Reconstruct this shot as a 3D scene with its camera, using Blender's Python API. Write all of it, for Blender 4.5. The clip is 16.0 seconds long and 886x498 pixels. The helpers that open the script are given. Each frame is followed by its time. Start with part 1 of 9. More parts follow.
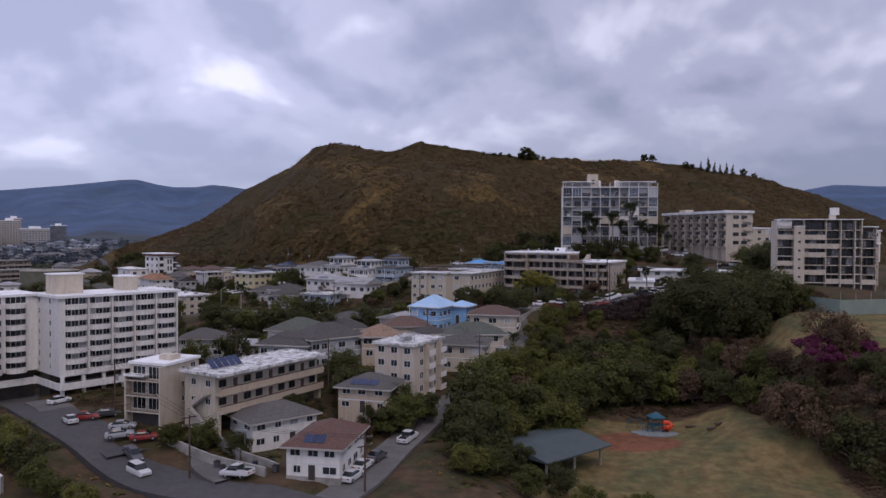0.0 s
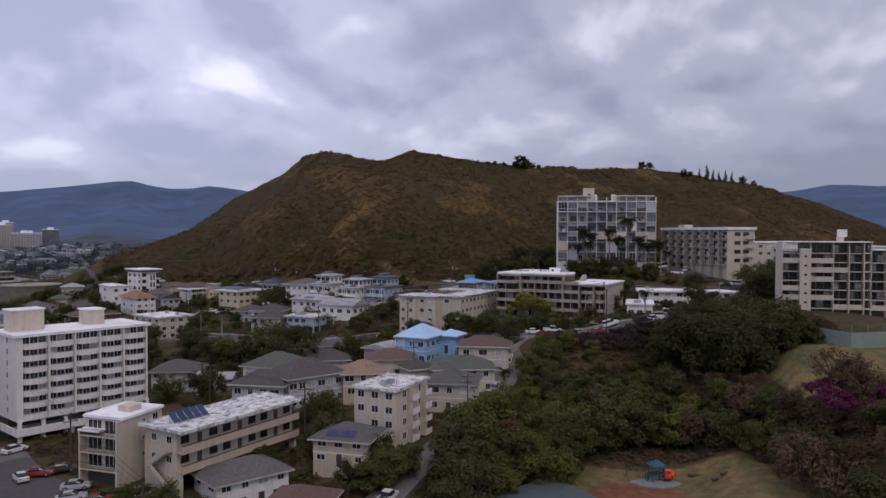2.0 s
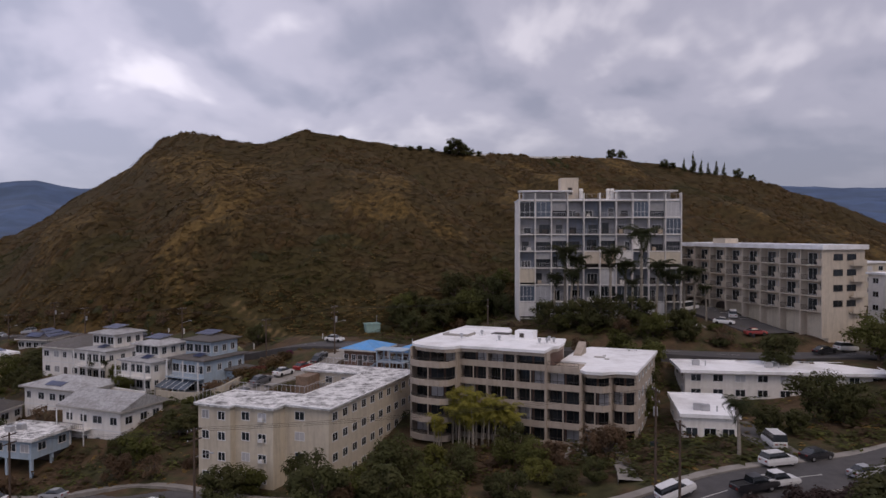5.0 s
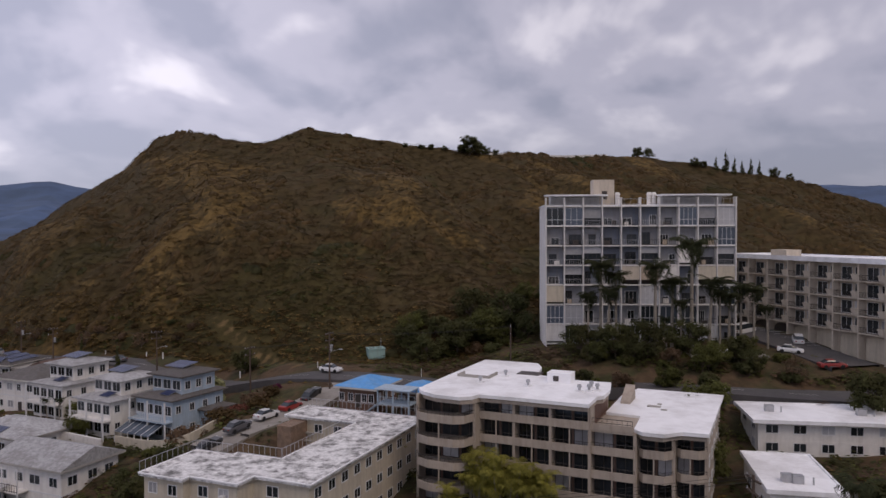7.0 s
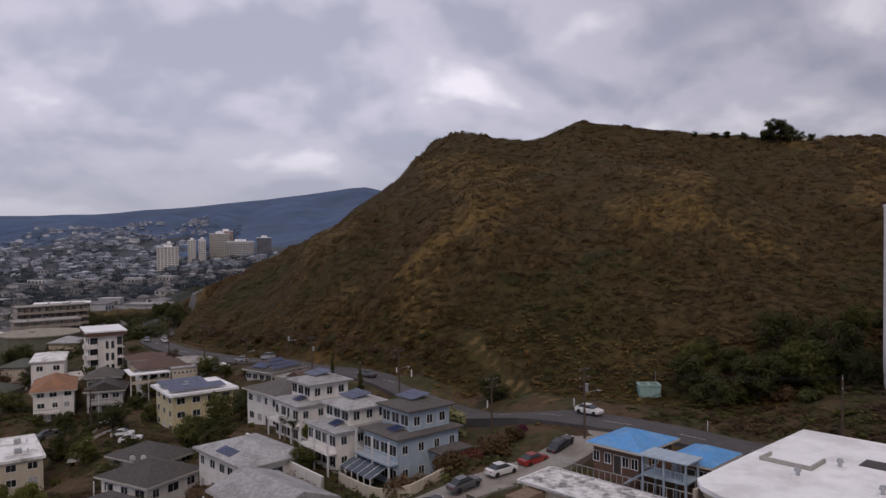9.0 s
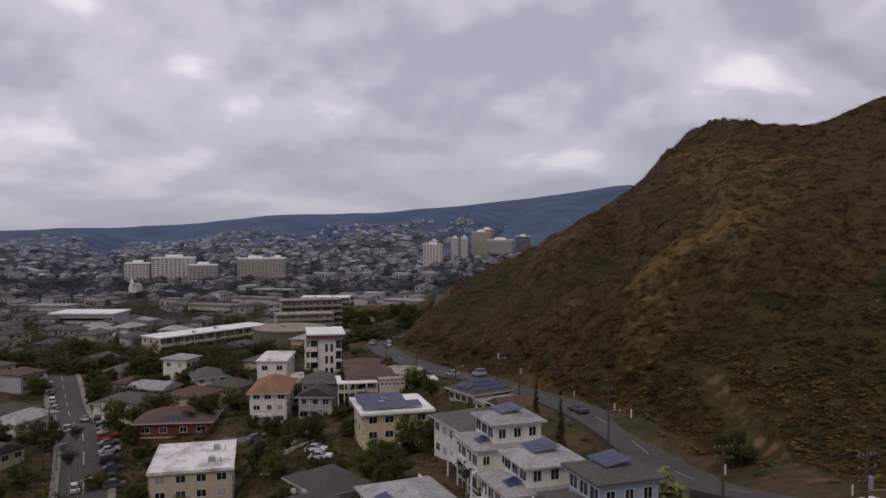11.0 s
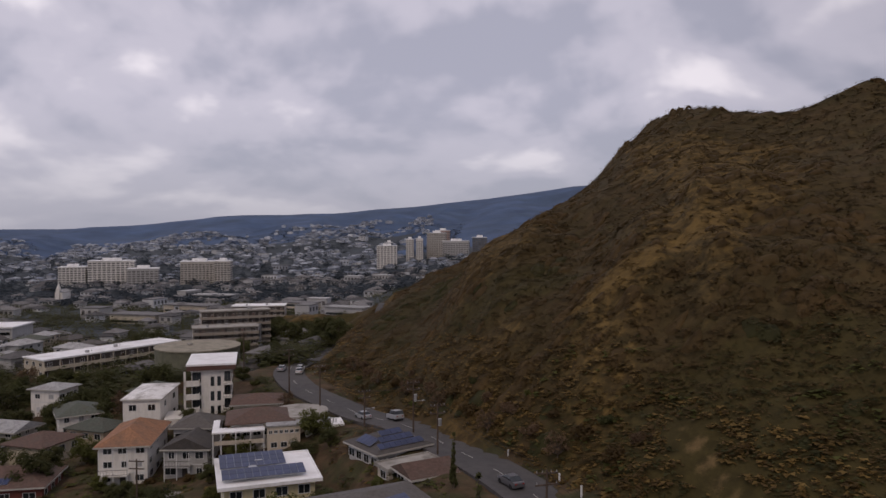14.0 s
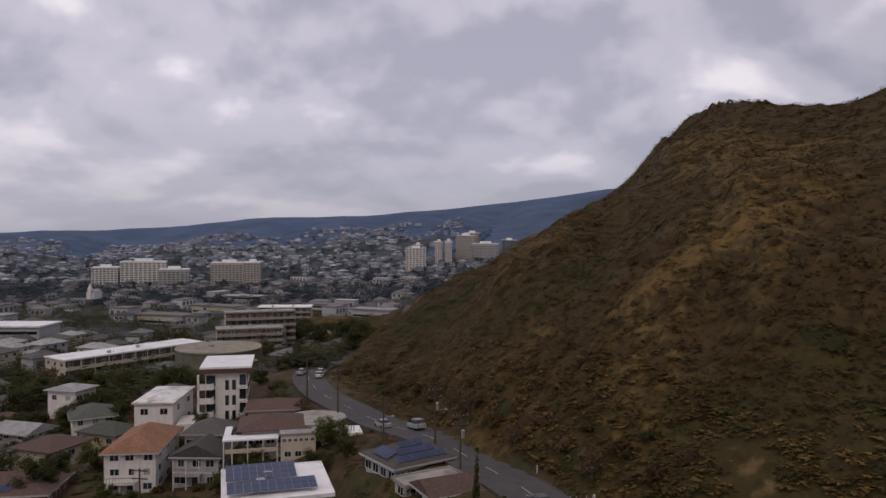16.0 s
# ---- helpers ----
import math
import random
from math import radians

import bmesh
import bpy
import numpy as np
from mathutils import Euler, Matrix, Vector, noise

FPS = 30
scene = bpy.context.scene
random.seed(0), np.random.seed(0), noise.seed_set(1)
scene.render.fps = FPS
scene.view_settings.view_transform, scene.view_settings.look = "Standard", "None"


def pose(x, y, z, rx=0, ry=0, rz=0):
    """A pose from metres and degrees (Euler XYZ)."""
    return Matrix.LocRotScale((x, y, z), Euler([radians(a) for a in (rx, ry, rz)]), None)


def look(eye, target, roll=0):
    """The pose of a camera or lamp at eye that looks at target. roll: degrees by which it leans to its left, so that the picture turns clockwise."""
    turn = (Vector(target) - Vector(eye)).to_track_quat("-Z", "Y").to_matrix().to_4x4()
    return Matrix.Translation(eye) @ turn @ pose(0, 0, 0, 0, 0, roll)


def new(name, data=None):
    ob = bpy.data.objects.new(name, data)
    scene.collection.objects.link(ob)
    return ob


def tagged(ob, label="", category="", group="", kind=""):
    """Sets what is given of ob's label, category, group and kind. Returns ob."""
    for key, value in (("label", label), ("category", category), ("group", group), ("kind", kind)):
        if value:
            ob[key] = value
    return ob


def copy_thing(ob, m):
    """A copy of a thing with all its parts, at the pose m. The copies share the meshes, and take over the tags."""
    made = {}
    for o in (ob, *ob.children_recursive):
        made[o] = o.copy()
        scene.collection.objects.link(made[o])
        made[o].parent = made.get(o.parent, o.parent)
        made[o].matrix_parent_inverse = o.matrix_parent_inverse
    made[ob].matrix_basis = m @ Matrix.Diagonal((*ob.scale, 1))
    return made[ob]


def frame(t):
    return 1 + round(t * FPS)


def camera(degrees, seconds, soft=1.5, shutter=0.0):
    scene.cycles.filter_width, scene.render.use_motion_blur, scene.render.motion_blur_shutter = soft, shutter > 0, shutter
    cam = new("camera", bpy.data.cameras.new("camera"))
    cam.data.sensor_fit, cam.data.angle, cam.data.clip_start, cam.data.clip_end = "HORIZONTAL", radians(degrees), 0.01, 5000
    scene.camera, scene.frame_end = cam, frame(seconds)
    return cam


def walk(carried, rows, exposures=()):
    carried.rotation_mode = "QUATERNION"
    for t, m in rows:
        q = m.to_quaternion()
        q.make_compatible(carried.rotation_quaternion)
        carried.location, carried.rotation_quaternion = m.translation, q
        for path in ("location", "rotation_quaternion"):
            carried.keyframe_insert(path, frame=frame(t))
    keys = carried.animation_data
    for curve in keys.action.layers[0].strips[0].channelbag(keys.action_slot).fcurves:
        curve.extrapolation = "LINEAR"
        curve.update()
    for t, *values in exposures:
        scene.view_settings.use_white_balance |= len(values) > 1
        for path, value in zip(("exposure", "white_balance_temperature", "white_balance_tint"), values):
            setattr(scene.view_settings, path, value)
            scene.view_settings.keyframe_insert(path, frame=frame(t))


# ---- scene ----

cam = camera(62.33, 16.0)
# seconds, x, y, z, tilt, lean, turn
ROWS = [
    (0, 0.00, 0.00, 40.00, 88.76, 0.37, -0.00),
    (0.5, -0.03, 0.75, 39.77, 88.74, 0.40, -0.54),
    (1, 0.98, 7.43, 39.59, 88.87, 0.37, -0.57),
    (1.5, 0.99, 8.42, 40.00, 88.89, 0.33, -0.55),
    (2, 2.24, 9.84, 46.25, 88.73, 0.20, -0.22),
    (2.5, 4.79, 20.96, 48.56, 88.59, 0.22, -1.48),
    (3, 6.94, 37.21, 48.39, 88.61, 0.31, -1.66),
    (3.5, 8.11, 57.07, 48.06, 88.62, 0.24, -1.82),
    (4, 9.64, 79.17, 47.93, 88.60, 0.16, -1.72),
    (4.5, 11.67, 103.00, 47.74, 88.75, 0.04, -6.26),
    (4.7, 12.91, 112.24, 49.33, 88.80, -0.05, -5.40),
    (6.8, 15.87, 142.54, 52.94, 88.73, -0.12, -5.84),
    (7, 16.04, 145.17, 52.98, 88.75, -0.20, -4.35),
    (7.5, 16.94, 151.56, 53.50, 88.73, -0.18, -2.02),
    (8, 17.59, 157.77, 54.17, 88.66, -0.14, -1.36),
    (8.5, 17.87, 163.67, 54.49, 88.66, -0.26, 4.23),
    (9, 18.40, 170.23, 54.46, 88.80, -0.44, 17.91),
    (9.5, 18.62, 176.87, 54.64, 88.82, -0.36, 31.90),
    (9.7, 18.60, 179.41, 54.90, 88.77, -0.42, 34.82),
    (11.8, 13.82, 203.37, 55.92, 88.73, 0.12, 38.55),
    (12, 12.85, 205.54, 55.77, 88.75, 0.04, 38.47),
    (12.5, 10.34, 211.93, 55.82, 88.76, 0.05, 37.51),
    (13, 7.68, 217.45, 56.14, 88.72, -0.00, 35.58),
    (13.5, 5.73, 222.32, 56.81, 88.72, -0.02, 34.77),
    (14, 3.69, 226.62, 56.87, 88.77, -0.04, 35.22),
    (14.5, 2.31, 229.52, 56.80, 88.94, 0.14, 35.85),
    (15, 1.06, 231.43, 56.89, 88.83, 0.08, 36.19),
    (15.5, 0.13, 232.97, 56.32, 88.90, 0.12, 36.73),
    (16, -0.45, 233.69, 55.90, 89.00, 0.21, 37.53),
]
PLAN = 0.82  # metres in one unit of the plan below
walk(cam, [(t, Matrix.Translation((x * PLAN, y * PLAN, z * PLAN)) @ pose(0, 0, 0, rx, 0, rz) @ pose(0, 0, 0, 0, 0, lean)) for t, x, y, z, rx, lean, rz in ROWS],
     exposures=[(0, 0.11, 5800, 20), (2.5, 0.09, 6060, 18), (4.5, 0.06, 6380, 18), (7, 0.08, 6450, 17), (8, 0.05, 6450, 17), (9, -0.05, 6560, 16), (12, -0.15, 6720, 16), (16, -0.15, 6740, 16)])

# ---- world, sun ----
world = bpy.data.worlds.new("overcast_sky")
scene.world = world
world.use_nodes = True
SUN_UP, SUN_TURN = radians(52), radians(155)


def build_sky(w):
    nt = w.node_tree
    nt.nodes.clear()
    N = nt.nodes.new
    L = nt.links.new
    out = N("ShaderNodeOutputWorld")
    sky = N("ShaderNodeTexSky")
    sky.sky_type, sky.sun_disc, sky.sun_elevation, sky.sun_rotation = "NISHITA", False, SUN_UP, SUN_TURN
    blue = N("ShaderNodeBackground")
    blue.inputs[1].default_value = 0.1
    L(sky.outputs[0], blue.inputs[0])
    tc = N("ShaderNodeTexCoord")
    sep = N("ShaderNodeSeparateXYZ")
    L(tc.outputs["Generated"], sep.inputs[0])

    def maths(op, a, b=None, clamp=False):
        n = N("ShaderNodeMath")
        n.operation, n.use_clamp = op, clamp
        for k, v in enumerate((a, b)):
            if v is None:
                continue
            if isinstance(v, (int, float)):
                n.inputs[k].default_value = v
            else:
                L(v, n.inputs[k])
        return n.outputs[0]

    up = maths("MAXIMUM", sep.outputs[2], 0.0)
    # the cloud deck flattens towards the horizon
    flat = N("ShaderNodeCombineXYZ")
    L(sep.outputs[0], flat.inputs[0]), L(sep.outputs[1], flat.inputs[1])
    L(maths("MULTIPLY", maths("LOGARITHM", maths("ADD", up, 0.13), 2.7183), 0.48), flat.inputs[2])

    def deck(scale, detail, rough, drop=0.0, swirl=0.25, seed=0.0):
        at = N("ShaderNodeVectorMath")
        at.operation = "ADD"
        at.inputs[1].default_value = (seed, seed * 0.7, seed - drop)
        L(flat.outputs[0], at.inputs[0])
        n = N("ShaderNodeTexNoise")
        n.inputs["Scale"].default_value, n.inputs["Detail"].default_value = scale, detail
        n.inputs["Roughness"].default_value, n.inputs["Distortion"].default_value = rough, swirl
        L(at.outputs[0], n.inputs["Vector"])
        return n.outputs[0]

    # heaps of cloud: bright along their upper rims, dim towards the base
    heap, heap_below = deck(3.6, 5.0, 0.46), deck(3.6, 5.0, 0.46, 0.07)
    puff, puff_below = deck(8.0, 3.5, 0.45, seed=4.0), deck(8.0, 3.5, 0.45, 0.035, seed=4.0)
    rise = maths("ADD", maths("MULTIPLY", maths("SUBTRACT", heap_below, heap), 1.6), maths("MULTIPLY", maths("SUBTRACT", puff_below, puff), 0.8))
    broad = deck(1.6, 2.0, 0.45, seed=6.3)
    body = maths("ADD", maths("MULTIPLY", maths("SUBTRACT", 0.5, heap), 0.55), maths("MULTIPLY", maths("SUBTRACT", broad, 0.5), 1.0))
    shade = maths("ADD", maths("ADD", rise, body), 0.47, True)
    ramp = N("ShaderNodeValToRGB")
    ramp.color_ramp.interpolation = "EASE"
    e = ramp.color_ramp.elements
    e[0].position, e[0].color = 0.18, (0.33, 0.345, 0.425, 1)
    e[1].position, e[1].color = 0.80, (0.735, 0.72, 0.775, 1)
    m = ramp.color_ramp.elements.new(0.5)
    m.color = (0.47, 0.47, 0.55, 1)
    L(shade, ramp.inputs[0])
    low = N("ShaderNodeMapRange")
    low.inputs[1].default_value, low.inputs[2].default_value = 0.0, 0.17
    low.inputs[3].default_value, low.inputs[4].default_value = 0.86, 0.0
    L(up, low.inputs[0])
    veil = N("ShaderNodeMix")
    veil.data_type = "RGBA"
    veil.inputs[7].default_value = (0.27, 0.288, 0.352, 1)
    L(low.outputs[0], veil.inputs[0]), L(ramp.outputs[0], veil.inputs[6])
    grey = N("ShaderNodeBackground")
    # thinner cloud to the west, heavier to the east
    side_ = N("ShaderNodeMapRange")
    side_.interpolation_type = "SMOOTHSTEP"
    side_.inputs[1].default_value, side_.inputs[2].default_value = -0.5, 0.35
    side_.inputs[3].default_value, side_.inputs[4].default_value = 1.34, 0.88
    L(sep.outputs[0], side_.inputs[0])
    L(side_.outputs[0], grey.inputs[1])
    L(veil.outputs[2], grey.inputs[0])
    mix = N("ShaderNodeMixShader")
    mix.inputs[0].default_value = 0.93
    L(blue.outputs[0], mix.inputs[1]), L(grey.outputs[0], mix.inputs[2])
    L(mix.outputs[0], out.inputs[0])


build_sky(world)
sun = new("sun", bpy.data.lights.new("sun", "SUN"))
sun.data.energy, sun.data.angle, sun.data.color = 0.75, radians(25), (1.0, 0.83, 0.62)
sun.matrix_world = look((70, -150, 212), (0, 0, 0))

# ---- materials ----
MATS = {}


def mat(name, base, rough=0.8, metal=0.0, vary=0.25, scale=0.6, dirt=None, dirt_amount=0.3, dirt_scale=0.15, bump=0.0, bump_scale=6.0, island=0.0, obj=0.0, streak=False, spec=0.4):
    """A surface with fine grain, broad stains and wear, in metres of the thing's own space."""
    if name in MATS:
        return MATS[name]
    m = bpy.data.materials.new(name)
    m.use_nodes = True
    nt = m.node_tree
    N, L = nt.nodes.new, nt.links.new
    bsdf = nt.nodes["Principled BSDF"]
    bsdf.inputs["Roughness"].default_value, bsdf.inputs["Metallic"].default_value = rough, metal
    bsdf.inputs["Specular IOR Level"].default_value = spec
    tc = N("ShaderNodeTexCoord")
    grain = N("ShaderNodeTexNoise")
    grain.inputs["Scale"].default_value, grain.inputs["Detail"].default_value, grain.inputs["Roughness"].default_value = scale, 6.0, 0.6
    L(tc.outputs["Object"], grain.inputs["Vector"])
    rng = N("ShaderNodeMapRange")
    rng.inputs[1].default_value, rng.inputs[2].default_value = 0.3, 0.7
    rng.inputs[3].default_value, rng.inputs[4].default_value = 1 - vary, 1 + vary
    L(grain.outputs[0], rng.inputs[0])
    value = rng.outputs[0]
    for amount, kind in ((island, "geo"), (obj, "obj")):
        if amount:
            src = N("ShaderNodeNewGeometry").outputs["Random Per Island"] if kind == "geo" else N("ShaderNodeObjectInfo").outputs["Random"]
            r2 = N("ShaderNodeMapRange")
            r2.inputs[3].default_value, r2.inputs[4].default_value = 1 - amount, 1 + amount
            L(src, r2.inputs[0])
            mul = N("ShaderNodeMath")
            mul.operation = "MULTIPLY"
            L(value, mul.inputs[0]), L(r2.outputs[0], mul.inputs[1])
            value = mul.outputs[0]
    col = N("ShaderNodeVectorMath")
    col.operation = "SCALE"
    col.inputs[0].default_value = base
    L(value, col.inputs["Scale"])
    colour = col.outputs[0]
    if dirt:
        big = N("ShaderNodeTexNoise")
        big.inputs["Scale"].default_value, big.inputs["Detail"].default_value, big.inputs["Roughness"].default_value = dirt_scale, 8.0, 0.68
        if streak:
            mp = N("ShaderNodeMapping")
            mp.inputs["Scale"].default_value = (3.0, 3.0, 0.35)
            L(tc.outputs["Object"], mp.inputs[0]), L(mp.outputs[0], big.inputs["Vector"])
        else:
            L(tc.outputs["Object"], big.inputs["Vector"])
        r3 = N("ShaderNodeMapRange")
        r3.interpolation_type = "SMOOTHSTEP"
        r3.inputs[1].default_value, r3.inputs[2].default_value, r3.inputs[4].default_value = 0.42, 0.68, dirt_amount
        L(big.outputs[0], r3.inputs[0])
        mx = N("ShaderNodeMix")
        mx.data_type = "RGBA"
        mx.inputs[7].default_value = (*dirt, 1)
        L(r3.outputs[0], mx.inputs[0]), L(colour, mx.inputs[6])
        colour = mx.outputs[2]
    L(colour, bsdf.inputs["Base Color"])
    if bump:
        bn = N("ShaderNodeTexNoise")
        bn.inputs["Scale"].default_value, bn.inputs["Detail"].default_value = bump_scale, 4.0
        L(tc.outputs["Object"], bn.inputs["Vector"])
        bp = N("ShaderNodeBump")
        bp.inputs["Strength"].default_value, bp.inputs["Distance"].default_value = bump, 0.1
        L(bn.outputs[0], bp.inputs["Height"]), L(bp.outputs[0], bsdf.inputs["Normal"])
    MATS[name] = m
    return m


def paint(name, base, dirt=(0.22, 0.19, 0.15), amount=0.3):
    return mat(name, base, 0.85, vary=0.07, scale=1.2, dirt=dirt, dirt_amount=amount, dirt_scale=0.5, bump=0.1, bump_scale=9, streak=True, obj=0.04)


def shingle(name, base):
    return mat(name, base, 0.9, vary=0.28, scale=2.2, dirt=(0.10, 0.085, 0.07), dirt_amount=0.45, dirt_scale=0.35, bump=0.5, bump_scale=5, obj=0.12)


WHITE = paint("white_painted_wall", (0.76, 0.735, 0.70), amount=0.2)
CREAM = paint("cream_painted_wall", (0.55, 0.49, 0.39))
TAN = paint("tan_painted_wall", (0.50, 0.41, 0.31))
BEIGE = paint("beige_painted_wall", (0.56, 0.49, 0.40))
GREYW = paint("grey_painted_wall", (0.43, 0.425, 0.42))
BLUEW = paint("sky_blue_painted_wall", (0.28, 0.48, 0.72), dirt=(0.15, 0.28, 0.45))
BLUEGREY = paint("blue_grey_painted_wall", (0.36, 0.45, 0.54))
AQUA = paint("pale_turquoise_paint", (0.26, 0.40, 0.375))
TEAL = paint("pale_blue_painted_wall", (0.43, 0.45, 0.46))
YELLOWW = paint("pale_yellow_painted_wall", (0.62, 0.54, 0.33))
MAROON = paint("dark_red_painted_wall", (0.16, 0.045, 0.035), dirt=(0.06, 0.03, 0.025))
BROWNW = paint("brown_concrete_wall", (0.40, 0.34, 0.28), dirt=(0.13, 0.10, 0.08))
PINKW = paint("dusty_pink_wall", (0.42, 0.30, 0.27))
CONCRETE = mat("weathered_concrete", (0.36, 0.34, 0.31), 0.9, vary=0.15, scale=0.9, dirt=(0.10, 0.085, 0.07), dirt_amount=0.6, dirt_scale=0.25, bump=0.3)
ROOFW = mat("white_coated_flat_roof", (0.88, 0.88, 0.89), 0.75, vary=0.05, scale=0.7, dirt=(0.42, 0.40, 0.38), dirt_amount=0.45, dirt_scale=0.16, bump=0.15)
ROOFP = mat("white_roof_with_ponding_stains", (0.80, 0.79, 0.78), 0.8, vary=0.08, scale=1.5, dirt=(0.22, 0.20, 0.18), dirt_amount=0.9, dirt_scale=0.22, bump=0.2)
TIMBER = paint("dark_timber_wall", (0.15, 0.085, 0.06))
ROOFS = mat("stained_white_flat_roof", (0.70, 0.69, 0.68), 0.8, vary=0.25, scale=2.0, dirt=(0.10, 0.095, 0.09), dirt_amount=0.95, dirt_scale=0.75, bump=0.3)
SH_GREY = shingle("grey_shingle_roof", (0.108, 0.10, 0.096))
SH_DARK = shingle("dark_shingle_roof", (0.075, 0.069, 0.067))
SH_BROWN = shingle("brown_shingle_roof", (0.12, 0.075, 0.06))
SH_RED = shingle("red_brown_shingle_roof", (0.125, 0.068, 0.055))
SH_GREEN = shingle("grey_green_shingle_roof", (0.088, 0.098, 0.080))
SH_TAN = shingle("tan_shingle_roof", (0.25, 0.17, 0.12))
SH_ORANGE = shingle("orange_tile_roof", (0.27, 0.135, 0.075))
SH_LIGHT = shingle("light_grey_roof", (0.36, 0.36, 0.365))
SH_BLUE = mat("pale_blue_metal_roof", (0.36, 0.55, 0.78), 0.6, vary=0.08, scale=1.5, dirt=(0.55, 0.62, 0.7), dirt_amount=0.5, dirt_scale=0.4, bump=0.2)
TARP = mat("bright_blue_roof_coating", (0.09, 0.30, 0.62), 0.6, vary=0.12, scale=1.0, dirt=(0.30, 0.42, 0.55), dirt_amount=0.5, dirt_scale=0.4)
PAVR = mat("dark_green_grey_metal_roof", (0.055, 0.075, 0.075), 0.65, vary=0.12, scale=0.8, dirt=(0.09, 0.09, 0.085), dirt_amount=0.4)
GLASS = mat("dark_window_glass", (0.025, 0.03, 0.035), 0.12, vary=0.3, scale=0.8, obj=0.5, spec=0.6)
GLASSB = mat("blue_grey_window_glass", (0.07, 0.088, 0.115), 0.15, vary=0.25, scale=0.5, obj=0.5, spec=0.6)
CURTAIN = mat("pale_blind_behind_glass", (0.42, 0.42, 0.43), 0.6, vary=0.12, scale=1.5, obj=0.35)
FRAMEW = mat("white_window_frame", (0.66, 0.66, 0.66), 0.6, vary=0.06)
FRAMED = mat("dark_bronze_frame", (0.06, 0.05, 0.045), 0.5, vary=0.1)
# near-black tone paints the shade inside open storeys, galleries and garage mouths
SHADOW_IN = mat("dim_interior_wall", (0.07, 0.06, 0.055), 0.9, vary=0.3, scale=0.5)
METAL = mat("galvanised_metal", (0.45, 0.45, 0.46), 0.45, metal=0.7, vary=0.12)
RAIL = mat("dark_metal_rail", (0.05, 0.045, 0.04), 0.5, metal=0.3, vary=0.1)
POLEW = mat("weathered_timber_pole", (0.085, 0.06, 0.045), 0.9, vary=0.3, scale=2.0)
ASPHALT = mat("worn_asphalt", (0.072, 0.068, 0.069), 0.9, vary=0.15, scale=0.8, dirt=(0.11, 0.10, 0.094), dirt_amount=0.5, dirt_scale=0.1, bump=0.2)
PALE_ROAD = mat("pale_concrete_drive", (0.27, 0.25, 0.225), 0.9, vary=0.14, scale=0.6, dirt=(0.12, 0.10, 0.085), dirt_amount=0.5, dirt_scale=0.2)
LANE = mat("worn_pale_asphalt_lane", (0.15, 0.14, 0.132), 0.9, vary=0.16, scale=0.7, dirt=(0.08, 0.074, 0.068), dirt_amount=0.6, dirt_scale=0.12, bump=0.2)
LINE = mat("road_line_paint", (0.55, 0.54, 0.5), 0.8, vary=0.2, scale=2.0)
SOLAR = mat("solar_panel_glass", (0.03, 0.042, 0.10), 0.3, vary=0.15, scale=0.8, spec=0.3, obj=0.2)
FASCIA = mat("weathered_fascia_paint", (0.42, 0.40, 0.37), 0.8, vary=0.12, obj=0.25)
TYRE = mat("black_rubber", (0.018, 0.018, 0.018), 0.9, vary=0.1)
BARK = mat("grey_brown_bark", (0.11, 0.085, 0.065), 0.95, vary=0.3, scale=3.0, bump=0.5)
PALMBARK = mat("pale_palm_bark", (0.26, 0.23, 0.19), 0.95, vary=0.25, scale=3.0, bump=0.3)
# blue distance haze is painted into these two far ground colours
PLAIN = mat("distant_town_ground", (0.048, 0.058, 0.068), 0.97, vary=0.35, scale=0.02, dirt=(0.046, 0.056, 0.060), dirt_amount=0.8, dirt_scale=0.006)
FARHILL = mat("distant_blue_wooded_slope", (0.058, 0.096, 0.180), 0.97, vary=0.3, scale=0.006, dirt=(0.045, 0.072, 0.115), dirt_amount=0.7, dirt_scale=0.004)


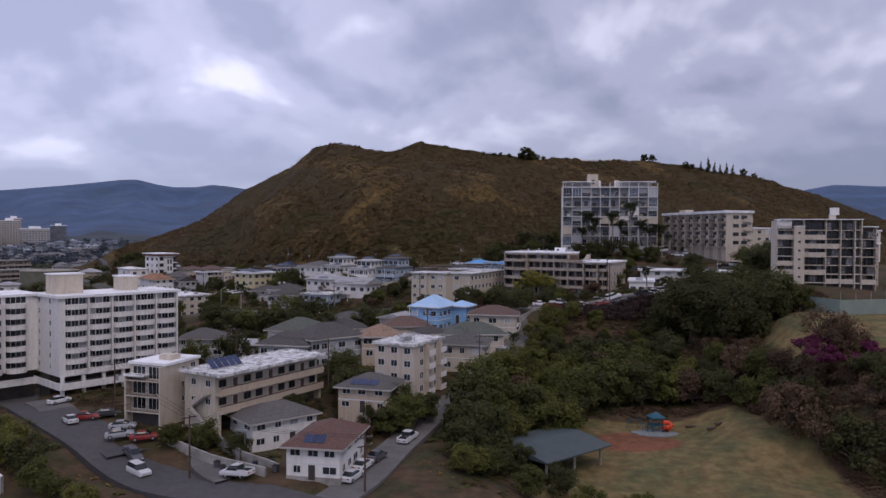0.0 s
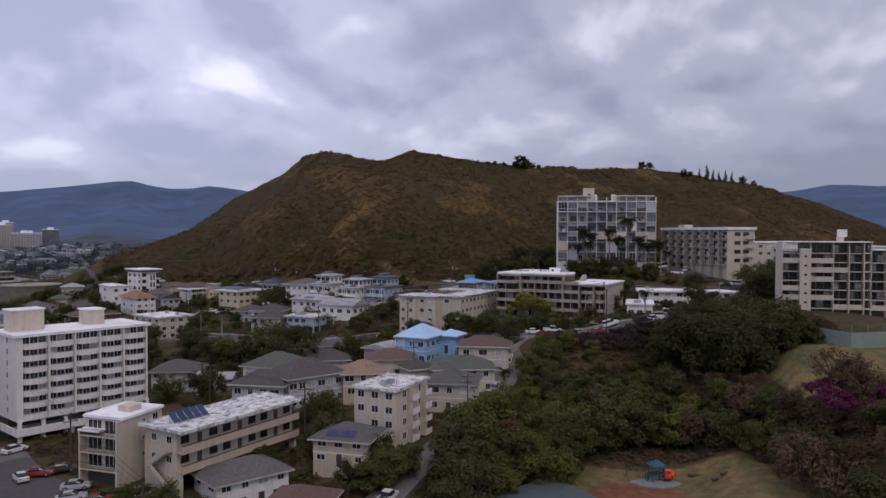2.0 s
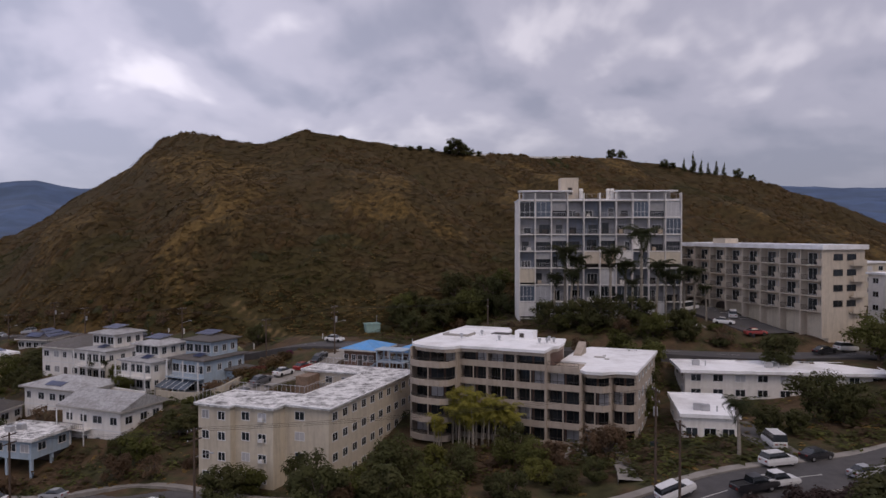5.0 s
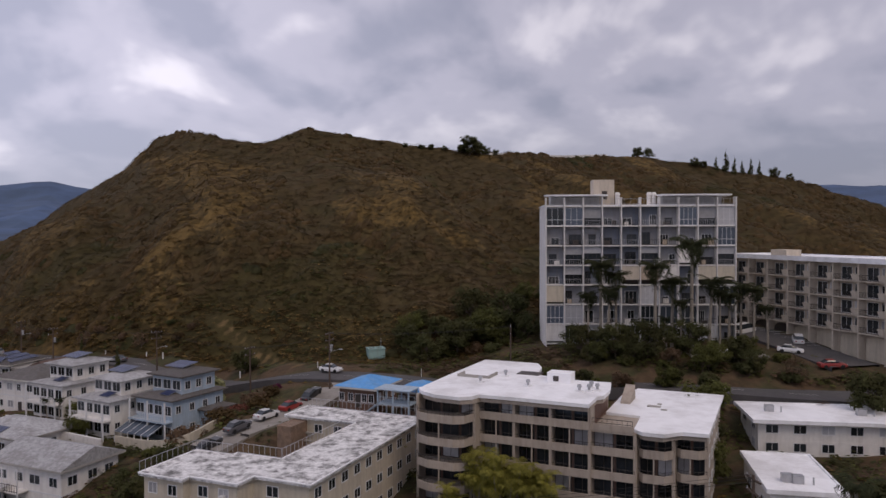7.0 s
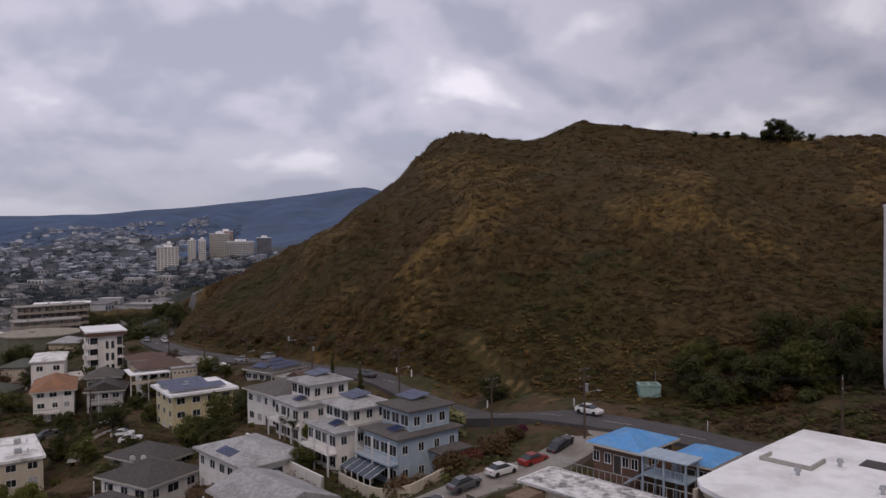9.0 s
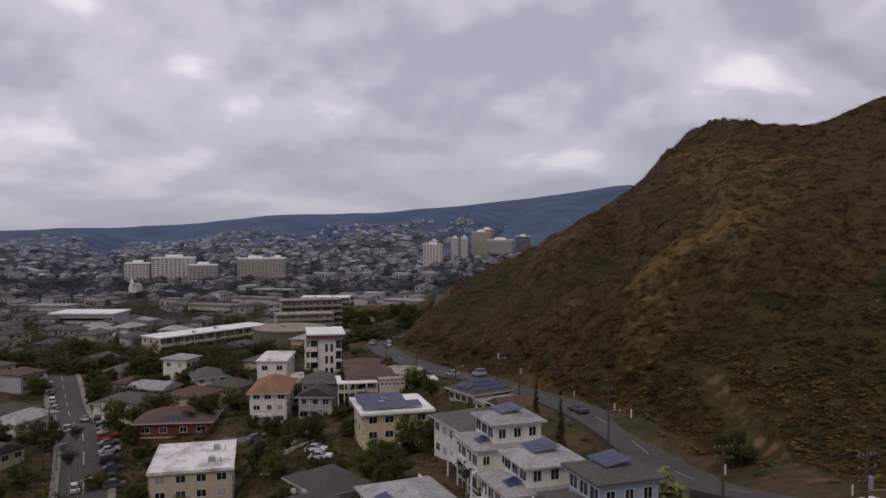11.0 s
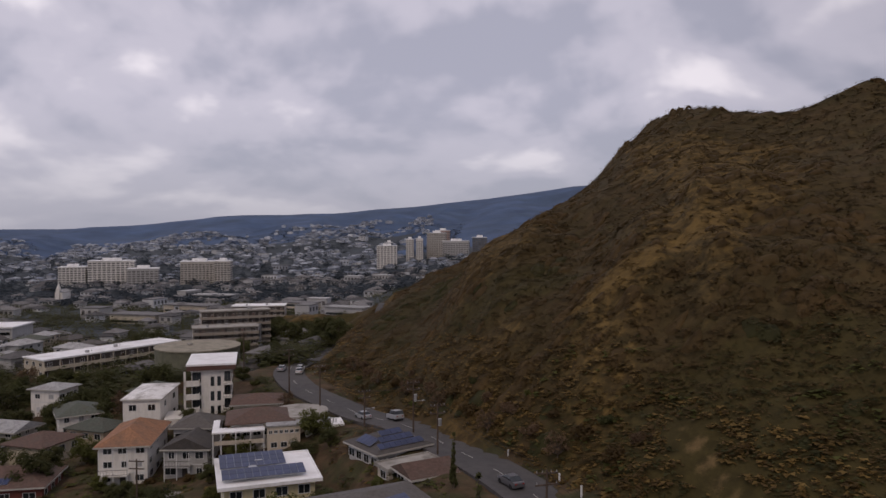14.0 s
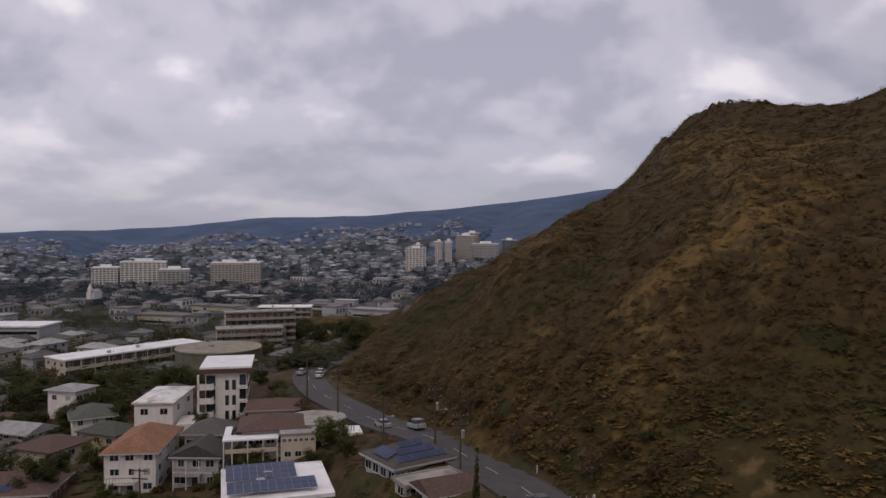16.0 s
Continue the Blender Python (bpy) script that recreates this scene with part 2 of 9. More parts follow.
def ground_mat():
    """Soil, lawn, dry hillside, grass, scrub and bare dirt, blended by their cover over the land."""
    m = bpy.data.materials.new("dry_soil_grass_and_scrub")
    m.use_nodes = True
    nt = m.node_tree
    N, L = nt.nodes.new, nt.links.new
    bsdf = nt.nodes["Principled BSDF"]
    bsdf.inputs["Roughness"].default_value, bsdf.inputs["Specular IOR Level"].default_value = 0.96, 0.2
    tc = N("ShaderNodeTexCoord")

    def noise(scale, detail=6.0, rough=0.6):
        n = N("ShaderNodeTexNoise")
        n.inputs["Scale"].default_value, n.inputs["Detail"].default_value, n.inputs["Roughness"].default_value = scale, detail, rough
        L(tc.outputs["Object"], n.inputs["Vector"])
        return n.outputs[0]

    def span(src, a, b, c=0.0, d=1.0):
        r = N("ShaderNodeMapRange")
        r.interpolation_type = "SMOOTHSTEP"
        for k, v in enumerate((a, b, c, d)):
            r.inputs[k + 1].default_value = v
        L(src, r.inputs[0])
        return r.outputs[0]

    def blend(f, a, b):
        x = N("ShaderNodeMix")
        x.data_type = "RGBA"
        L(f, x.inputs[0])
        for k, v in ((6, a), (7, b)):
            if isinstance(v, tuple):
                x.inputs[k].default_value = (*v, 1)
            else:
                L(v, x.inputs[k])
        return x.outputs[2]

    grain, patch, broad = noise(0.5, 8.0, 0.65), noise(0.16), noise(0.03, 4.0)

    def cover(layer, k):
        a = N("ShaderNodeAttribute")
        a.attribute_name = layer
        sep = N("ShaderNodeSeparateColor")
        L(a.outputs["Color"], sep.inputs[0])
        add = N("ShaderNodeMath")
        add.operation = "MULTIPLY_ADD"
        L(grain, add.inputs[0])
        add.inputs[1].default_value = 1.1
        L(sep.outputs[k], add.inputs[2])
        return span(add.outputs[0], 0.8, 1.3)

    soil = blend(span(patch, 0.42, 0.62), (0.086, 0.056, 0.032), (0.050, 0.048, 0.021))
    hill = blend(span(patch, 0.35, 0.65), (0.066, 0.043, 0.018), (0.048, 0.037, 0.013))
    hill = blend(span(broad, 0.4, 0.62), hill, (0.058, 0.041, 0.016))
    lawn = blend(span(patch, 0.38, 0.66), (0.172, 0.125, 0.054), (0.098, 0.096, 0.040))
    c = blend(cover("turf", 2), soil, hill)
    c = blend(cover("turf", 0), c, lawn)
    c = blend(cover("turf", 1), c, (0.18, 0.078, 0.042))
    c = blend(cover("scrub", 1), c, (0.050, 0.039, 0.013))
    c = blend(cover("scrub", 0), c, (0.128, 0.082, 0.027))
    c = blend(cover("scrub", 2), c, (0.130, 0.088, 0.039))
    col = N("ShaderNodeVectorMath")
    col.operation = "SCALE"
    L(c, col.inputs[0]), L(span(grain, 0.3, 0.7, 0.72, 1.28), col.inputs["Scale"])
    L(col.outputs[0], bsdf.inputs["Base Color"])
    bp = N("ShaderNodeBump")
    bp.inputs["Strength"].default_value, bp.inputs["Distance"].default_value = 0.6, 0.25
    L(grain, bp.inputs["Height"]), L(bp.outputs[0], bsdf.inputs["Normal"])
    return m


GROUND = ground_mat()
SAFETY = mat("grey_play_surface", (0.20, 0.22, 0.22), 0.9, vary=0.15)


def leaf(name, base, other, island=0.4, patch=0.2, thin=0.5):
    m = mat(name, base, 0.8, vary=0.3, scale=0.35, dirt=other, dirt_amount=0.8, dirt_scale=patch, island=island, obj=0.2, spec=0.2)
    nt = m.node_tree
    # thin leaves let light through
    through_ = nt.nodes.new("ShaderNodeBsdfTranslucent")
    both = nt.nodes.new("ShaderNodeMixShader")
    both.inputs[0].default_value = thin
    bsdf = nt.nodes["Principled BSDF"]
    nt.links.new(bsdf.inputs["Base Color"].links[0].from_socket, through_.inputs[0])
    nt.links.new(bsdf.outputs[0], both.inputs[1])
    nt.links.new(through_.outputs[0], both.inputs[2])
    nt.links.new(both.outputs[0], nt.nodes["Material Output"].inputs[0])
    return m


LEAF_DARK = leaf("dark_green_foliage", (0.080, 0.086, 0.033), (0.094, 0.080, 0.033), 0.16)
LEAF_MID = leaf("mid_green_foliage", (0.112, 0.118, 0.034), (0.088, 0.088, 0.030), 0.2)
LEAF_OLIVE = leaf("olive_foliage", (0.160, 0.158, 0.040), (0.104, 0.112, 0.034), 0.24)
LEAF_BROWN = leaf("dry_brown_foliage", (0.165, 0.108, 0.066), (0.120, 0.086, 0.052), 0.18)
LEAF_RUST = leaf("rusty_foliage", (0.196, 0.070, 0.049), (0.112, 0.070, 0.042))
LEAF_PALM = leaf("palm_frond_green", (0.047, 0.056, 0.025), (0.065, 0.060, 0.026))
LEAF_YEL = leaf("yellow_green_frond", (0.36, 0.33, 0.07), (0.17, 0.18, 0.045))
LEAF_PINK = leaf("magenta_blossom", (0.175, 0.036, 0.095), (0.10, 0.048, 0.055))
LEAF_PALE = leaf("pale_blossom_foliage", (0.34, 0.34, 0.18), (0.10, 0.12, 0.04))
BRUSH = leaf("hillside_brush", (0.094, 0.060, 0.024), (0.072, 0.051, 0.019), 0.08, 0.03, 0.35)
BRUSH_G = leaf("hillside_green_brush", (0.048, 0.047, 0.017), (0.062, 0.050, 0.018), 0.08, 0.03, 0.35)
GRASS = leaf("dry_grass_tufts", (0.185, 0.120, 0.038), (0.140, 0.094, 0.033), 0.12, 0.05, 0.3)
LEAF_BANK = leaf("dark_purple_brown_creeper", (0.072, 0.047, 0.043), (0.052, 0.041, 0.030))

# ---- mesh tools ----
class Shape:
    """Vertices and faces gathered into one mesh."""

    def __init__(self):
        self.v, self.f, self.mi = [], [], []

    def add(self, verts, faces, slot=0):
        n = len(self.v)
        self.v += [tuple(p) for p in verts]
        self.f += [tuple(i + n for i in q) for q in faces]
        self.mi += [slot] * len(faces)
        return self

    def box(self, x0, y0, z0, x1, y1, z1, slot=0, c=0.0):
        """A box; c: chamfer of its upright edges."""
        if c:
            ring = [(x0 + c, y0), (x1 - c, y0), (x1, y0 + c), (x1, y1 - c), (x1 - c, y1), (x0 + c, y1), (x0, y1 - c), (x0, y0 + c)]
            return self.prism(ring, z0, z1, slot)
        v = [(x0, y0, z0), (x1, y0, z0), (x1, y1, z0), (x0, y1, z0), (x0, y0, z1), (x1, y0, z1), (x1, y1, z1), (x0, y1, z1)]
        return self.add(v, [(3, 2, 1, 0), (4, 5, 6, 7), (0, 1, 5, 4), (1, 2, 6, 5), (2, 3, 7, 6), (3, 0, 4, 7)], slot)

    def prism(self, ring, z0, z1, slot=0):
        n = len(ring)
        v = [(x, y, z0) for x, y in ring] + [(x, y, z1) for x, y in ring]
        f = [tuple(range(n - 1, -1, -1)), tuple(range(n, 2 * n))]
        f += [(i, (i + 1) % n, n + (i + 1) % n, n + i) for i in range(n)]
        return self.add(v, f, slot)

    def hip(self, x0, y0, x1, y1, z, rise, over=0.7, thick=0.22, gable=False, slot=0):
        """A hipped or gabled roof with eaves, ridge along the longer side."""
        x0, y0, x1, y1 = x0 - over, y0 - over, x1 + over, y1 + over
        w, d = x1 - x0, y1 - y0
        if w >= d:
            k = 0 if gable else d / 2
            a, b = (x0 + k, (y0 + y1) / 2, z + rise), (x1 - k, (y0 + y1) / 2, z + rise)
            f = [(4, 5, 9, 8), (6, 7, 8, 9), (7, 4, 8), (5, 6, 9)]
        else:
            k = 0 if gable else w / 2
            a, b = ((x0 + x1) / 2, y0 + k, z + rise), ((x0 + x1) / 2, y1 - k, z + rise)
            f = [(5, 6, 9, 8), (7, 4, 8, 9), (4, 5, 8), (6, 7, 9)]
        v = [(x0, y0, z - thick), (x1, y0, z - thick), (x1, y1, z - thick), (x0, y1, z - thick), (x0, y0, z), (x1, y0, z), (x1, y1, z), (x0, y1, z), a, b]
        return self.add(v, [(3, 2, 1, 0), (0, 1, 5, 4), (1, 2, 6, 5), (2, 3, 7, 6), (3, 0, 4, 7)] + f, slot)

    def tube(self, p, q, r0, r1, n=7, slot=0):
        p, q = Vector(p), Vector(q)
        t = (q - p).normalized()
        s = t.orthogonal().normalized()
        u = t.cross(s)
        v = []
        for c, r in ((p, r0), (q, r1)):
            v += [c + r * (math.cos(a) * s + math.sin(a) * u) for a in [2 * math.pi * k / n for k in range(n)]]
        f = [(i, (i + 1) % n, n + (i + 1) % n, n + i) for i in range(n)] + [tuple(range(n - 1, -1, -1)), tuple(range(n, 2 * n))]
        return self.add(v, f, slot)

    def mesh(self, name, *mats):
        me = bpy.data.meshes.new(name)
        me.from_pydata([tuple(map(float, p)) for p in self.v], [], self.f)
        for m in mats:
            me.materials.append(m)
        if any(self.mi):
            me.polygons.foreach_set("material_index", self.mi)
        me.update()
        return me


def spot(x, y, z, turn=0.0):
    """A pose from places of the plan."""
    return pose(x * PLAN, y * PLAN, z * PLAN, 0, 0, turn)


def laid(ob):
    """Brings a mesh drawn in units of the plan to metres."""
    ob.scale = (PLAN, PLAN, PLAN)
    return ob


def thing(name, label, category, x, y, z, turn=0.0, group="", kind=""):
    ob = new(name)
    ob.matrix_basis = spot(x, y, z, turn)
    ob.scale = (PLAN, PLAN, PLAN)
    ob.empty_display_size = 0.5
    return tagged(ob, label, category, group, kind)


def part(name, shape, material, parent, label="", at=None):
    """One mesh object under a thing or part; shape: a Shape or a shared mesh."""
    me = shape if isinstance(shape, bpy.types.Mesh) else shape.mesh(name, material)
    ob = new(name, me)
    ob.parent = parent
    if at is not None:
        ob.matrix_basis = at
    if label:
        ob["label"] = label
    return ob


SHARED = {}
SPLIT = True  # near buildings have panes of their own


def shared(key, make, *mats):
    if key not in SHARED:
        SHARED[key] = make().mesh(key[0], *mats)
    return SHARED[key]


def window(parent, m, w, h, glass=None, frame_mat=None, bars=1, name="window"):
    """A framed window, its glass set back in the frame. m: its lower middle on the wall, y into the wall."""
    glass, frame_mat = glass or GLASS, frame_mat or FRAMEW

    def frame_shape():
        s, t = Shape(), 0.07
        ring = [(-w / 2 - 0.03, -0.05), (w / 2 + 0.03, -0.05), (w / 2, h), (-w / 2, h)]
        hole = [(-w / 2 + t, 0.05), (w / 2 - t, 0.05), (w / 2 - t, h - t), (-w / 2 + t, h - t)]
        v = [(x, y, z) for y in (-0.06, 0.03) for q in (ring, hole) for x, z in q]
        f = []
        for i in range(4):
            j = (i + 1) % 4
            f += [(i, j, 4 + j, 4 + i), (8 + j, 8 + i, 12 + i, 12 + j), (j, i, 8 + i, 8 + j), (4 + i, 4 + j, 12 + j, 12 + i)]
        s.add(v, f)
        for k in range(1, (bars if SPLIT else min(bars, 1)) + 1):
            x = -w / 2 + w * k / (bars + 1)
            s.box(x - 0.03, -0.04, 0.05, x + 0.03, 0.03, h - t)
        return s

    key = (round(w, 2), round(h, 2), bars)
    if not SPLIT:
        both = lambda: frame_shape().box(-w / 2 + 0.07, -0.015, 0.05, w / 2 - 0.07, 0.02, h - 0.07, 1)  # noqa: E731
        return part(name, shared(("window", *key, frame_mat.name, glass.name), both, frame_mat, glass), None, parent, at=m)
    fr = part(name, shared(("window_frame", *key, frame_mat.name), frame_shape, frame_mat), None, parent, at=m)
    pane = shared(("pane", *key, glass.name), lambda: Shape().box(-w / 2 + 0.07, -0.015, 0.05, w / 2 - 0.07, 0.02, h - 0.07), glass)
    part("pane", pane, None, fr)
    return fr


def side(w, d, which):
    """The pose of a wall's own plane: x along the wall as seen from outside, y into it."""
    return {"front": pose(0, 0, 0), "right": pose(w, 0, 0, 0, 0, 90), "back": pose(w, d, 0, 0, 0, 180), "left": pose(0, d, 0, 0, 0, -90)}[which]


def place(fl, fr):
    """Length and turn of a front that runs from fl to fr."""
    dx, dy = fr[0] - fl[0], fr[1] - fl[1]
    return math.hypot(dx, dy), math.degrees(math.atan2(dy, dx))


FOOT = []  # footprints taken: x, y, radius


def claim(fl, fr, d):
    w, a = place(fl, fr)
    n, m = max(1, round(w / d)), max(1, round(d / w))
    for i in range(n):
        for j in range(m):
            c = pose(fl[0], fl[1], 0, 0, 0, a) @ Vector((w * (i + 0.5) / n, d * (j + 0.5) / m, 0))
            FOOT.append((c.x, c.y, math.hypot(w / n, d / m) / 2))


RNG = random.Random(7)

# ---- ground ----
def lattice(x, y, seed):
    """Smooth value noise in 0..1 over arrays."""
    xi, yi = np.floor(x).astype(np.int64), np.floor(y).astype(np.int64)
    fx, fy = x - xi, y - yi
    fx, fy = fx * fx * (3 - 2 * fx), fy * fy * (3 - 2 * fy)

    def h(a, b):
        n = (a * 374761393 + b * 668265263 + seed * 974711) & 0x7FFFFFFF
        n = ((n ^ (n >> 13)) * 1274126177) & 0x7FFFFFFF
        return ((n ^ (n >> 16)) & 0xFFFF) / 65535.0

    return (h(xi, yi) * (1 - fx) + h(xi + 1, yi) * fx) * (1 - fy) + (h(xi, yi + 1) * (1 - fx) + h(xi + 1, yi + 1) * fx) * fy


def fbm(x, y, scale, seed, octaves=4):
    total, amp, out = 0.0, 1.0, 0.0
    for o in range(octaves):
        out = out + amp * (lattice(x / scale * 2**o + 17.3 * o, y / scale * 2**o - 9.1 * o, seed + o) - 0.5)
        total, amp = total + amp, amp * 0.5
    return out / total


PARK = [(0, 40, 0), (60, 60, 0), (30, 100, 1.5), (60, 108, 2), (40, 135, 2.8), (20, 121, 2.4), (44, 152, 4.5), (64, 135, 6), (74, 128, 15), (60, 165, 13), (84, 160, 23), (78, 136, 22), (110, 140, 24)]
LOWER = [(-45, 100, 4.8), (-10, 98, 6.0), (-17, 104, 7), (-95, 150, 5), (-70, 150, 7.2), (-48, 121, 8), (-33, 125, 8), (-24, 115, 5.2), (-10, 140, 9.4), (3, 165, 11.5), (-25, 158, 11), (10, 178, 14.5), (-4, 188, 15.5), (-60, 190, 8), (-28, 190, 12.5)]
UPPER = [(-3, 225, 17), (16, 203, 19.4), (26, 193, 20.9), (60, 201, 23.8), (90, 188, 27), (40, 232, 21), (63, 278, 32), (85, 268, 32), (97, 262, 31), (72, 232, 24), (-20, 262, 21), (-40, 271, 22), (8, 276, 28), (-1, 257, 25.3), (108, 300, 31.5), (90, 281, 33.8), (88, 271, 32.8), (91, 261, 31.2), (91, 291, 34.2), (84, 248, 28.5), (105, 246, 29)]
WEST = [(-105, 265, 6.8), (-60, 255, 14), (-41, 226, 13.5), (-117, 297, 13.6), (-80, 296, 16.4), (-66, 318, 25), (-42, 308, 26), (-122, 325, 19.5), (-130, 350, 23.8), (-160, 305, 10), (-260, 345, 7), (-190, 288, 5), (-215, 470, 21)]
SPOTS = np.array(PARK + LOWER + UPPER + WEST, float)

RIDGE_X = [-330, -260, -230, -198, -174, -142, -105, -80, -68, -48, -30, -15, 10, 49, 90, 128, 150, 170, 193, 221, 272, 340]
RIDGE_Y = [507, 525, 531, 541, 538, 527, 500, 466.6, 453.4, 432.5, 423.8, 425, 424.8, 427.4, 444.5, 460.7, 463.1, 463.4, 455.3, 449.7, 450.5, 451]
RIDGE_Z = [5, 14, 28, 40, 49, 70, 82.6, 94, 94.9, 89.7, 86.2, 92.6, 88.4, 84, 84, 86, 84, 80, 75.7, 67, 50, 35.6]
FOOT_X = [-330, -240, -190, -150, -130, -90, -60, -30, 0, 30, 60, 110, 200, 340]
FOOT_Y = [470, 503, 449, 384, 359.5, 337.7, 319.5, 307, 290, 290, 305, 315, 330, 340]
FAR_B = [-180, -95, -60, -40, -31, -28, -26.5, -22, -10, 0, 10, 15.7, 17.3, 19.3, 20.9, 22.8, 25, 27, 30, 35.5, 40, 48, 57, 68, 90, 180]
FAR_E = [0.1, 0.6, 2.4, 3.0, 3.2, 3.45, 3.1, 2.6, 2.3, 2.3, 2.6, 3.15, 3.4, 3.1, 3.3, 3.7, 3.4, 3.1, 2.75, 2.2, 1.75, 1.45, 0.65, 0.1, 0.1, 0.1]


def smooth(t):
    t = np.clip(t, 0, 1)
    return t * t * (3 - 2 * t)


def polyline(points, step=2.0):
    """A smooth line through points, at even steps."""
    p = np.array(points, float)
    q = np.vstack([2 * p[0] - p[1], p, 2 * p[-1] - p[-2]])
    out = []
    for a, b, c, d in zip(q, q[1:], q[2:], q[3:]):
        n = max(2, int(np.linalg.norm(c - b) / step))
        for t in np.arange(n) / n:
            out.append(0.5 * (2 * b + (c - a) * t + (2 * a - 5 * b + 4 * c - d) * t**2 + (3 * b - a - 3 * c + d) * t**3))
    return np.array(out + [p[-1]])


ROADS = {
    "lower_street": (polyline([(-150, 205), (-115, 175), (-89, 151), (-61, 121), (-44, 106), (-28, 95), (0, 80), (60, 55)]), 9.0),
    "side_street": (polyline([(-15.5, 88), (-10.5, 101), (-6, 118), (2, 137), (10, 153), (15, 166), (21, 186), (25, 193)]), 5.6),
    "middle_street": (polyline([(110, 215), (84, 204), (60, 199), (40, 196), (22, 197), (0, 210), (-20, 221), (-41, 226), (-70, 236), (-98, 248), (-125, 262), (-160, 278), (-190, 289), (-275, 322), (-420, 370)]), 8.5),
    "hill_road": (polyline([(140, 238), (108, 244), (84, 248), (60, 256), (35, 266), (18, 272), (0, 278), (-18, 290), (-42, 306), (-60, 317), (-77, 325), (-95, 332), (-118, 342), (-136, 357), (-150, 382), (-178, 425), (-217, 485), (-260, 550)]), 7.5),
    "cul_de_sac": (polyline([(10, 274), (3, 262), (-4, 253), (-9, 246.5)]), 6.0),
}


SHOULDER = polyline([(-90, 329, 23.6), (-105, 336, 23.2), (-120, 343, 23.1), (-136, 357, 23.2), (-149, 379, 23.0), (-163, 404, 22.6), (-180, 430, 22), (-200, 461, 20)], 11.0)


def road_gap(x, y):
    """Metres from the nearest road edge."""
    best = np.full(np.shape(x), 1e9)
    for line, width in ROADS.values():
        for p in line[::2]:
            best = np.minimum(best, np.hypot(x - p[0], y - p[1]) - width / 2)
    return best


def base_height(x, y):
    x, y = np.asarray(x, float), np.asarray(y, float)
    num, den = np.zeros(x.shape), np.zeros(x.shape)
    for sx, sy, sz in SPOTS:
        w = 1.0 / ((x - sx) ** 2 + (y - sy) ** 2 + 36.0) ** 2
        num, den = num + w * sz, den + w
    near = num / den
    r = np.hypot(x, y - 150)
    plain = np.clip(9 - 0.045 * (np.hypot(x, y) - 430), -18, 9)
    plain = np.maximum(plain, -18 + 20 * smooth((36 - np.degrees(np.arctan2(-x, y))) / 8))
    z = near + (plain - near) * smooth((r - 190) / 160)
    # shoulder that carries the road round the foot of the hill
    for px, py, pz in SHOULDER:
        z = z + (pz - z) * 0.62 * np.exp(-((x - px) ** 2 + (y - py) ** 2) / 190)
    # far slopes up to the blue ridges
    rr, bearing = np.hypot(x, y), np.degrees(np.arctan2(-x, y))
    crest = 45 + 4200 * np.tan(np.radians(np.interp(bearing, FAR_B, FAR_E) + 0.30 * fbm(bearing * 10, 0 * x, 26, 31, 4)))
    spur = 1 + 0.25 * fbm(bearing * 12, rr * 0.02, 25, 77, 3)
    z = z + (crest - z) * np.clip((rr - 1150) / 3050, 0, 1) ** (1.35 * spur)
    # valleys and spurs down the far slopes
    z = z - 150 * np.abs(fbm(bearing * 16 + 0.01 * rr, rr * 0.05, 60, 78, 3)) * smooth((rr - 1500) / 900) * smooth((4150 - rr) / 500)
    return z


def trail_gap(x, y):
    """Share of the way down the bare trail off the knoll, and metres from it."""
    ax, ay, dx, dy = -21.5, 311, 21.5, -25
    along = np.clip(((x - ax) * dx + (y - ay) * dy) / (dx * dx + dy * dy), 0, 1)
    return along, np.hypot(x - ax - along * dx, y - ay - along * dy)


def height(x, y):
    x, y = np.asarray(x, float), np.asarray(y, float)
    z = base_height(x, y)
    fy, ry, rz = np.interp(x, FOOT_X, FOOT_Y), np.interp(x, RIDGE_X, RIDGE_Y), np.interp(x, RIDGE_X, RIDGE_Z)
    # rounded crest line in plan
    fz = base_height(x, fy)
    s = (y - fy) / np.maximum(ry - fy, 15)
    face = np.clip(s, 0, 1)
    prof = 0.86 * face + 0.14 * np.sin(face * math.pi / 2) + 0.05 * np.sin(face * 2 * math.pi)
    gully = fbm(x + 0.35 * (y - 350), y * 0.28, 26, 5, 4)
    up = fz + (rz - fz) * prof + (gully * 22 + 2.5 * fbm(x, y, 10, 8, 2)) * np.sin(np.clip(face, 0, 1) * math.pi) ** 0.7
    up = up + 1.2 * fbm(x, y, 10, 19, 3) * smooth((s - 0.8) / 0.2)
    back = rz - 0.30 * (y - ry)
    hill = np.where(s < 1, up, np.maximum(back, -20))
    live = (s > 0) & (x > -330) & (x < 340)
    z = np.where(live, np.maximum(z, hill), z)
    # bare knoll beside the road
    along, off = trail_gap(x, y)
    spur = 2.4 * (1 - 0.8 * along) * np.exp(-((off / 5.0) ** 2))
    return z + np.maximum(spur, 2.6 * np.exp(-(((x + 23) / 10) ** 2 + ((y - 307) / 7) ** 2)))


def ground_at(x, y):
    return float(height(np.array([x]), np.array([y]))[0])


def heaps(x, y):
    """Brush stands in soft heaps over the hillside, lower along the trail."""
    slope = smooth((y - np.interp(x, FOOT_X, FOOT_Y) - 2) / 8) * ((x > -300) & (x < 320) & (y < 640)) * smooth((trail_gap(x, y)[1] - 1) / 4)
    rough = 2.6 * np.abs(fbm(x, y, 9.5, 51, 3)) + 1.5 * np.abs(fbm(x, y, 5.2, 52, 2))
    return slope * rough * (0.55 + 1.2 * smooth((fbm(x, y, 34, 44, 3) + 0.12) / 0.3))


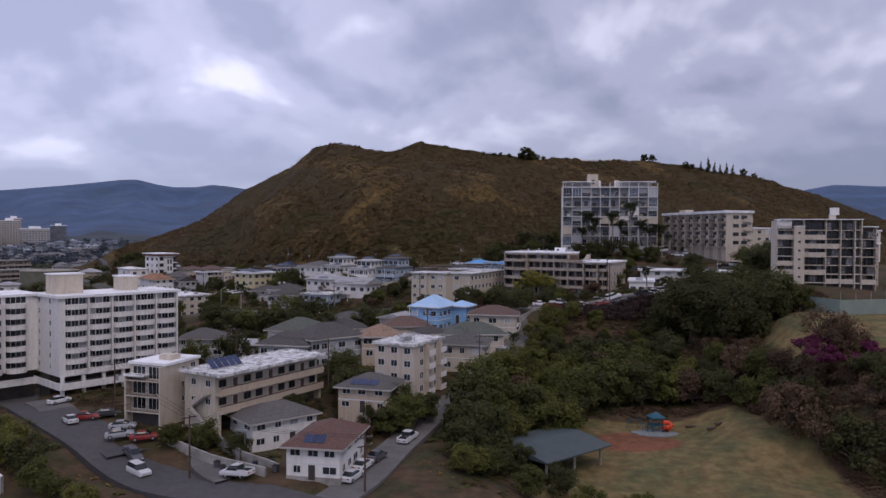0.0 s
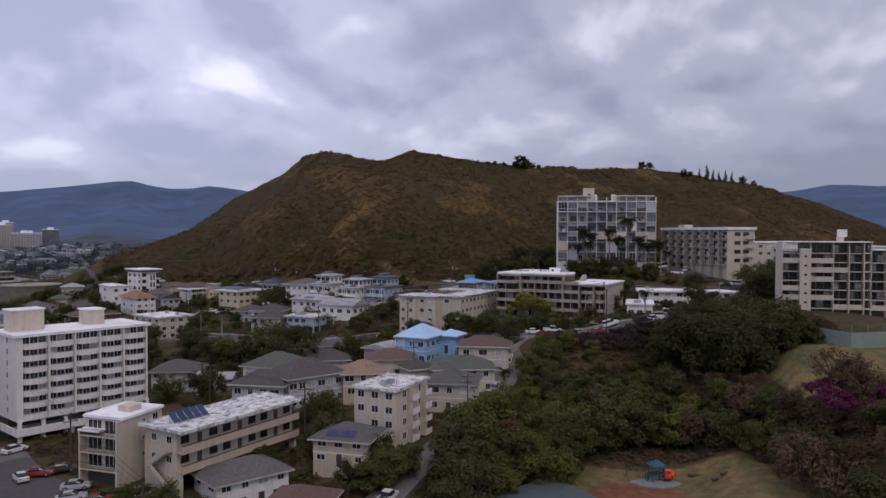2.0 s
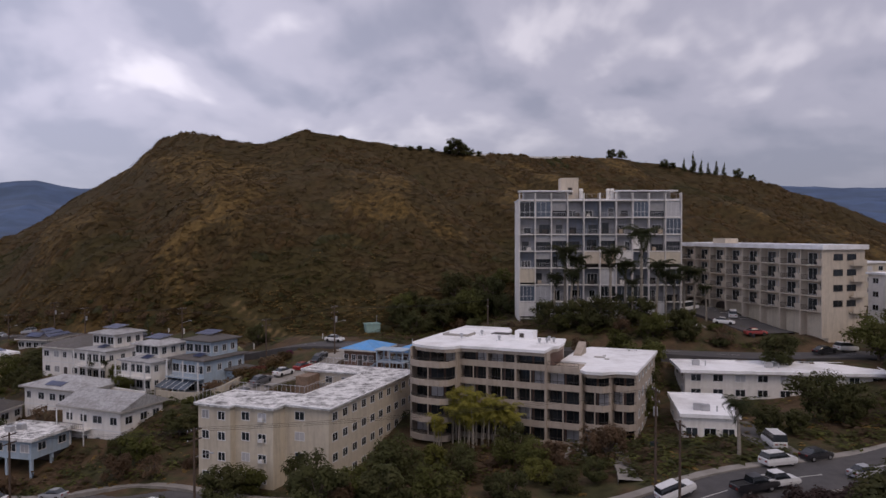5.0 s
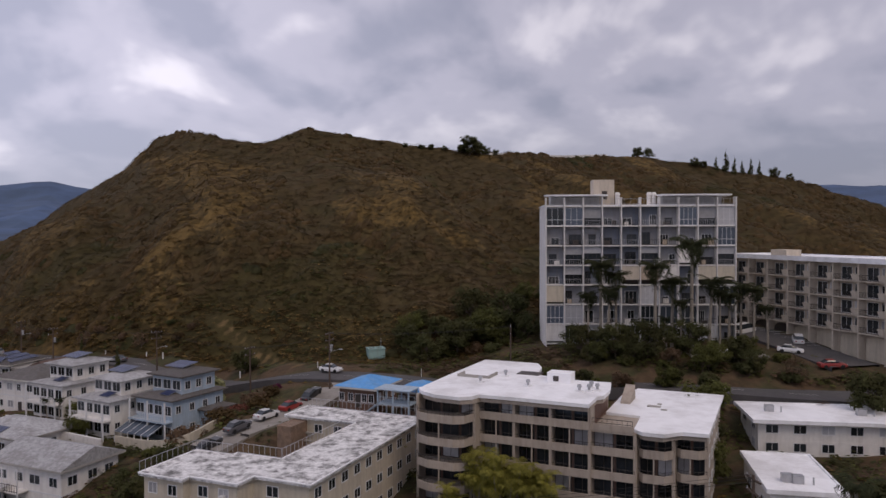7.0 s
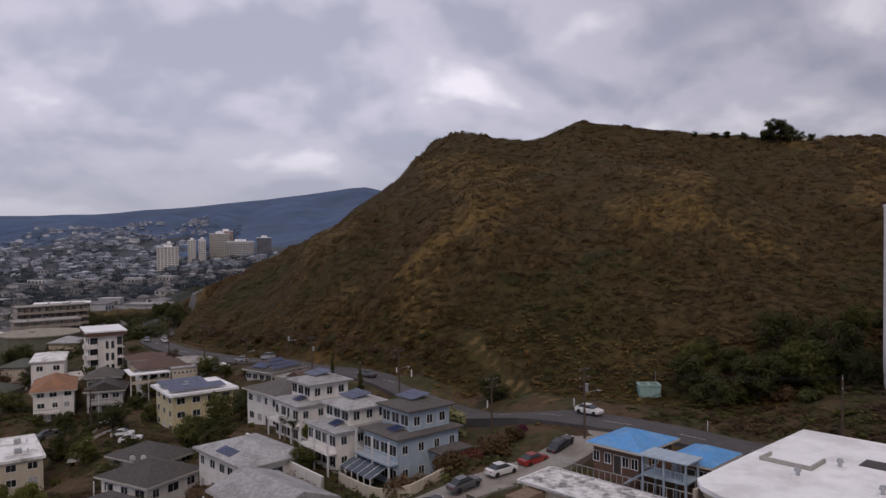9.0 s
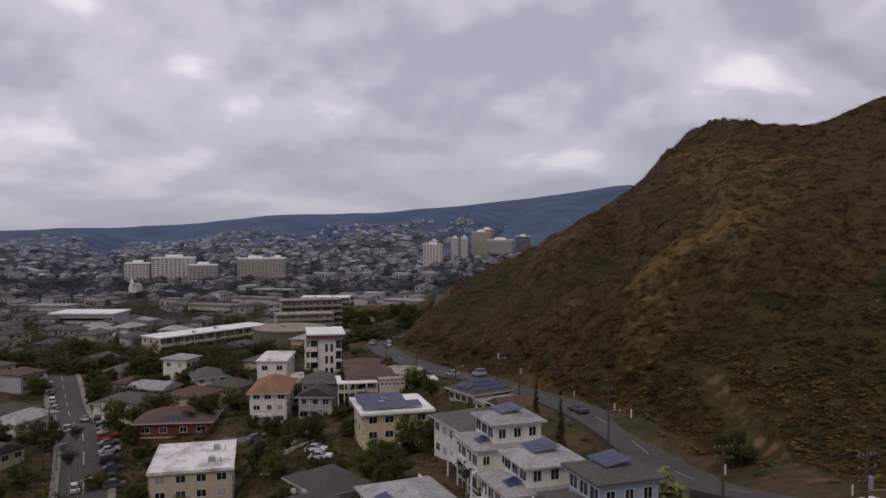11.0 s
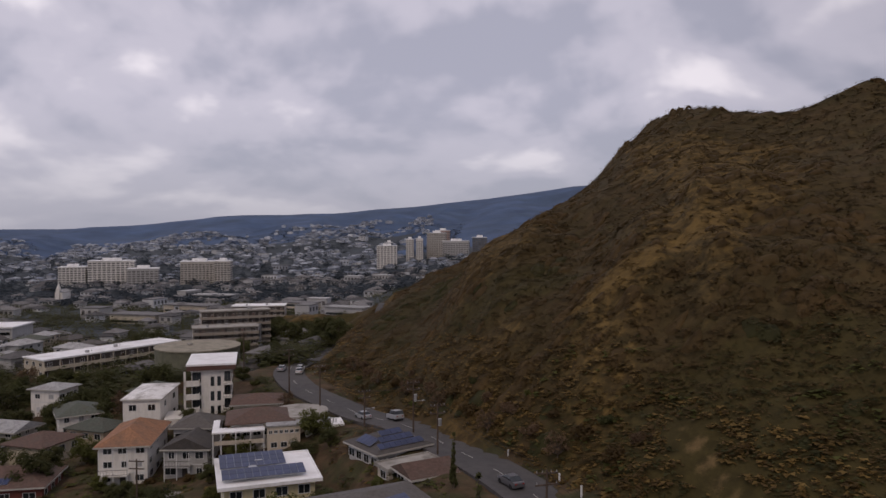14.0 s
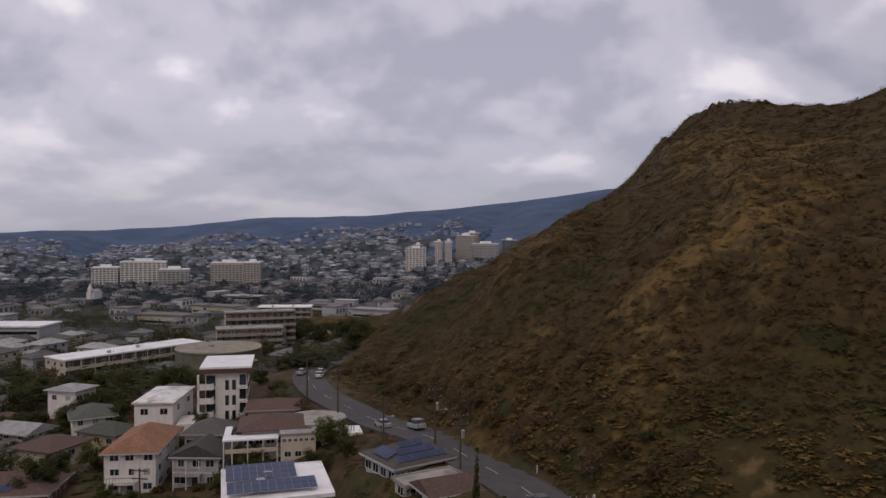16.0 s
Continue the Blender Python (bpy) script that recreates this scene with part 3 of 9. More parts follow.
def graded(lo, hi, fine_lo, fine_hi, step, grow=1.16):
    fine = list(np.arange(fine_lo, fine_hi + 0.01, step))
    up, down, s = [fine[-1]], [fine[0]], step
    while up[-1] < hi or down[-1] > lo:
        s = min(s * grow, 85)
        up.append(min(up[-1] + s, hi)), down.append(max(down[-1] - s, lo))
    return np.array(sorted(set(np.round(down + fine + up, 3))))


def golden(x, y):
    """Metres from the line of the grassy rib on the hillside."""
    return line_gap(x, y, [(-57, 338), (-48, 336), (-40, 341), (-33, 348), (-26, 358)])


def line_gap(x, y, points):
    best = np.full(np.shape(x), 1e9)
    for px, py in polyline(points, 1.5):
        best = np.minimum(best, np.hypot(x - px, y - py))
    return best


def hill_cover(x, y):
    """Where dry grass and where greener scrub covers the hillside, 0 to 1."""
    rib = golden(x, y)
    gold = np.maximum(smooth((4.5 - rib + 8 * fbm(x, y, 14, 6, 3)) / 6), 0.55 * smooth((fbm(x + 0.4 * y, y * 0.6, 30, 106, 3) - 0.10) / 0.16))
    vale = fbm(x + 0.35 * (y - 350), y * 0.28, 26, 5, 4)
    gold = np.maximum(gold, 0.5 * smooth((vale - 0.09) / 0.14))
    gully = np.exp(-(((x + 70) / 16) ** 2 + ((y - 350) / 14) ** 2)) + np.exp(-(((x + 8) / 12) ** 2 + ((y - 312) / 8) ** 2))
    green = smooth((-0.02 - fbm(x + 20, y, 60, 101, 4) - 0.25 * fbm(x, y, 8, 103, 2) + 0.35 * gully + 0.9 * np.maximum(-vale - 0.05, 0)) / 0.16)
    gold = gold * (1 - 0.8 * np.clip(gully, 0, 1) * (rib > 5))
    return gold, green * (1 - gold)


def build_ground():
    xs, ys = graded(-4450, 4450, -290, 290, 1.9), graded(-1500, 4450, 70, 560, 1.9)
    X, Y = np.meshgrid(xs, ys)
    Z = height(X, Y)
    gap = np.full(X.shape, 99.0)
    near = (np.abs(X) < 430) & (Y > 40) & (Y < 560)
    gap[near] = road_gap(X[near], Y[near])
    Z = Z - 0.45 * smooth((1.8 - gap) / 1.8)
    Z = Z + np.where((gap > 3) & near, 0.35 * fbm(X, Y, 6, 3, 2), 0)
    Z = Z + heaps(X, Y)
    nx, ny = len(xs), len(ys)
    idx = np.arange(nx * ny).reshape(ny, nx)
    quads = np.stack([idx[:-1, :-1], idx[:-1, 1:], idx[1:, 1:], idx[1:, :-1]], -1).reshape(-1, 4)
    me = bpy.data.meshes.new("ground")
    me.from_pydata(np.stack([X, Y, Z], -1).reshape(-1, 3).tolist(), [], quads.tolist())
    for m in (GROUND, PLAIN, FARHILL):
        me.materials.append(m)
    on_hill = smooth((Y - np.interp(X, FOOT_X, FOOT_Y) + 3 + 5 * fbm(X, Y, 12, 2, 2)) / 5) * ((X > -330) & (X < 340) & (np.hypot(X, Y) < 900))
    edge = 4 * fbm(X, Y, 14, 6, 3)
    gold, green = hill_cover(X, Y)
    track = smooth((1.9 - trail_gap(X, Y)[1] - 0.35 * edge) / 2.2)
    park = smooth((X - 11 - edge) / 3) * smooth((63 + edge - X) / 3) * smooth((142 + edge - Y) / 3) * (Y > 50)
    field = smooth((X - 69 - edge) / 3) * (X < 130) * smooth((Y - 127 - edge) / 3) * smooth((169 - Y) / 3)
    red = smooth((1.25 - np.hypot((X - 35) / 8, (Y - 130) / 6) - 0.1 * edge) / 0.5)
    for layer, rgb in (("scrub", (gold * on_hill, green * on_hill, track)), ("turf", (np.maximum(park, field), red, on_hill))):
        at = me.color_attributes.new(layer, "FLOAT_COLOR", "POINT")
        at.data.foreach_set("color", np.stack([*rgb, np.ones(X.shape)], -1).reshape(-1).astype(np.float32))
    cx, cy = (X[:-1, :-1] + X[1:, 1:]) / 2, (Y[:-1, :-1] + Y[1:, 1:]) / 2
    slot = np.zeros(cx.shape, int)
    # far faces switch to the haze-tinted colours by distance and bearing
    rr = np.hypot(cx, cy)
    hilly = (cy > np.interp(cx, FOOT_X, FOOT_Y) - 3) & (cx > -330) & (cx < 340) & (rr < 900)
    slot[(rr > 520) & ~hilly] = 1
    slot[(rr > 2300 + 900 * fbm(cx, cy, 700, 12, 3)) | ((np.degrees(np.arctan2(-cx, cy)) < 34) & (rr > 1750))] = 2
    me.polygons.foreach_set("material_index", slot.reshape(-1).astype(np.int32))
    me.polygons.foreach_set("use_smooth", np.ones(len(quads), bool))
    me.update()
    return tagged(laid(new("ground", me)), "dry sloping ground with a scrubby brown hill and far slopes", "ground", kind="structure")


build_ground()


def ribbon(name, line, width, material, label, lift=0.0, dz=0.25, kind="structure"):
    """A strip along a line, with thickness, resting on the ground; lift: height of its top."""
    s = Shape()
    d = np.gradient(line, axis=0)
    d /= np.linalg.norm(d, axis=1)[:, None]
    left = line + np.stack([-d[:, 1], d[:, 0]], 1) * width / 2
    right = line - np.stack([-d[:, 1], d[:, 0]], 1) * width / 2
    z = height(line[:, 0], line[:, 1])
    z = np.convolve(np.pad(z, 3, mode="edge"), np.ones(7) / 7, "valid") + lift
    v = []
    for (lx, ly), (rx, ry), h in zip(left, right, z):
        v += [(lx, ly, h), (rx, ry, h), (lx, ly, h - dz), (rx, ry, h - dz)]
    f = []
    for k in range(len(line) - 1):
        a, b = 4 * k, 4 * k + 4
        f += [(a, a + 1, b + 1, b), (a + 1, a + 3, b + 3, b + 1), (a + 2, a, b, b + 2)]
    s.add(v, f)
    return tagged(laid(new(name, s.mesh(name, material))), label, "road", kind=kind)


for rname, (rline, rwidth) in ROADS.items():
    ribbon("road", rline, rwidth, PALE_ROAD if rname == "cul_de_sac" else LANE if rname == "side_street" else ASPHALT, "pale concrete lane between houses" if rname == "cul_de_sac" else "worn grey asphalt road", 0.0, 1.8)


def offset_line(line, off):
    d = np.gradient(line, axis=0)
    d /= np.linalg.norm(d, axis=1)[:, None]
    return line + np.stack([-d[:, 1], d[:, 0]], 1) * off


for rname, off in (("middle_street", 4.9), ("middle_street", -4.9)):
    rline, rwidth = ROADS[rname]
    ribbon("pavement", offset_line(rline, off), 1.4, PALE_ROAD, "raised concrete pavement with a kerb beside the road", 0.14, 0.7)


def dashes(rname, off, dash, gapl, a=0, b=None, width=0.14):
    line = offset_line(ROADS[rname][0], off)[a:b]
    s = Shape()
    z = height(ROADS[rname][0][:, 0], ROADS[rname][0][:, 1])
    z = np.convolve(np.pad(z, 3, mode="edge"), np.ones(7) / 7, "valid")[a:b]
    k = 0
    while k + dash < len(line):
        for j in range(k, k + dash):
            p, q = line[j], line[j + 1]
            t = (q - p) / np.linalg.norm(q - p)
            n = np.array([-t[1], t[0]]) * width / 2
            s.add([(*(p - n), z[j] + 0.012), (*(p + n), z[j] + 0.012), (*(q + n), z[j + 1] + 0.012), (*(q - n), z[j + 1] + 0.012)], [(3, 2, 1, 0)])
        k += dash + gapl
    tagged(laid(new("road_marking", s.mesh("road_marking", LINE))), "faded painted centre line on asphalt", "road marking", kind="structure")


dashes("hill_road", 0.0, 2, 3, width=0.09)
dashes("middle_street", 0.0, 3, 3)

# ---- buildings ----
def shell(parent, w, d, z0, z1, material, label="", name="wall", inset=0.0):
    s = Shape().box(inset, inset, z0, w - inset, d - inset, z1)
    return part(name, s, material, parent, label)


def flat_roof(parent, w, d, z, material, over=0.4, thick=0.3, lip=0.18, label="", x0=0.0, y0=0.0):
    """A slab with overhang and a low raised edge."""
    s = Shape()
    a, b, c, e = x0 - over, y0 - over, x0 + w + over, y0 + d + over
    v = []
    for q, h in ((0, z), (0, z + thick + lip), (0.2, z + thick + lip), (0.2, z + thick)):
        v += [(a + q, b + q, h), (c - q, b + q, h), (c - q, e - q, h), (a + q, e - q, h)]
    f = [(3, 2, 1, 0), (12, 13, 14, 15)]
    for k in range(3):
        for j in range(4):
            f.append((4 * k + j, 4 * k + (j + 1) % 4, 4 * k + 4 + (j + 1) % 4, 4 * k + 4 + j))
    s.add(v, f)
    return part("roof", s, material, parent, label)


def door(parent, m, w=0.95, h=2.05, material=None):
    s = Shape().box(-w / 2 - 0.08, -0.05, 0, w / 2 + 0.08, 0.03, h + 0.08)
    fr = part("door_frame", s, FRAMEW, parent, at=m)
    part("door", Shape().box(-w / 2, -0.075, 0.02, w / 2, -0.052, h), material or FRAMED, fr)


def solar(parent, m, cols, rows, w=1.0, h=1.65):
    """Solar panels in a frame, at the pose m, tilted by it."""
    for i in range(cols):
        for j in range(rows):
            me = shared(("solar_panel", w, h), lambda: Shape().box(0, 0, 0.06, w - 0.05, h - 0.05, 0.11), SOLAR)
            p = part("solar_panel", me, None, parent, at=m @ pose(i * w, j * h, 0))
            rim = shared(("panel_rim", w, h), lambda: Shape().box(-0.02, -0.02, 0.0, w - 0.03, h - 0.03, 0.058), METAL)
            part("panel_rim", rim, None, p)


def balcony(parent, x0, x1, y0, y1, z, material, rail=1.0, solid=True, thick=0.18):
    s = Shape().box(x0, y0, z - thick, x1, y1, z)
    if solid:
        s.box(x0, y0, z, x1, y0 + 0.12, z + rail)
        s.box(x0, y0 + 0.12, z, x0 + 0.12, y1, z + rail)
        s.box(x1 - 0.12, y0 + 0.12, z, x1, y1, z + rail)
    ob = part("balcony", s, material, parent)
    if not solid:
        railing(ob, x0, x1, y0 + 0.05, z, rail)
    return ob


def railing(parent, x0, x1, y, z, h=1.0, gap=0.45, material=None):
    s = Shape().box(x0, y, z + h - 0.06, x1, y + 0.06, z + h).box(x0, y + 0.01, z + 0.1, x1, y + 0.05, z + 0.15)
    n = max(2, int((x1 - x0) / gap))
    for k in range(n + 1):
        x = x0 + (x1 - x0 - 0.04) * k / n
        s.box(x, y + 0.01, z, x + 0.04, y + 0.05, z + h - 0.06)
    return part("railing", s, material or RAIL, parent)


def house(fl, fr, d, z0, eave, rise, wall, roof, label, gable=False, storeys=2, nwin=3, nside=3, name="house", porch=False, sol=None, over=0.7, frame_mat=None, skirt=None, chimney=False, dormer=False):
    """A dwelling with hipped or gabled roof: its front runs from fl to fr."""
    w, a = place(fl, fr)
    claim(fl, fr, d)
    t = thing(name, label, "house", fl[0], fl[1], z0, a)
    h = eave - z0
    low = -2.5
    shell(t, w, d, low, h, wall)
    st = h / storeys
    part("roof", Shape().hip(0, 0, w, d, h, rise, over, gable=gable), roof, t)
    if gable:
        s = Shape()
        if w >= d:
            s.add([(0.02, 0, h), (0.02, d, h), (0.02, d / 2, h + rise * 0.86)], [(0, 2, 1)]).add([(w - 0.02, 0, h), (w - 0.02, d, h), (w - 0.02, d / 2, h + rise * 0.86)], [(0, 1, 2)])
        else:
            s.add([(0, 0.02, h), (w, 0.02, h), (w / 2, 0.02, h + rise * 0.86)], [(0, 1, 2)]).add([(0, d - 0.02, h), (w, d - 0.02, h), (w / 2, d - 0.02, h + rise * 0.86)], [(0, 2, 1)])
        part("gable", s, wall, t)
    # fascia board under the eaves
    f = Shape()
    o = over + 0.02
    f.box(-o, -o, h - 0.3, w + o, -o + 0.05, h - 0.02).box(-o, d + o - 0.05, h - 0.3, w + o, d + o, h - 0.02)
    f.box(-o, -o + 0.05, h - 0.3, -o + 0.05, d + o - 0.05, h - 0.02).box(w + o - 0.05, -o + 0.05, h - 0.3, w + o, d + o - 0.05, h - 0.02)
    part("fascia", f, FASCIA, t)
    if skirt:
        part("base_course", Shape().box(-0.06, -0.06, low, w + 0.06, d + 0.06, 0.5), skirt, t)
    for s in range(storeys):
        z = s * st + 0.95
        wh = min(1.25, st - 1.25)
        for which, n in (("front", nwin), ("right", nside), ("left", nside - 1)):
            length = w if which in ("front", "back") else d
            for k in range(n):
                x = length * (k + 0.5) / n + RNG.uniform(-0.25, 0.25)
                ww = RNG.choice((1.1, 1.5, 1.5, 2.0))
                if s == 0 and which == "front" and k == n // 2:
                    door(t, side(w, d, which) @ pose(x, 0, 0.05))
                    continue
                window(t, side(w, d, which) @ pose(x, 0, z), min(ww, length / n - 0.3), wh, CURTAIN if RNG.random() < 0.15 else GLASS, frame_mat)
    if storeys > 1:
        part("band", Shape().box(-0.04, -0.04, st - 0.12, w + 0.04, d + 0.04, st + 0.06), FRAMEW, t)
    if porch:
        bw = min(w * 0.6, 6)
        b = balcony(t, 0.3, 0.3 + bw, -1.7, 0, st + 0.02, wall, solid=False)
        for x in (0.4, 0.3 + bw / 2, 0.2 + bw):
            part("post", Shape().box(x, -1.62, low, x + 0.14, -1.48, h - 0.3), FRAMEW, b)
    if sol:
        run = min(w, d) / 2 + over
        rise_a = math.degrees(math.atan2(rise, run))
        n, m = sol
        solar(t, pose(w * 0.5 - n * 0.5, 0.2, h + rise * (0.2 + over) / run + 0.03, rise_a, 0, 0), n, m)
    if chimney:
        part("vent", Shape().tube((w * 0.4, d * 0.6, h), (w * 0.4, d * 0.6, h + rise + 0.5), 0.12, 0.12), METAL, t)
    return t


def apartment(fl, fr, d, z0, top, wall, label, storeys, front=5, sides=3, roof=None, name="apartment_building", parking=False, walk=False, frame_mat=None, lip=0.18, over=0.4, ww=1.6, units=2):
    """A flat-roofed block. parking: an open ground storey on columns; walk: access galleries along the front."""
    w, a = place(fl, fr)
    claim(fl, fr, d)
    t = thing(name, label, "building", fl[0], fl[1], z0, a)
    h = top - z0 - 0.3
    st = h / storeys
    low = st if parking else -2.5
    shell(t, w, d, low, h, wall)
    if parking:
        # set-back wall coloured dark for the shade of the open storey
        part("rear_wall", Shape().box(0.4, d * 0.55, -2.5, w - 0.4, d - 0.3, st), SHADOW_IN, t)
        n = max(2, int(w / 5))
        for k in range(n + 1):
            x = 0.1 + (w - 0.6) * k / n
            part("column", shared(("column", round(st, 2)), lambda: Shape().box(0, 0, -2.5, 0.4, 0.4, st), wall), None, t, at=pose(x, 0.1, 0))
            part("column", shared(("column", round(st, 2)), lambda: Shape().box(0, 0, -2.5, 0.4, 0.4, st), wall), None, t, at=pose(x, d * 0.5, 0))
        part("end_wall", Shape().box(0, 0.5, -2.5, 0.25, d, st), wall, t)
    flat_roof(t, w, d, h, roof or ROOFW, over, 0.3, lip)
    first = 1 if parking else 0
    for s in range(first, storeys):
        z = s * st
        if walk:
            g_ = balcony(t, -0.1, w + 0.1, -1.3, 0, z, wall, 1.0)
            # flat dark sheet on the wall, painted as the gallery's shade
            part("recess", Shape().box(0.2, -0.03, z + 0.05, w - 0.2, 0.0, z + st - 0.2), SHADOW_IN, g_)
            for k_ in range(1, int(w / 4.5)):
                part("post", shared(("gallery_post", round(st, 2)), lambda: Shape().box(-0.12, -1.28, 0, 0.12, -1.1, st), wall), None, g_, at=pose(k_ * w / int(w / 4.5), 0, z))
        for which, n in (("front", front), ("right", sides), ("left", sides)):
            length = w if which in ("front", "back") else d
            for k in range(n):
                x = length * (k + 0.5) / n
                m = side(w, d, which) @ pose(x, 0, z)
                if walk and which == "front" and k % 3 == 1:
                    door(t, m, material=SH_BROWN)
                    continue
                window(t, m @ pose(0, 0, 0.95), min(ww, length / n - 0.4), min(1.25, st - 1.2), CURTAIN if RNG.random() < 0.15 else GLASS, frame_mat)
        part("floor_band", Shape().box(-0.03, -0.03, z - 0.1, w + 0.03, d + 0.03, z + 0.06), wall, t)
    for k in range(units):
        x, y = RNG.uniform(1.5, w - 2.5), RNG.uniform(1.5, max(1.6, d - 2.5))
        u = Shape().box(x, y, h + 0.3, x + 1.1, y + 0.9, h + 1.15).box(x + 0.2, y - 0.03, h + 0.45, x + 0.9, y, h + 1.0)
        part("rooftop_unit", u, METAL, t)
        part("vent_pipe", Shape().tube((x + 2, y, h + 0.3), (x + 2, y, h + 1.1), 0.1, 0.1), METAL, t)
    return t

# ---- lower street and motel blocks ----
def white_block():
    """Seven-storey white apartment block with rounded balcony bands over a parking deck."""
    fl, fr, d = (-76, 145), (-59.4, 164.2), 12.0
    w, a = place(fl, fr)
    claim(fl, fr, d)
    claim((-97, 137), (-84, 152), 12)
    t = thing("apartment_block", "tall white apartment block with curved balcony bands over open parking", "building", fl[0], fl[1], 6.2, a)
    h, base, n = 20.3, 4.9, 7
    st = (h - base) / n
    part("wall", Shape().box(0, 0.9, base, w, d, h).box(0, 0, base, 0.9, 0.9, h), WHITE, t)
    wing = part("wing_wall", Shape().box(-20, d - 1, base, 0, d + 11, h), WHITE, t)
    bays = 5
    bw = (w - 1.2) / bays
    for k in range(bays + 1):
        x = 0.9 + k * bw
        part("pier", shared(("pier", 1), lambda: Shape().box(-0.18, -0.1, base, 0.18, 0.9, h), WHITE), None, t, at=pose(x, 0, 0))

    def band(length):
        ring = [(0.25, 0.9), (0.25, 0.1), (0.6, -0.55), (length * 0.3, -0.95), (length * 0.7, -0.95), (length - 0.6, -0.55), (length - 0.25, 0.1), (length - 0.25, 0.9)]
        return Shape().prism(ring, 0, 0.95)

    for s in range(n):
        for k in range(bays):
            x, z = 0.9 + k * bw, base + s * st
            part("balcony", shared(("balcony", 1), lambda: band(bw), WHITE), None, t, at=pose(x, 0, z - 0.1))
            for j in range(3):
                window(t, pose(x + 0.2 + (bw - 0.4) * (j + 0.5) / 3, 0.86, z + 0.8), (bw - 0.4) / 3 - 0.06, st - 0.82, CURTAIN if (s * 5 + k * 3 + j * 2) % 7 == 0 else GLASSB if (s + k + j) % 4 == 0 else GLASS, FRAMEW, 1)
        for k in range(4):
            window(wing, pose(-18 + 4.6 * k, d - 1.04, base + s * st + 0.8), 3.9, st - 0.82, GLASS, FRAMEW, 3)
            part("balcony", shared(("wing_balcony", 1), lambda: band(4.2), WHITE), None, wing, at=pose(-20.1 + 4.6 * k, d - 1.9, base + s * st - 0.1))
        for k in (2.0, 7.5):
            window(t, side(w, d, "left") @ pose(k, 0, base + s * st + 0.9), 0.9, 1.1)
    deck = part("parking_deck", Shape().box(-0.5, -1.2, 2.1, w + 0.5, d, 2.45), WHITE, t)
    part("deck_parapet", Shape().box(-0.5, -1.2, 2.45, w + 0.5, -1.0, 3.5).box(-0.5, -1.0, 2.45, -0.3, d, 3.5).box(w + 0.3, -1.0, 2.45, w + 0.5, d, 3.5), WHITE, deck)
    # walls under the deck and wing are coloured as dark as their shade
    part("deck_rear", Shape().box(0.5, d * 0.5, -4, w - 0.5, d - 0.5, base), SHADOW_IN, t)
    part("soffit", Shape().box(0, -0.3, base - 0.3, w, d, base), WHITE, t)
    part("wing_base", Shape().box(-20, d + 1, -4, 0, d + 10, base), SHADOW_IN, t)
    part("wing_parapet", Shape().box(-20, d - 1.6, 2.1, -0.5, d - 1.4, 3.5), WHITE, t)
    for k in range(7):
        part("column", shared(("deck_column", 1), lambda: Shape().box(-0.3, 0, -4, 0.3, 0.6, base - 0.3), WHITE), None, t, at=pose(0.4 + k * (w - 0.8) / 6, -0.5, 0))
    flat_roof(t, w, d, h, ROOFW, 0.5, 0.35)
    flat_roof(t, 20, 12, h, ROOFW, 0.5, 0.3, x0=-20, y0=d - 1)
    for x, y, ww, hh in ((1.5, 6.5, 6.0, 4.0), (16, 7, 3.6, 3.0)):
        p = part("lift_tower", Shape().box(x, y, h + 0.35, x + ww, y + 4.5, h + 0.35 + hh, c=0.3), BEIGE, t)
        part("tower_cap", Shape().box(x - 0.15, y - 0.15, h + 0.35 + hh, x + ww + 0.15, y + 4.65, h + 0.6 + hh), ROOFW, p)


white_block()


def stair_block():
    """Cream three-storey walk-up with open balconies."""
    fl, fr, d = (-52.3, 120), (-45.6, 117.8), 10.0
    w, a = place(fl, fr)
    claim(fl, fr, d)
    t = thing("apartment_building", "narrow cream apartment building with open front balconies and white roof", "building", fl[0], fl[1], 8.0, a)
    h, st = 10.0, 2.55
    part("wall", Shape().box(0, 1.4, -3, w, d, h), BEIGE, t)
    part("side_wall", Shape().box(0, 0, -3, 0.25, 1.4, h - 1.6), BEIGE, t)
    part("side_wall", Shape().box(w - 0.25, 0, -3, w, 1.4, h), BEIGE, t)
    for s in range(1, 4):
        b = part("balcony", Shape().box(0.25, 0, s * st - 0.2, w - 0.25, 1.4, s * st), BEIGE, t)
        railing(b, 0.25, w - 0.25, 0.02, s * st, 1.0, 0.3)
        window(t, pose(1.9, 1.37, s * st + 0.1), 2.6, 2.0, GLASS, FRAMEW, 2)
        window(t, pose(4.9, 1.37, s * st + 0.1), 2.4, 2.0, GLASS, FRAMEW, 2)
        window(t, side(w, d, "right") @ pose(d - 1.6, 0, s * st + 0.9), 1.3, 1.1)
        window(t, side(w, d, "right") @ pose(d - 4.2, 0, s * st + 0.9), 0.8, 0.8)
    # dark sheet before the wall paints the shade of a garage mouth
    part("garage", Shape().box(0.5, 1.36, -0.2, w - 0.5, 1.4, 2.1), SHADOW_IN, t)
    part("slab", Shape().box(-0.1, -0.1, h - 1.8, w * 0.55, 1.4, h - 1.55), ROOFW, t)
    flat_roof(t, w, d - 1.4, h, ROOFW, 0.25, 0.25, y0=1.4)
    part("roof_hut", Shape().box(w * 0.4, 5, h + 0.25, w * 0.4 + 2.4, 7.5, h + 1.1), BEIGE, t)


stair_block()


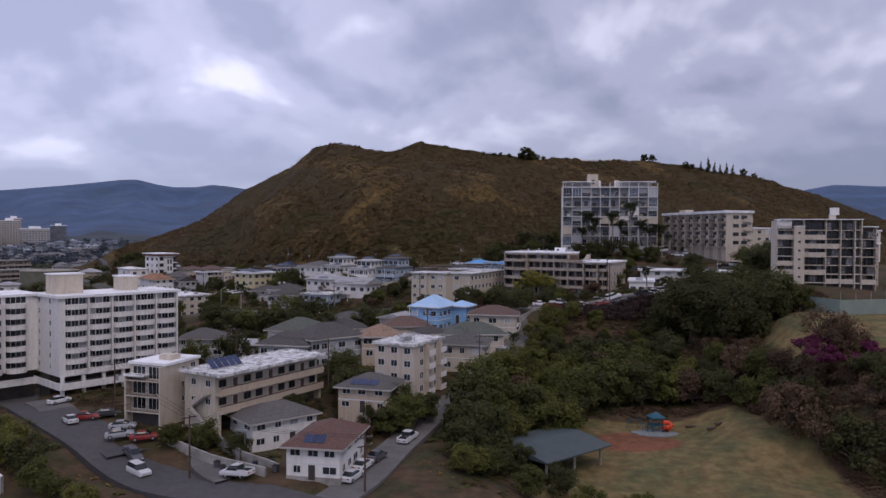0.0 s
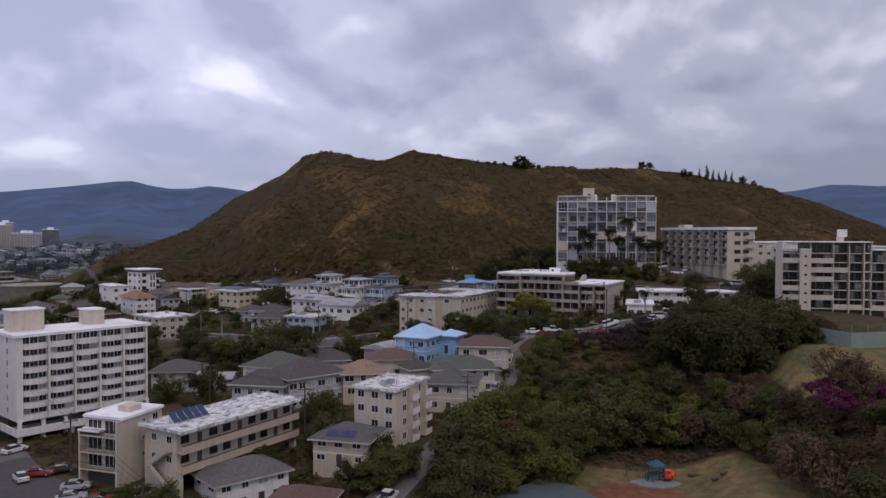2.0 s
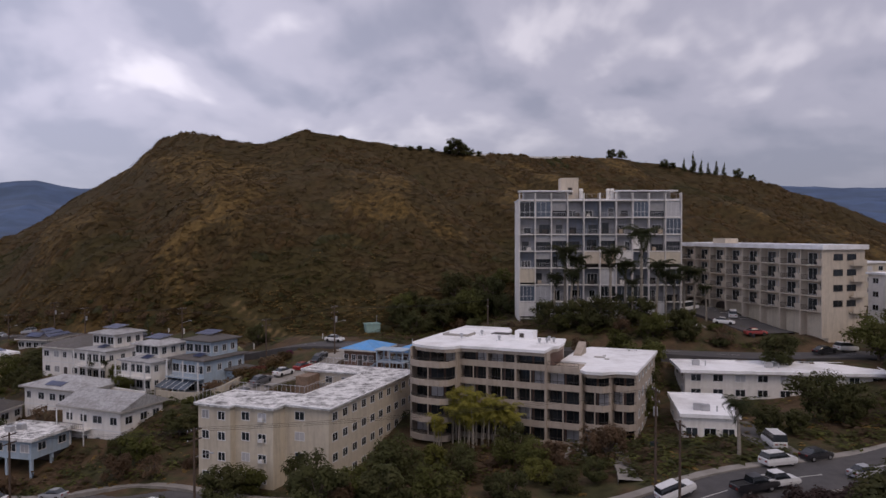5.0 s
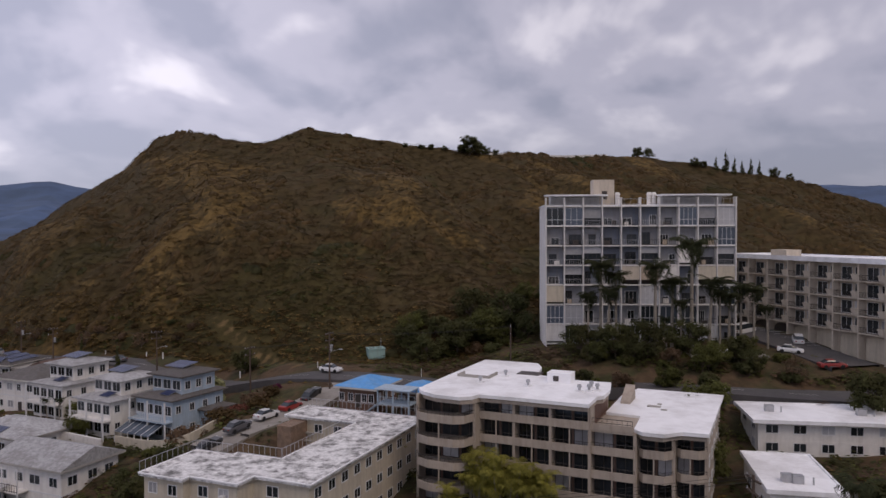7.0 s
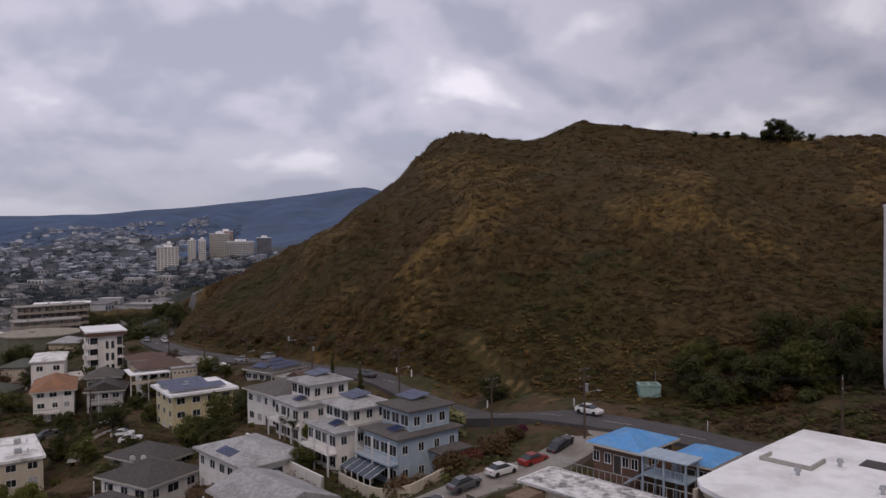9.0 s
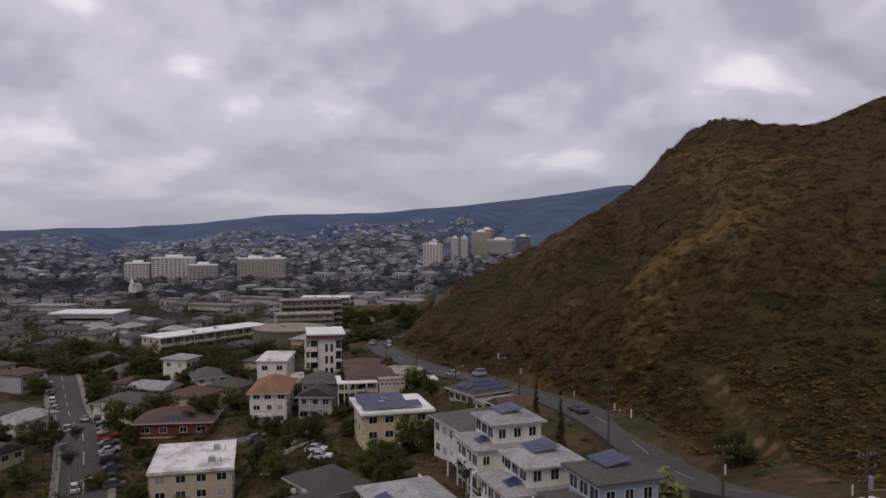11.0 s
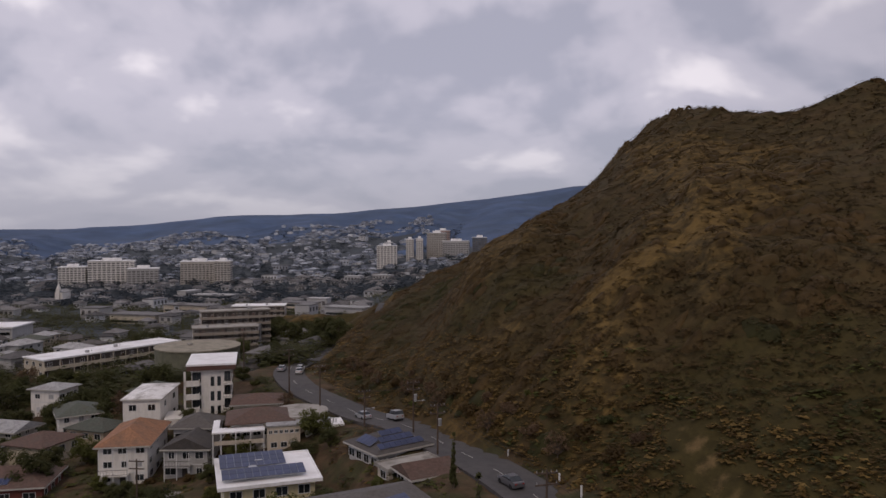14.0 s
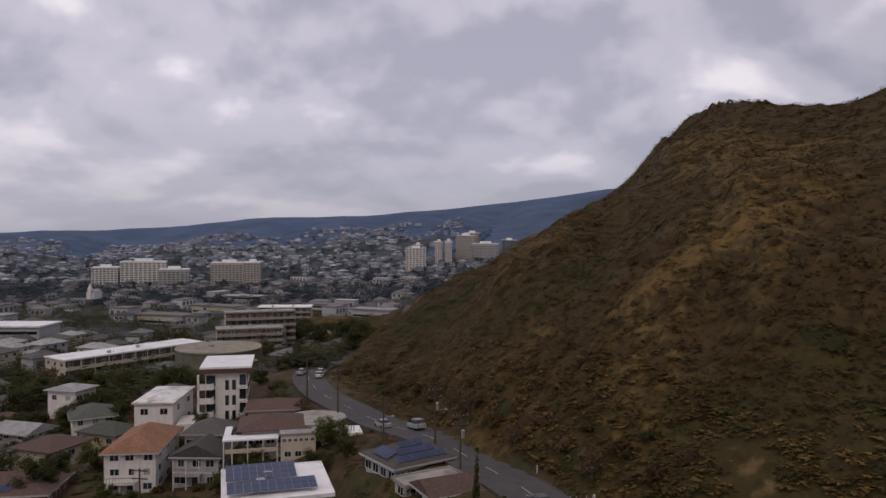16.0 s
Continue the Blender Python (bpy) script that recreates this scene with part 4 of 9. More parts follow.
def motel_block():
    fl, fr, d = (-35.2, 116), (-22.5, 137), 8.5
    w, a = place(fl, fr)
    claim(fl, fr, d)
    t = thing("apartment_building", "cream two-storey gallery apartments above open carports with roof solar heaters", "building", fl[0], fl[1], 8.0, a)
    h, st = 8.9, 3.0
    part("wall", Shape().box(0, 1.3, 3.1, w, d, h), CREAM, t)
    # carport shade is put into this wall's dark colour
    part("carport_rear", Shape().box(0.3, d * 0.62, -3, w - 0.3, d - 0.2, 3.1), SHADOW_IN, t)
    part("end_wall", Shape().box(0, 1.3, -3, 0.3, d, 3.1), CREAM, t)
    for x in (0, 0.33, 0.66, 1.0):
        part("pier", shared(("motel_pier", 1), lambda: Shape().box(0, 0, -3, 0.45, 1.3, 3.1), CREAM), None, t, at=pose(x * (w - 0.45), 0.4, 0))
    part("carport_wall", Shape().box(w * 0.36, 0.6, -3, w * 0.66, 0.85, 2.2), CREAM, t)
    for s in (0, 1):
        z = 3.1 + s * 2.9
        g = part("gallery", Shape().box(-0.1, -0.2, z - 0.25, w + 0.1, 1.3, z).box(-0.1, -0.2, z, w + 0.1, -0.08, z + 0.95), TAN, t)
        part("coping", Shape().box(-0.14, -0.26, z + 0.95, w + 0.14, -0.02, z + 1.03), SH_BROWN, g)
        for k in range(9):
            x = 1.5 + k * (w - 3) / 8
            if k % 3 == 1:
                door(t, pose(x, 1.28, z), material=SH_BROWN)
            else:
                window(t, pose(x, 1.28, z + 0.95), 1.5, 1.15, GLASS, FRAMED)
        for k in range(2):
            window(t, side(w, d, "left") @ pose(2.2 + 3.4 * k, 0, z + 1), 1.2, 1.1)
    # outside stairs on the end wall
    s = Shape()
    for k in range(14):
        y0 = 1.6 + k * 0.3
        s.box(-1.1, y0, 0.2 + k * 0.2, -0.05, y0 + 0.32, 0.36 + k * 0.2)
        s.box(-1.1, 6.2 - k * 0.3, 3.1 + k * 0.2, -0.05, 6.52 - k * 0.3, 3.26 + k * 0.2)
    st_ob = part("stairs", s, CONCRETE, t)
    s = Shape()
    s.add([(-1.16, 1.6, 0.3), (-1.16, 5.9, 3.1), (-1.16, 5.9, 4.0), (-1.16, 1.6, 1.2), (-1.1, 1.6, 0.3), (-1.1, 5.9, 3.1), (-1.1, 5.9, 4.0), (-1.1, 1.6, 1.2)], [(0, 3, 2, 1), (4, 5, 6, 7), (3, 7, 6, 2), (0, 1, 5, 4)])
    s.add([(-1.16, 6.5, 3.2), (-1.16, 2.3, 6.0), (-1.16, 2.3, 6.9), (-1.16, 6.5, 4.1), (-1.1, 6.5, 3.2), (-1.1, 2.3, 6.0), (-1.1, 2.3, 6.9), (-1.1, 6.5, 4.1)], [(0, 1, 2, 3), (4, 7, 6, 5), (3, 2, 6, 7), (0, 4, 5, 1)])
    part("stair_wall", s, BEIGE, st_ob)
    flat_roof(t, w, d, h, ROOFS, 0.7, 0.3)
    for k in range(5):
        solar(t, pose(2.0 + k * 1.35, 4.2, h + 0.5, 38, 0, 0), 1, 1, 1.2, 2.2)
        part("rack_leg", shared(("rack_leg", 1), lambda: Shape().box(0, 0, 0, 0.06, 0.06, 1.4), METAL), None, t, at=pose(2.4 + k * 1.35, 5.8, h + 0.3))


motel_block()

house((-29.5, 113.5), (-20.8, 121), 8, 5.6, 10.2, 2.0, WHITE, SH_GREY, "white two-storey house with a worn grey hipped roof", nwin=4)
house((-21, 98.5), (-13.6, 97.2), 11.5, 6.6, 11.2, 2.0, WHITE, SH_RED, "white two-storey house with a red-brown roof and skylight panels", nwin=3, nside=4, sol=(3, 1), skirt=CONCRETE)
house((-18, 126.5), (-9.2, 124.2), 8, 9.0, 13.4, 1.9, TAN, SH_GREY, "brown two-storey house with solar panels on its grey roof", sol=(5, 1))


def cube_flats():
    t = apartment((-12.7, 137.6), (-5.2, 134), 12, 9.4, 19.4, BEIGE, "boxy beige four-storey flats with white patched roof and stacked side balconies", 4, front=3, sides=2, roof=ROOFS, name="flats", ww=1.4)
    w, d = 8.3, 12.0
    for s in range(4):
        for k in (4.2, 9.2):
            b = part("balcony", Shape().box(w, k, s * 2.42 + 0.1, w + 1.1, k + 2.6, s * 2.42 + 0.25).box(w + 1.0, k, s * 2.42 + 0.25, w + 1.1, k + 2.6, s * 2.42 + 1.15), WHITE, t)
            part("balcony_screen", Shape().box(w, k - 0.1, s * 2.42 + 0.1, w + 1.1, k, s * 2.42 + 2.42), BEIGE, b)


cube_flats()
house((-0.6, 153.4), (8.6, 151.4), 8.5, 11.0, 16.9, 2.0, CREAM, SH_GREY, "cream two-storey house with a grey hipped roof beside a side street", nwin=3, storeys=2)
house((1.0, 165.2), (14, 166.4), 9, 11.8, 17.2, 2.3, CREAM, SH_GREEN, "cream two-storey house with a grey-green hipped roof", nwin=4)
house((6.6, 177), (17.6, 175.4), 8.5, 14.4, 20.5, 1.9, CREAM, SH_BROWN, "cream two-storey house with a dark brown hipped roof", nwin=3)
house((-8, 184), (-1, 180.6), 10, 15.2, 21.6, 2.7, BLUEW, SH_BLUE, "bright sky-blue house with a pale blue hipped roof", nwin=3, nside=4, porch=True)
house((1.6, 187.5), (6, 185.6), 5.5, 17.0, 21.4, 1.3, BLUEW, SH_BLUE, "small sky-blue annex with a pale blue roof", nwin=1, nside=2, storeys=1)
house((-16, 186), (-9.6, 183.2), 7, 15.0, 18.6, 1.0, GREYW, SH_LIGHT, "low grey shed with a light metal roof beside the blue house", storeys=1, gable=True)
house((-39.5, 165), (-28.6, 161), 9.5, 11.2, 18.0, 2.6, WHITE, SH_GREEN, "white two-storey house with a dark grey-green roof", nwin=5)
house((-27.2, 152.4), (-17.6, 160.6), 9, 11.2, 17.6, 2.8, TEAL, SH_DARK, "pale two-storey house with a long dark roof and lower eave", nwin=6)
house((-38.5, 153), (-28.3, 151), 8, 10.6, 16.6, 2.4, TEAL, SH_DARK, "pale house wing with a dark hipped roof", nwin=4)
house((-66, 182.5), (-55.5, 183.5), 9, 8.2, 13.2, 2.2, TEAL, SH_GREY, "pale teal house with a grey hipped roof", nwin=4)
house((-54, 178), (-46, 178), 6, 8.8, 12.6, 1.0, GREYW, SH_LIGHT, "low house with a light metal roof", storeys=1, gable=True)
house((-17.5, 159), (-9.2, 160.4), 7.5, 12.2, 17.4, 2.2, TAN, SH_TAN, "tan house with a tan hipped roof", nwin=3)
house((-13.5, 172.2), (-3.2, 173.6), 7.5, 13.6, 18.0, 2.0, CREAM, SH_BROWN, "cream house with a dark brown roof", nwin=4, storeys=1)
house((-4, 166), (1.5, 168.8), 6, 13, 17.0, 1.6, CREAM, SH_DARK, "small cream house with a dark roof", nwin=2, storeys=1)
house((-33.5, 181), (-19.5, 184), 8, 12.4, 16.0, 2.2, CREAM, SH_DARK, "low house with a broad dark roof among trees", nwin=4, storeys=1)
house((-28.5, 198), (-21.5, 199.5), 6, 14.2, 17.0, 1.4, GREYW, SH_GREY, "small grey-roofed house below the street", nwin=2, storeys=1)
house((-45, 202), (-40.5, 202.6), 4.5, 11.6, 15.4, 1.0, BLUEW, SH_LIGHT, "little blue and white shed with a pale roof", nwin=1, nside=1, storeys=1)
house((-58, 243.5), (-47.8, 241.2), 8, 13.4, 19.2, 1.9, GREYW, SH_DARK, "grey two-storey house with a dark roof above the street", nwin=4)
apartment((-46, 240.4), (-37, 237), 8, 14.2, 20.0, BLUEGREY, "blue-grey house with a flat roof and carports", 2, front=4, sides=2, roof=ROOFS, parking=True, name="house", over=0.7)


# ---- upper slope blocks ----
def court_block():
    """Cream four-storey block round a court, with stepped front and stained white roofs."""
    ox, oy, turn = -10.1, 223.6, -27.0
    for x, y, r in ((-3, 225, 7), (3, 224, 7), (8, 228, 7), (13, 238, 7), (6, 247, 7), (15, 245, 6)):
        FOOT.append((x, y, r))
    t = thing("apartment_building", "cream four-storey apartment building round a court with stained white roof", "building", ox, oy, 16.8, turn)
    h, n = 10.9, 4
    st = h / n
    for x0, y0, x1, y1 in ((0.4, 0.4, 5.6, 8.4), (5.6, 1.4, 11.6, 9.2), (11.6, 4.0, 18.4, 31.6), (0.4, 26.6, 11.6, 31.8)):
        part("wall", Shape().box(x0, y0, -3, x1, y1, h), CREAM, t)
    ring = [(0, 0), (5.9, -0.1), (5.9, 1.0), (12.0, 0.9), (12.0, 3.6), (18.9, 3.5), (18.8, 32), (0, 32.2), (0, 26.2), (11.2, 26.2), (11.2, 9.6), (5.2, 9.7), (5.2, 8.8), (0, 8.8)]
    roof = part("roof", Shape().prism(ring, h, h + 0.28), ROOFS, t)
    rim = Shape()
    for (ax, ay), (bx, by) in zip(ring, ring[1:] + ring[:1]):
        rim.tube((ax, ay, h + 0.30), (bx, by, h + 0.30), 0.1, 0.1, 4)
    part("roof_edge", rim, ROOFW, roof)
    for s_ in range(n):
        z = s_ * st
        for x, y, ww in ((1.6, 0.4, 1.2), (4.2, 0.4, 1.2), (7.3, 1.4, 1.3), (9.9, 1.4, 1.3), (14.0, 4.0, 1.5)):
            window(t, pose(x, y - 0.01, z + 1.0), ww, 1.15, GLASS if (s_ + int(x)) % 4 else CURTAIN, FRAMEW)
            if (s_ * 3 + int(x)) % 3 == 0:
                part("window_cooler", shared(("cooler", 1), lambda: Shape().box(-0.3, -0.45, 0.1, 0.3, 0.0, 0.5), FRAMEW), None, t, at=pose(x, y - 0.04, z + 1.0))
        for k in range(10):
            window(t, pose(18.4, 5.6 + k * 2.7, z + 1.0, 0, 0, 90), 1.4, 1.15, GLASS, FRAMEW)
        for k in range(3):
            window(t, pose(0.4, 7.2 - 2.6 * k, z + 1.0, 0, 0, -90), 1.3, 1.15)
            window(t, pose(2.2 + k * 3.0, 26.59, z + 1.0), 1.3, 1.15)
        for k in range(5):
            window(t, pose(11.59, 24.5 - 3.0 * k, z + 1.0, 0, 0, -90), 1.4, 1.2)
        if s_:
            g = part("gallery", Shape().box(10.2, 9.7, z - 0.15, 11.6, 26.2, z), CONCRETE, t)
            part("gallery_rail", Shape().box(10.2, 9.7, z + 0.95, 10.26, 26.2, z + 1.0).box(10.2, 9.7, z + 0.1, 10.25, 26.2, z + 0.14), METAL, g)
    # no hole here: a dark panel paints the shaded garage entrance
    part("garage_opening", Shape().box(12.4, 3.94, -0.4, 17.6, 4.02, 2.2), SHADOW_IN, t)
    tw = part("stair_tower", Shape().box(1.2, 22.8, -3, 3.4, 26.6, h - 0.2), SH_TAN, t)
    for k in range(9):
        part("step", shared(("court_step", 1), lambda: Shape().box(0, 0, 0, 1.2, 0.42, 0.2), CONCRETE), None, tw, at=pose(3.4, 22.9 + k * 0.4, 1 + k * 1.0))
    # wire fences round the roof edges
    railing(t, 0.0, 5.2, 8.75, h + 0.28, 1.2, 0.7, METAL)
    railing(t, 5.2, 11.2, 9.55, h + 0.28, 1.2, 0.7, METAL)
    railing(t, 0.1, 18.6, 31.9, h + 0.28, 1.2, 0.7, METAL)
    for x0, y0, y1 in ((0.05, 0.1, 8.7), (11.25, 9.6, 26.2)):
        f = Shape().box(x0, y0, h + 1.42, x0 + 0.05, y1, h + 1.47)
        for k in range(int((y1 - y0) / 0.8) + 1):
            f.box(x0, y0 + 0.8 * k, h + 0.28, x0 + 0.04, y0 + 0.8 * k + 0.04, h + 1.42)
        part("railing", f, METAL, t)


court_block()


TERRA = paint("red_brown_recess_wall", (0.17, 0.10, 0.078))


def terrace_block():
    """Brown five-storey flats: a rounded corner bay, deep balconies in long bands, bright white roofs."""
    t = thing("apartment_building", "brown five-storey flats with deep balconies and bright white roofs", "building", 26.2, 229.0, 21.0, -29)
    for x, y, r in ((23, 231, 6), (30, 231, 8), (37, 229, 7), (33, 241, 8), (43, 228, 7), (49, 230, 8), (46, 238, 7)):
        FOOT.append((x, y, r))
    st, h1, h2 = 2.66, 13.3, 10.64
    corner = [(-7.2, 1.2), (-7.2, -1.0), (-6.4, -2.4), (-4.8, -3.1), (-1.6, -3.1), (-0.5, -2.4), (0.0, -0.8), (0.0, 0.8)]
    # each bay: outline of its balcony front, storeys, wall behind
    bays = [(corner, 5, 0.9)]
    for x0, x1 in ((0.0, 4.3), (4.3, 8.6), (8.6, 13.0)):
        bays.append(([(x0, 2.4), (x0, 0.7), (x1, 0.7), (x1, 2.4)], 5, 2.3))
    bays.append(([(13.0, 2.8), (13.0, 1.1), (17.8, 1.1), (17.8, 2.8)], 4, 2.7))
    bays.append(([(17.8, 4.0), (17.8, 2.6), (18.6, 1.8), (20.8, 1.8), (21.6, 2.6), (21.6, 4.0)], 4, 3.9))
    bays.append(([(21.6, 5.4), (21.6, 4.2), (22.3, 3.5), (24.1, 3.5), (24.9, 4.2), (24.9, 5.4)], 4, 5.3))
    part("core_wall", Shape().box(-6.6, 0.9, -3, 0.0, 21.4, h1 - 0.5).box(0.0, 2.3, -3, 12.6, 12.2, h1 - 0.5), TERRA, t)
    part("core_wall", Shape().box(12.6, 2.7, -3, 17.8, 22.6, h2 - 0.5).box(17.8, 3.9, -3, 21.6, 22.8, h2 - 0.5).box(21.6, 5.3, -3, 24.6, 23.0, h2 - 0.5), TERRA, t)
    part("side_wall", Shape().box(-7.0, 1.2, -3, -6.6, 21.6, h1 - 0.4), BROWNW, t)
    part("side_wall", Shape().box(24.6, 5.2, -3, 24.9, 23.2, h2 - 0.4), BROWNW, t)
    part("rear_wall", Shape().box(0.0, 12.2, -3, 12.6, 12.6, h1 - 0.4), BROWNW, t)
    for k, (ring, storeys, yb) in enumerate(bays):
        x0, x1 = ring[0][0], ring[-1][0]
        for s in range(storeys):
            z = s * st
            inner = [(min(max(x, x0 + 0.16), x1 - 0.16), y + (0.16 if 0 < j < len(ring) - 1 else 0.0)) for j, (x, y) in enumerate(ring)]
            sh = Shape().prism(ring[::1], z - 0.28, z).prism(ring + inner[::-1], z, z + 0.62)
            b = part("balcony", sh, BROWNW, t)
            rail = Shape()
            for (ax, ay), (bx, by) in zip(ring[1:-1], ring[2:-1]):
                rail.tube((ax, ay + 0.1, z + 1.0), (bx, by + 0.1, z + 1.0), 0.035, 0.035, 5)
                m = max(2, int(math.hypot(bx - ax, by - ay) / 0.5))
                for q in range(m + 1):
                    rail.tube((ax + (bx - ax) * q / m, ay + (by - ay) * q / m + 0.1, z + 0.6), (ax + (bx - ax) * q / m, ay + (by - ay) * q / m + 0.1, z + 1.0), 0.02, 0.02, 4)
            part("railing", rail, RAIL, b)
            m = 3 if k == 0 else 2
            for j in range(m):
                gw = (x1 - x0) / m - 0.3
                window(t, pose(x0 + (x1 - x0) * (j + 0.5) / m, yb - 0.04, z + 0.05), gw, 2.25, GLASS if (s * 2 + k + j) % 5 else CURTAIN, FRAMED, 1)
            if s < storeys - 1 and k:
                xm = (x0 + x1) / 2
                part("post", shared(("terrace_post", 1), lambda: Shape().box(-0.07, 0, 0, 0.07, 0.16, st), BROWNW), None, t, at=pose(xm, min(q[1] for q in ring) + 0.03, z))
    for x, y, yb, hh in ((-7.1, -1.0, 1.2, h1), (0.0, -0.7, 2.3, h1), (4.3, 0.75, 2.3, h1), (8.6, 0.75, 2.3, h1), (13.0, 0.75, 2.7, h1), (17.8, 1.3, 3.9, h2), (21.6, 2.7, 5.3, h2), (24.8, 4.3, 5.3, h2)):
        part("pier", Shape().box(x - 0.15, y, -3, x + 0.15, yb, hh - 0.4), BROWNW, t)
    for s in range(1, 5):
        part("post", shared(("bay_post", 1), lambda: Shape().box(-0.07, -0.07, -st + 0.5, 0.07, 0.07, 0), BROWNW), None, t, at=pose(-3.4, -3.0, s * st - 0.28))
    for k in range(5):
        for s in range(4):
            window(t, pose(24.9, 7.0 + 3.2 * k, s * st + 0.9, 0, 0, 90), 1.3, 1.2)
            window(t, pose(-7.0, 19.5 - 3.6 * k, s * st + 0.9, 0, 0, -90), 1.3, 1.2)
    ring = [(-7.6, 0.4), (-6.6, -1.0), (-4.4, -2.1), (-1.2, -2.3), (0.0, -1.4), (0.4, -0.1), (4.0, 0.1), (13.1, 0.1), (13.1, 4.2), (13.7, 5.0), (13.7, 8.4), (12.9, 12.8), (7.8, 12.4), (3.0, 14.0), (2.0, 19.3), (0.6, 22.0), (-7.4, 21.9), (-7.6, 10.8)]
    roof = part("roof", Shape().prism(ring, h1 - 0.35, h1 + 0.05), ROOFW, t)
    part("fascia", Shape().prism([(x * 0.985 + 0.05, y + (0.25 if y < 6 else -0.25)) for x, y in ring], h1 - 0.85, h1 - 0.352), BROWNW, roof)
    ring = [(13.2, 8.4), (17.3, 8.0), (17.6, 2.0), (18.6, 1.1), (20.9, 1.1), (22.0, 2.4), (22.6, 2.9), (25.2, 3.1), (25.3, 23.6), (14.4, 23.3), (13.2, 18.6)]
    low = part("roof", Shape().prism(ring, h2 - 0.35, h2 + 0.05), ROOFW, t)
    part("fascia", Shape().prism([(x + (0.2 if x < 19 else -0.2), y + (0.25 if y < 10 else -0.25)) for x, y in ring], h2 - 0.85, h2 - 0.352), BROWNW, low)
    part("terrace_floor", Shape().box(13.1, 1.2, h2 - 0.5, 17.6, 8.2, h2 - 0.25), BROWNW, t)
    part("terrace_wall", Shape().box(13.1, 1.15, h2 - 0.25, 17.7, 1.3, h2 + 0.45), BROWNW, t)
    railing(t, 13.2, 17.6, 1.2, h2 + 0.45, 0.6, 0.5)
    # things on the roofs
    hut_ = part("roof_box", Shape().box(5.6, 9.6, h1 + 0.05, 8.6, 11.8, h1 + 1.3, c=0.06), ROOFW, t)
    part("hatch", Shape().box(6.4, 9.55, h1 + 0.3, 7.1, 9.6, h1 + 0.95), FRAMED, hut_)
    part("light_well", Shape().box(0.4, 13.2, h1 + 0.05, 3.4, 15.4, h1 + 0.12), FRAMED, t)
    part("skylight_curb", Shape().box(-6.2, 8.8, h1 + 0.05, -1.8, 9.0, h1 + 0.4).box(-2.0, 9.0, h1 + 0.05, -1.8, 12.0, h1 + 0.4).box(-6.2, 9.0, h1 + 0.05, -6.0, 11.0, h1 + 0.35), CONCRETE, t)
    for x, y in ((-2.0, 6.4), (-0.4, 11.2), (4.2, 6.4), (10.6, 6.0), (11.6, 6.6), (12.4, 7.4), (11.4, 8.6)):
        v = part("roof_fan", shared(("terrace_fan", 1), lambda: Shape().tube((0, 0, 0), (0, 0, 0.55), 0.16, 0.16, 8).tube((0, 0, 0.55), (0, 0, 0.85), 0.3, 0.22, 8), METAL), None, t, at=pose(x, y, h1 + 0.05))
        part("curb", shared(("fan_curb", 1), lambda: Shape().box(-0.4, -0.4, 0, 0.4, 0.4, 0.18), ROOFW), None, v)
    for x, y, w_ in ((17.2, 13.0, 1.6), (19.0, 11.8, 0.7), (18.2, 14.6, 0.5)):
        part("patch", Shape().box(x, y, h2 + 0.05, x + w_, y + 0.35 + 0.3 * w_, h2 + 0.13), CONCRETE, t)
    part("stair_bulkhead", Shape().add([(13.9, 13.4, h2), (15.1, 13.4, h2), (15.1, 17.2, h2), (13.9, 17.2, h2), (13.9, 13.6, h2 + 0.3), (15.1, 13.6, h2 + 0.3), (15.1, 17.0, h2 + 1.8), (13.9, 17.0, h2 + 1.8)], [(3, 2, 1, 0), (4, 5, 6, 7), (0, 1, 5, 4), (1, 2, 6, 5), (2, 3, 7, 6), (3, 0, 4, 7)]), BROWNW, t)
    # low front wall and drive opening
    part("ramp_wall", Shape().box(16.5, -5.0, -3.5, 22.5, 0.0, 0.3), CONCRETE, t)
    # drive entrance given as a dark panel in shade colour
    part("garage_opening", Shape().box(17.6, -5.06, -2.4, 21.2, -4.98, -0.4), SHADOW_IN, t)


terrace_block()


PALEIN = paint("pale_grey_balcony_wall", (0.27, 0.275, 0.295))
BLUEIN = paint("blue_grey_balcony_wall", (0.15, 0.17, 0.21))


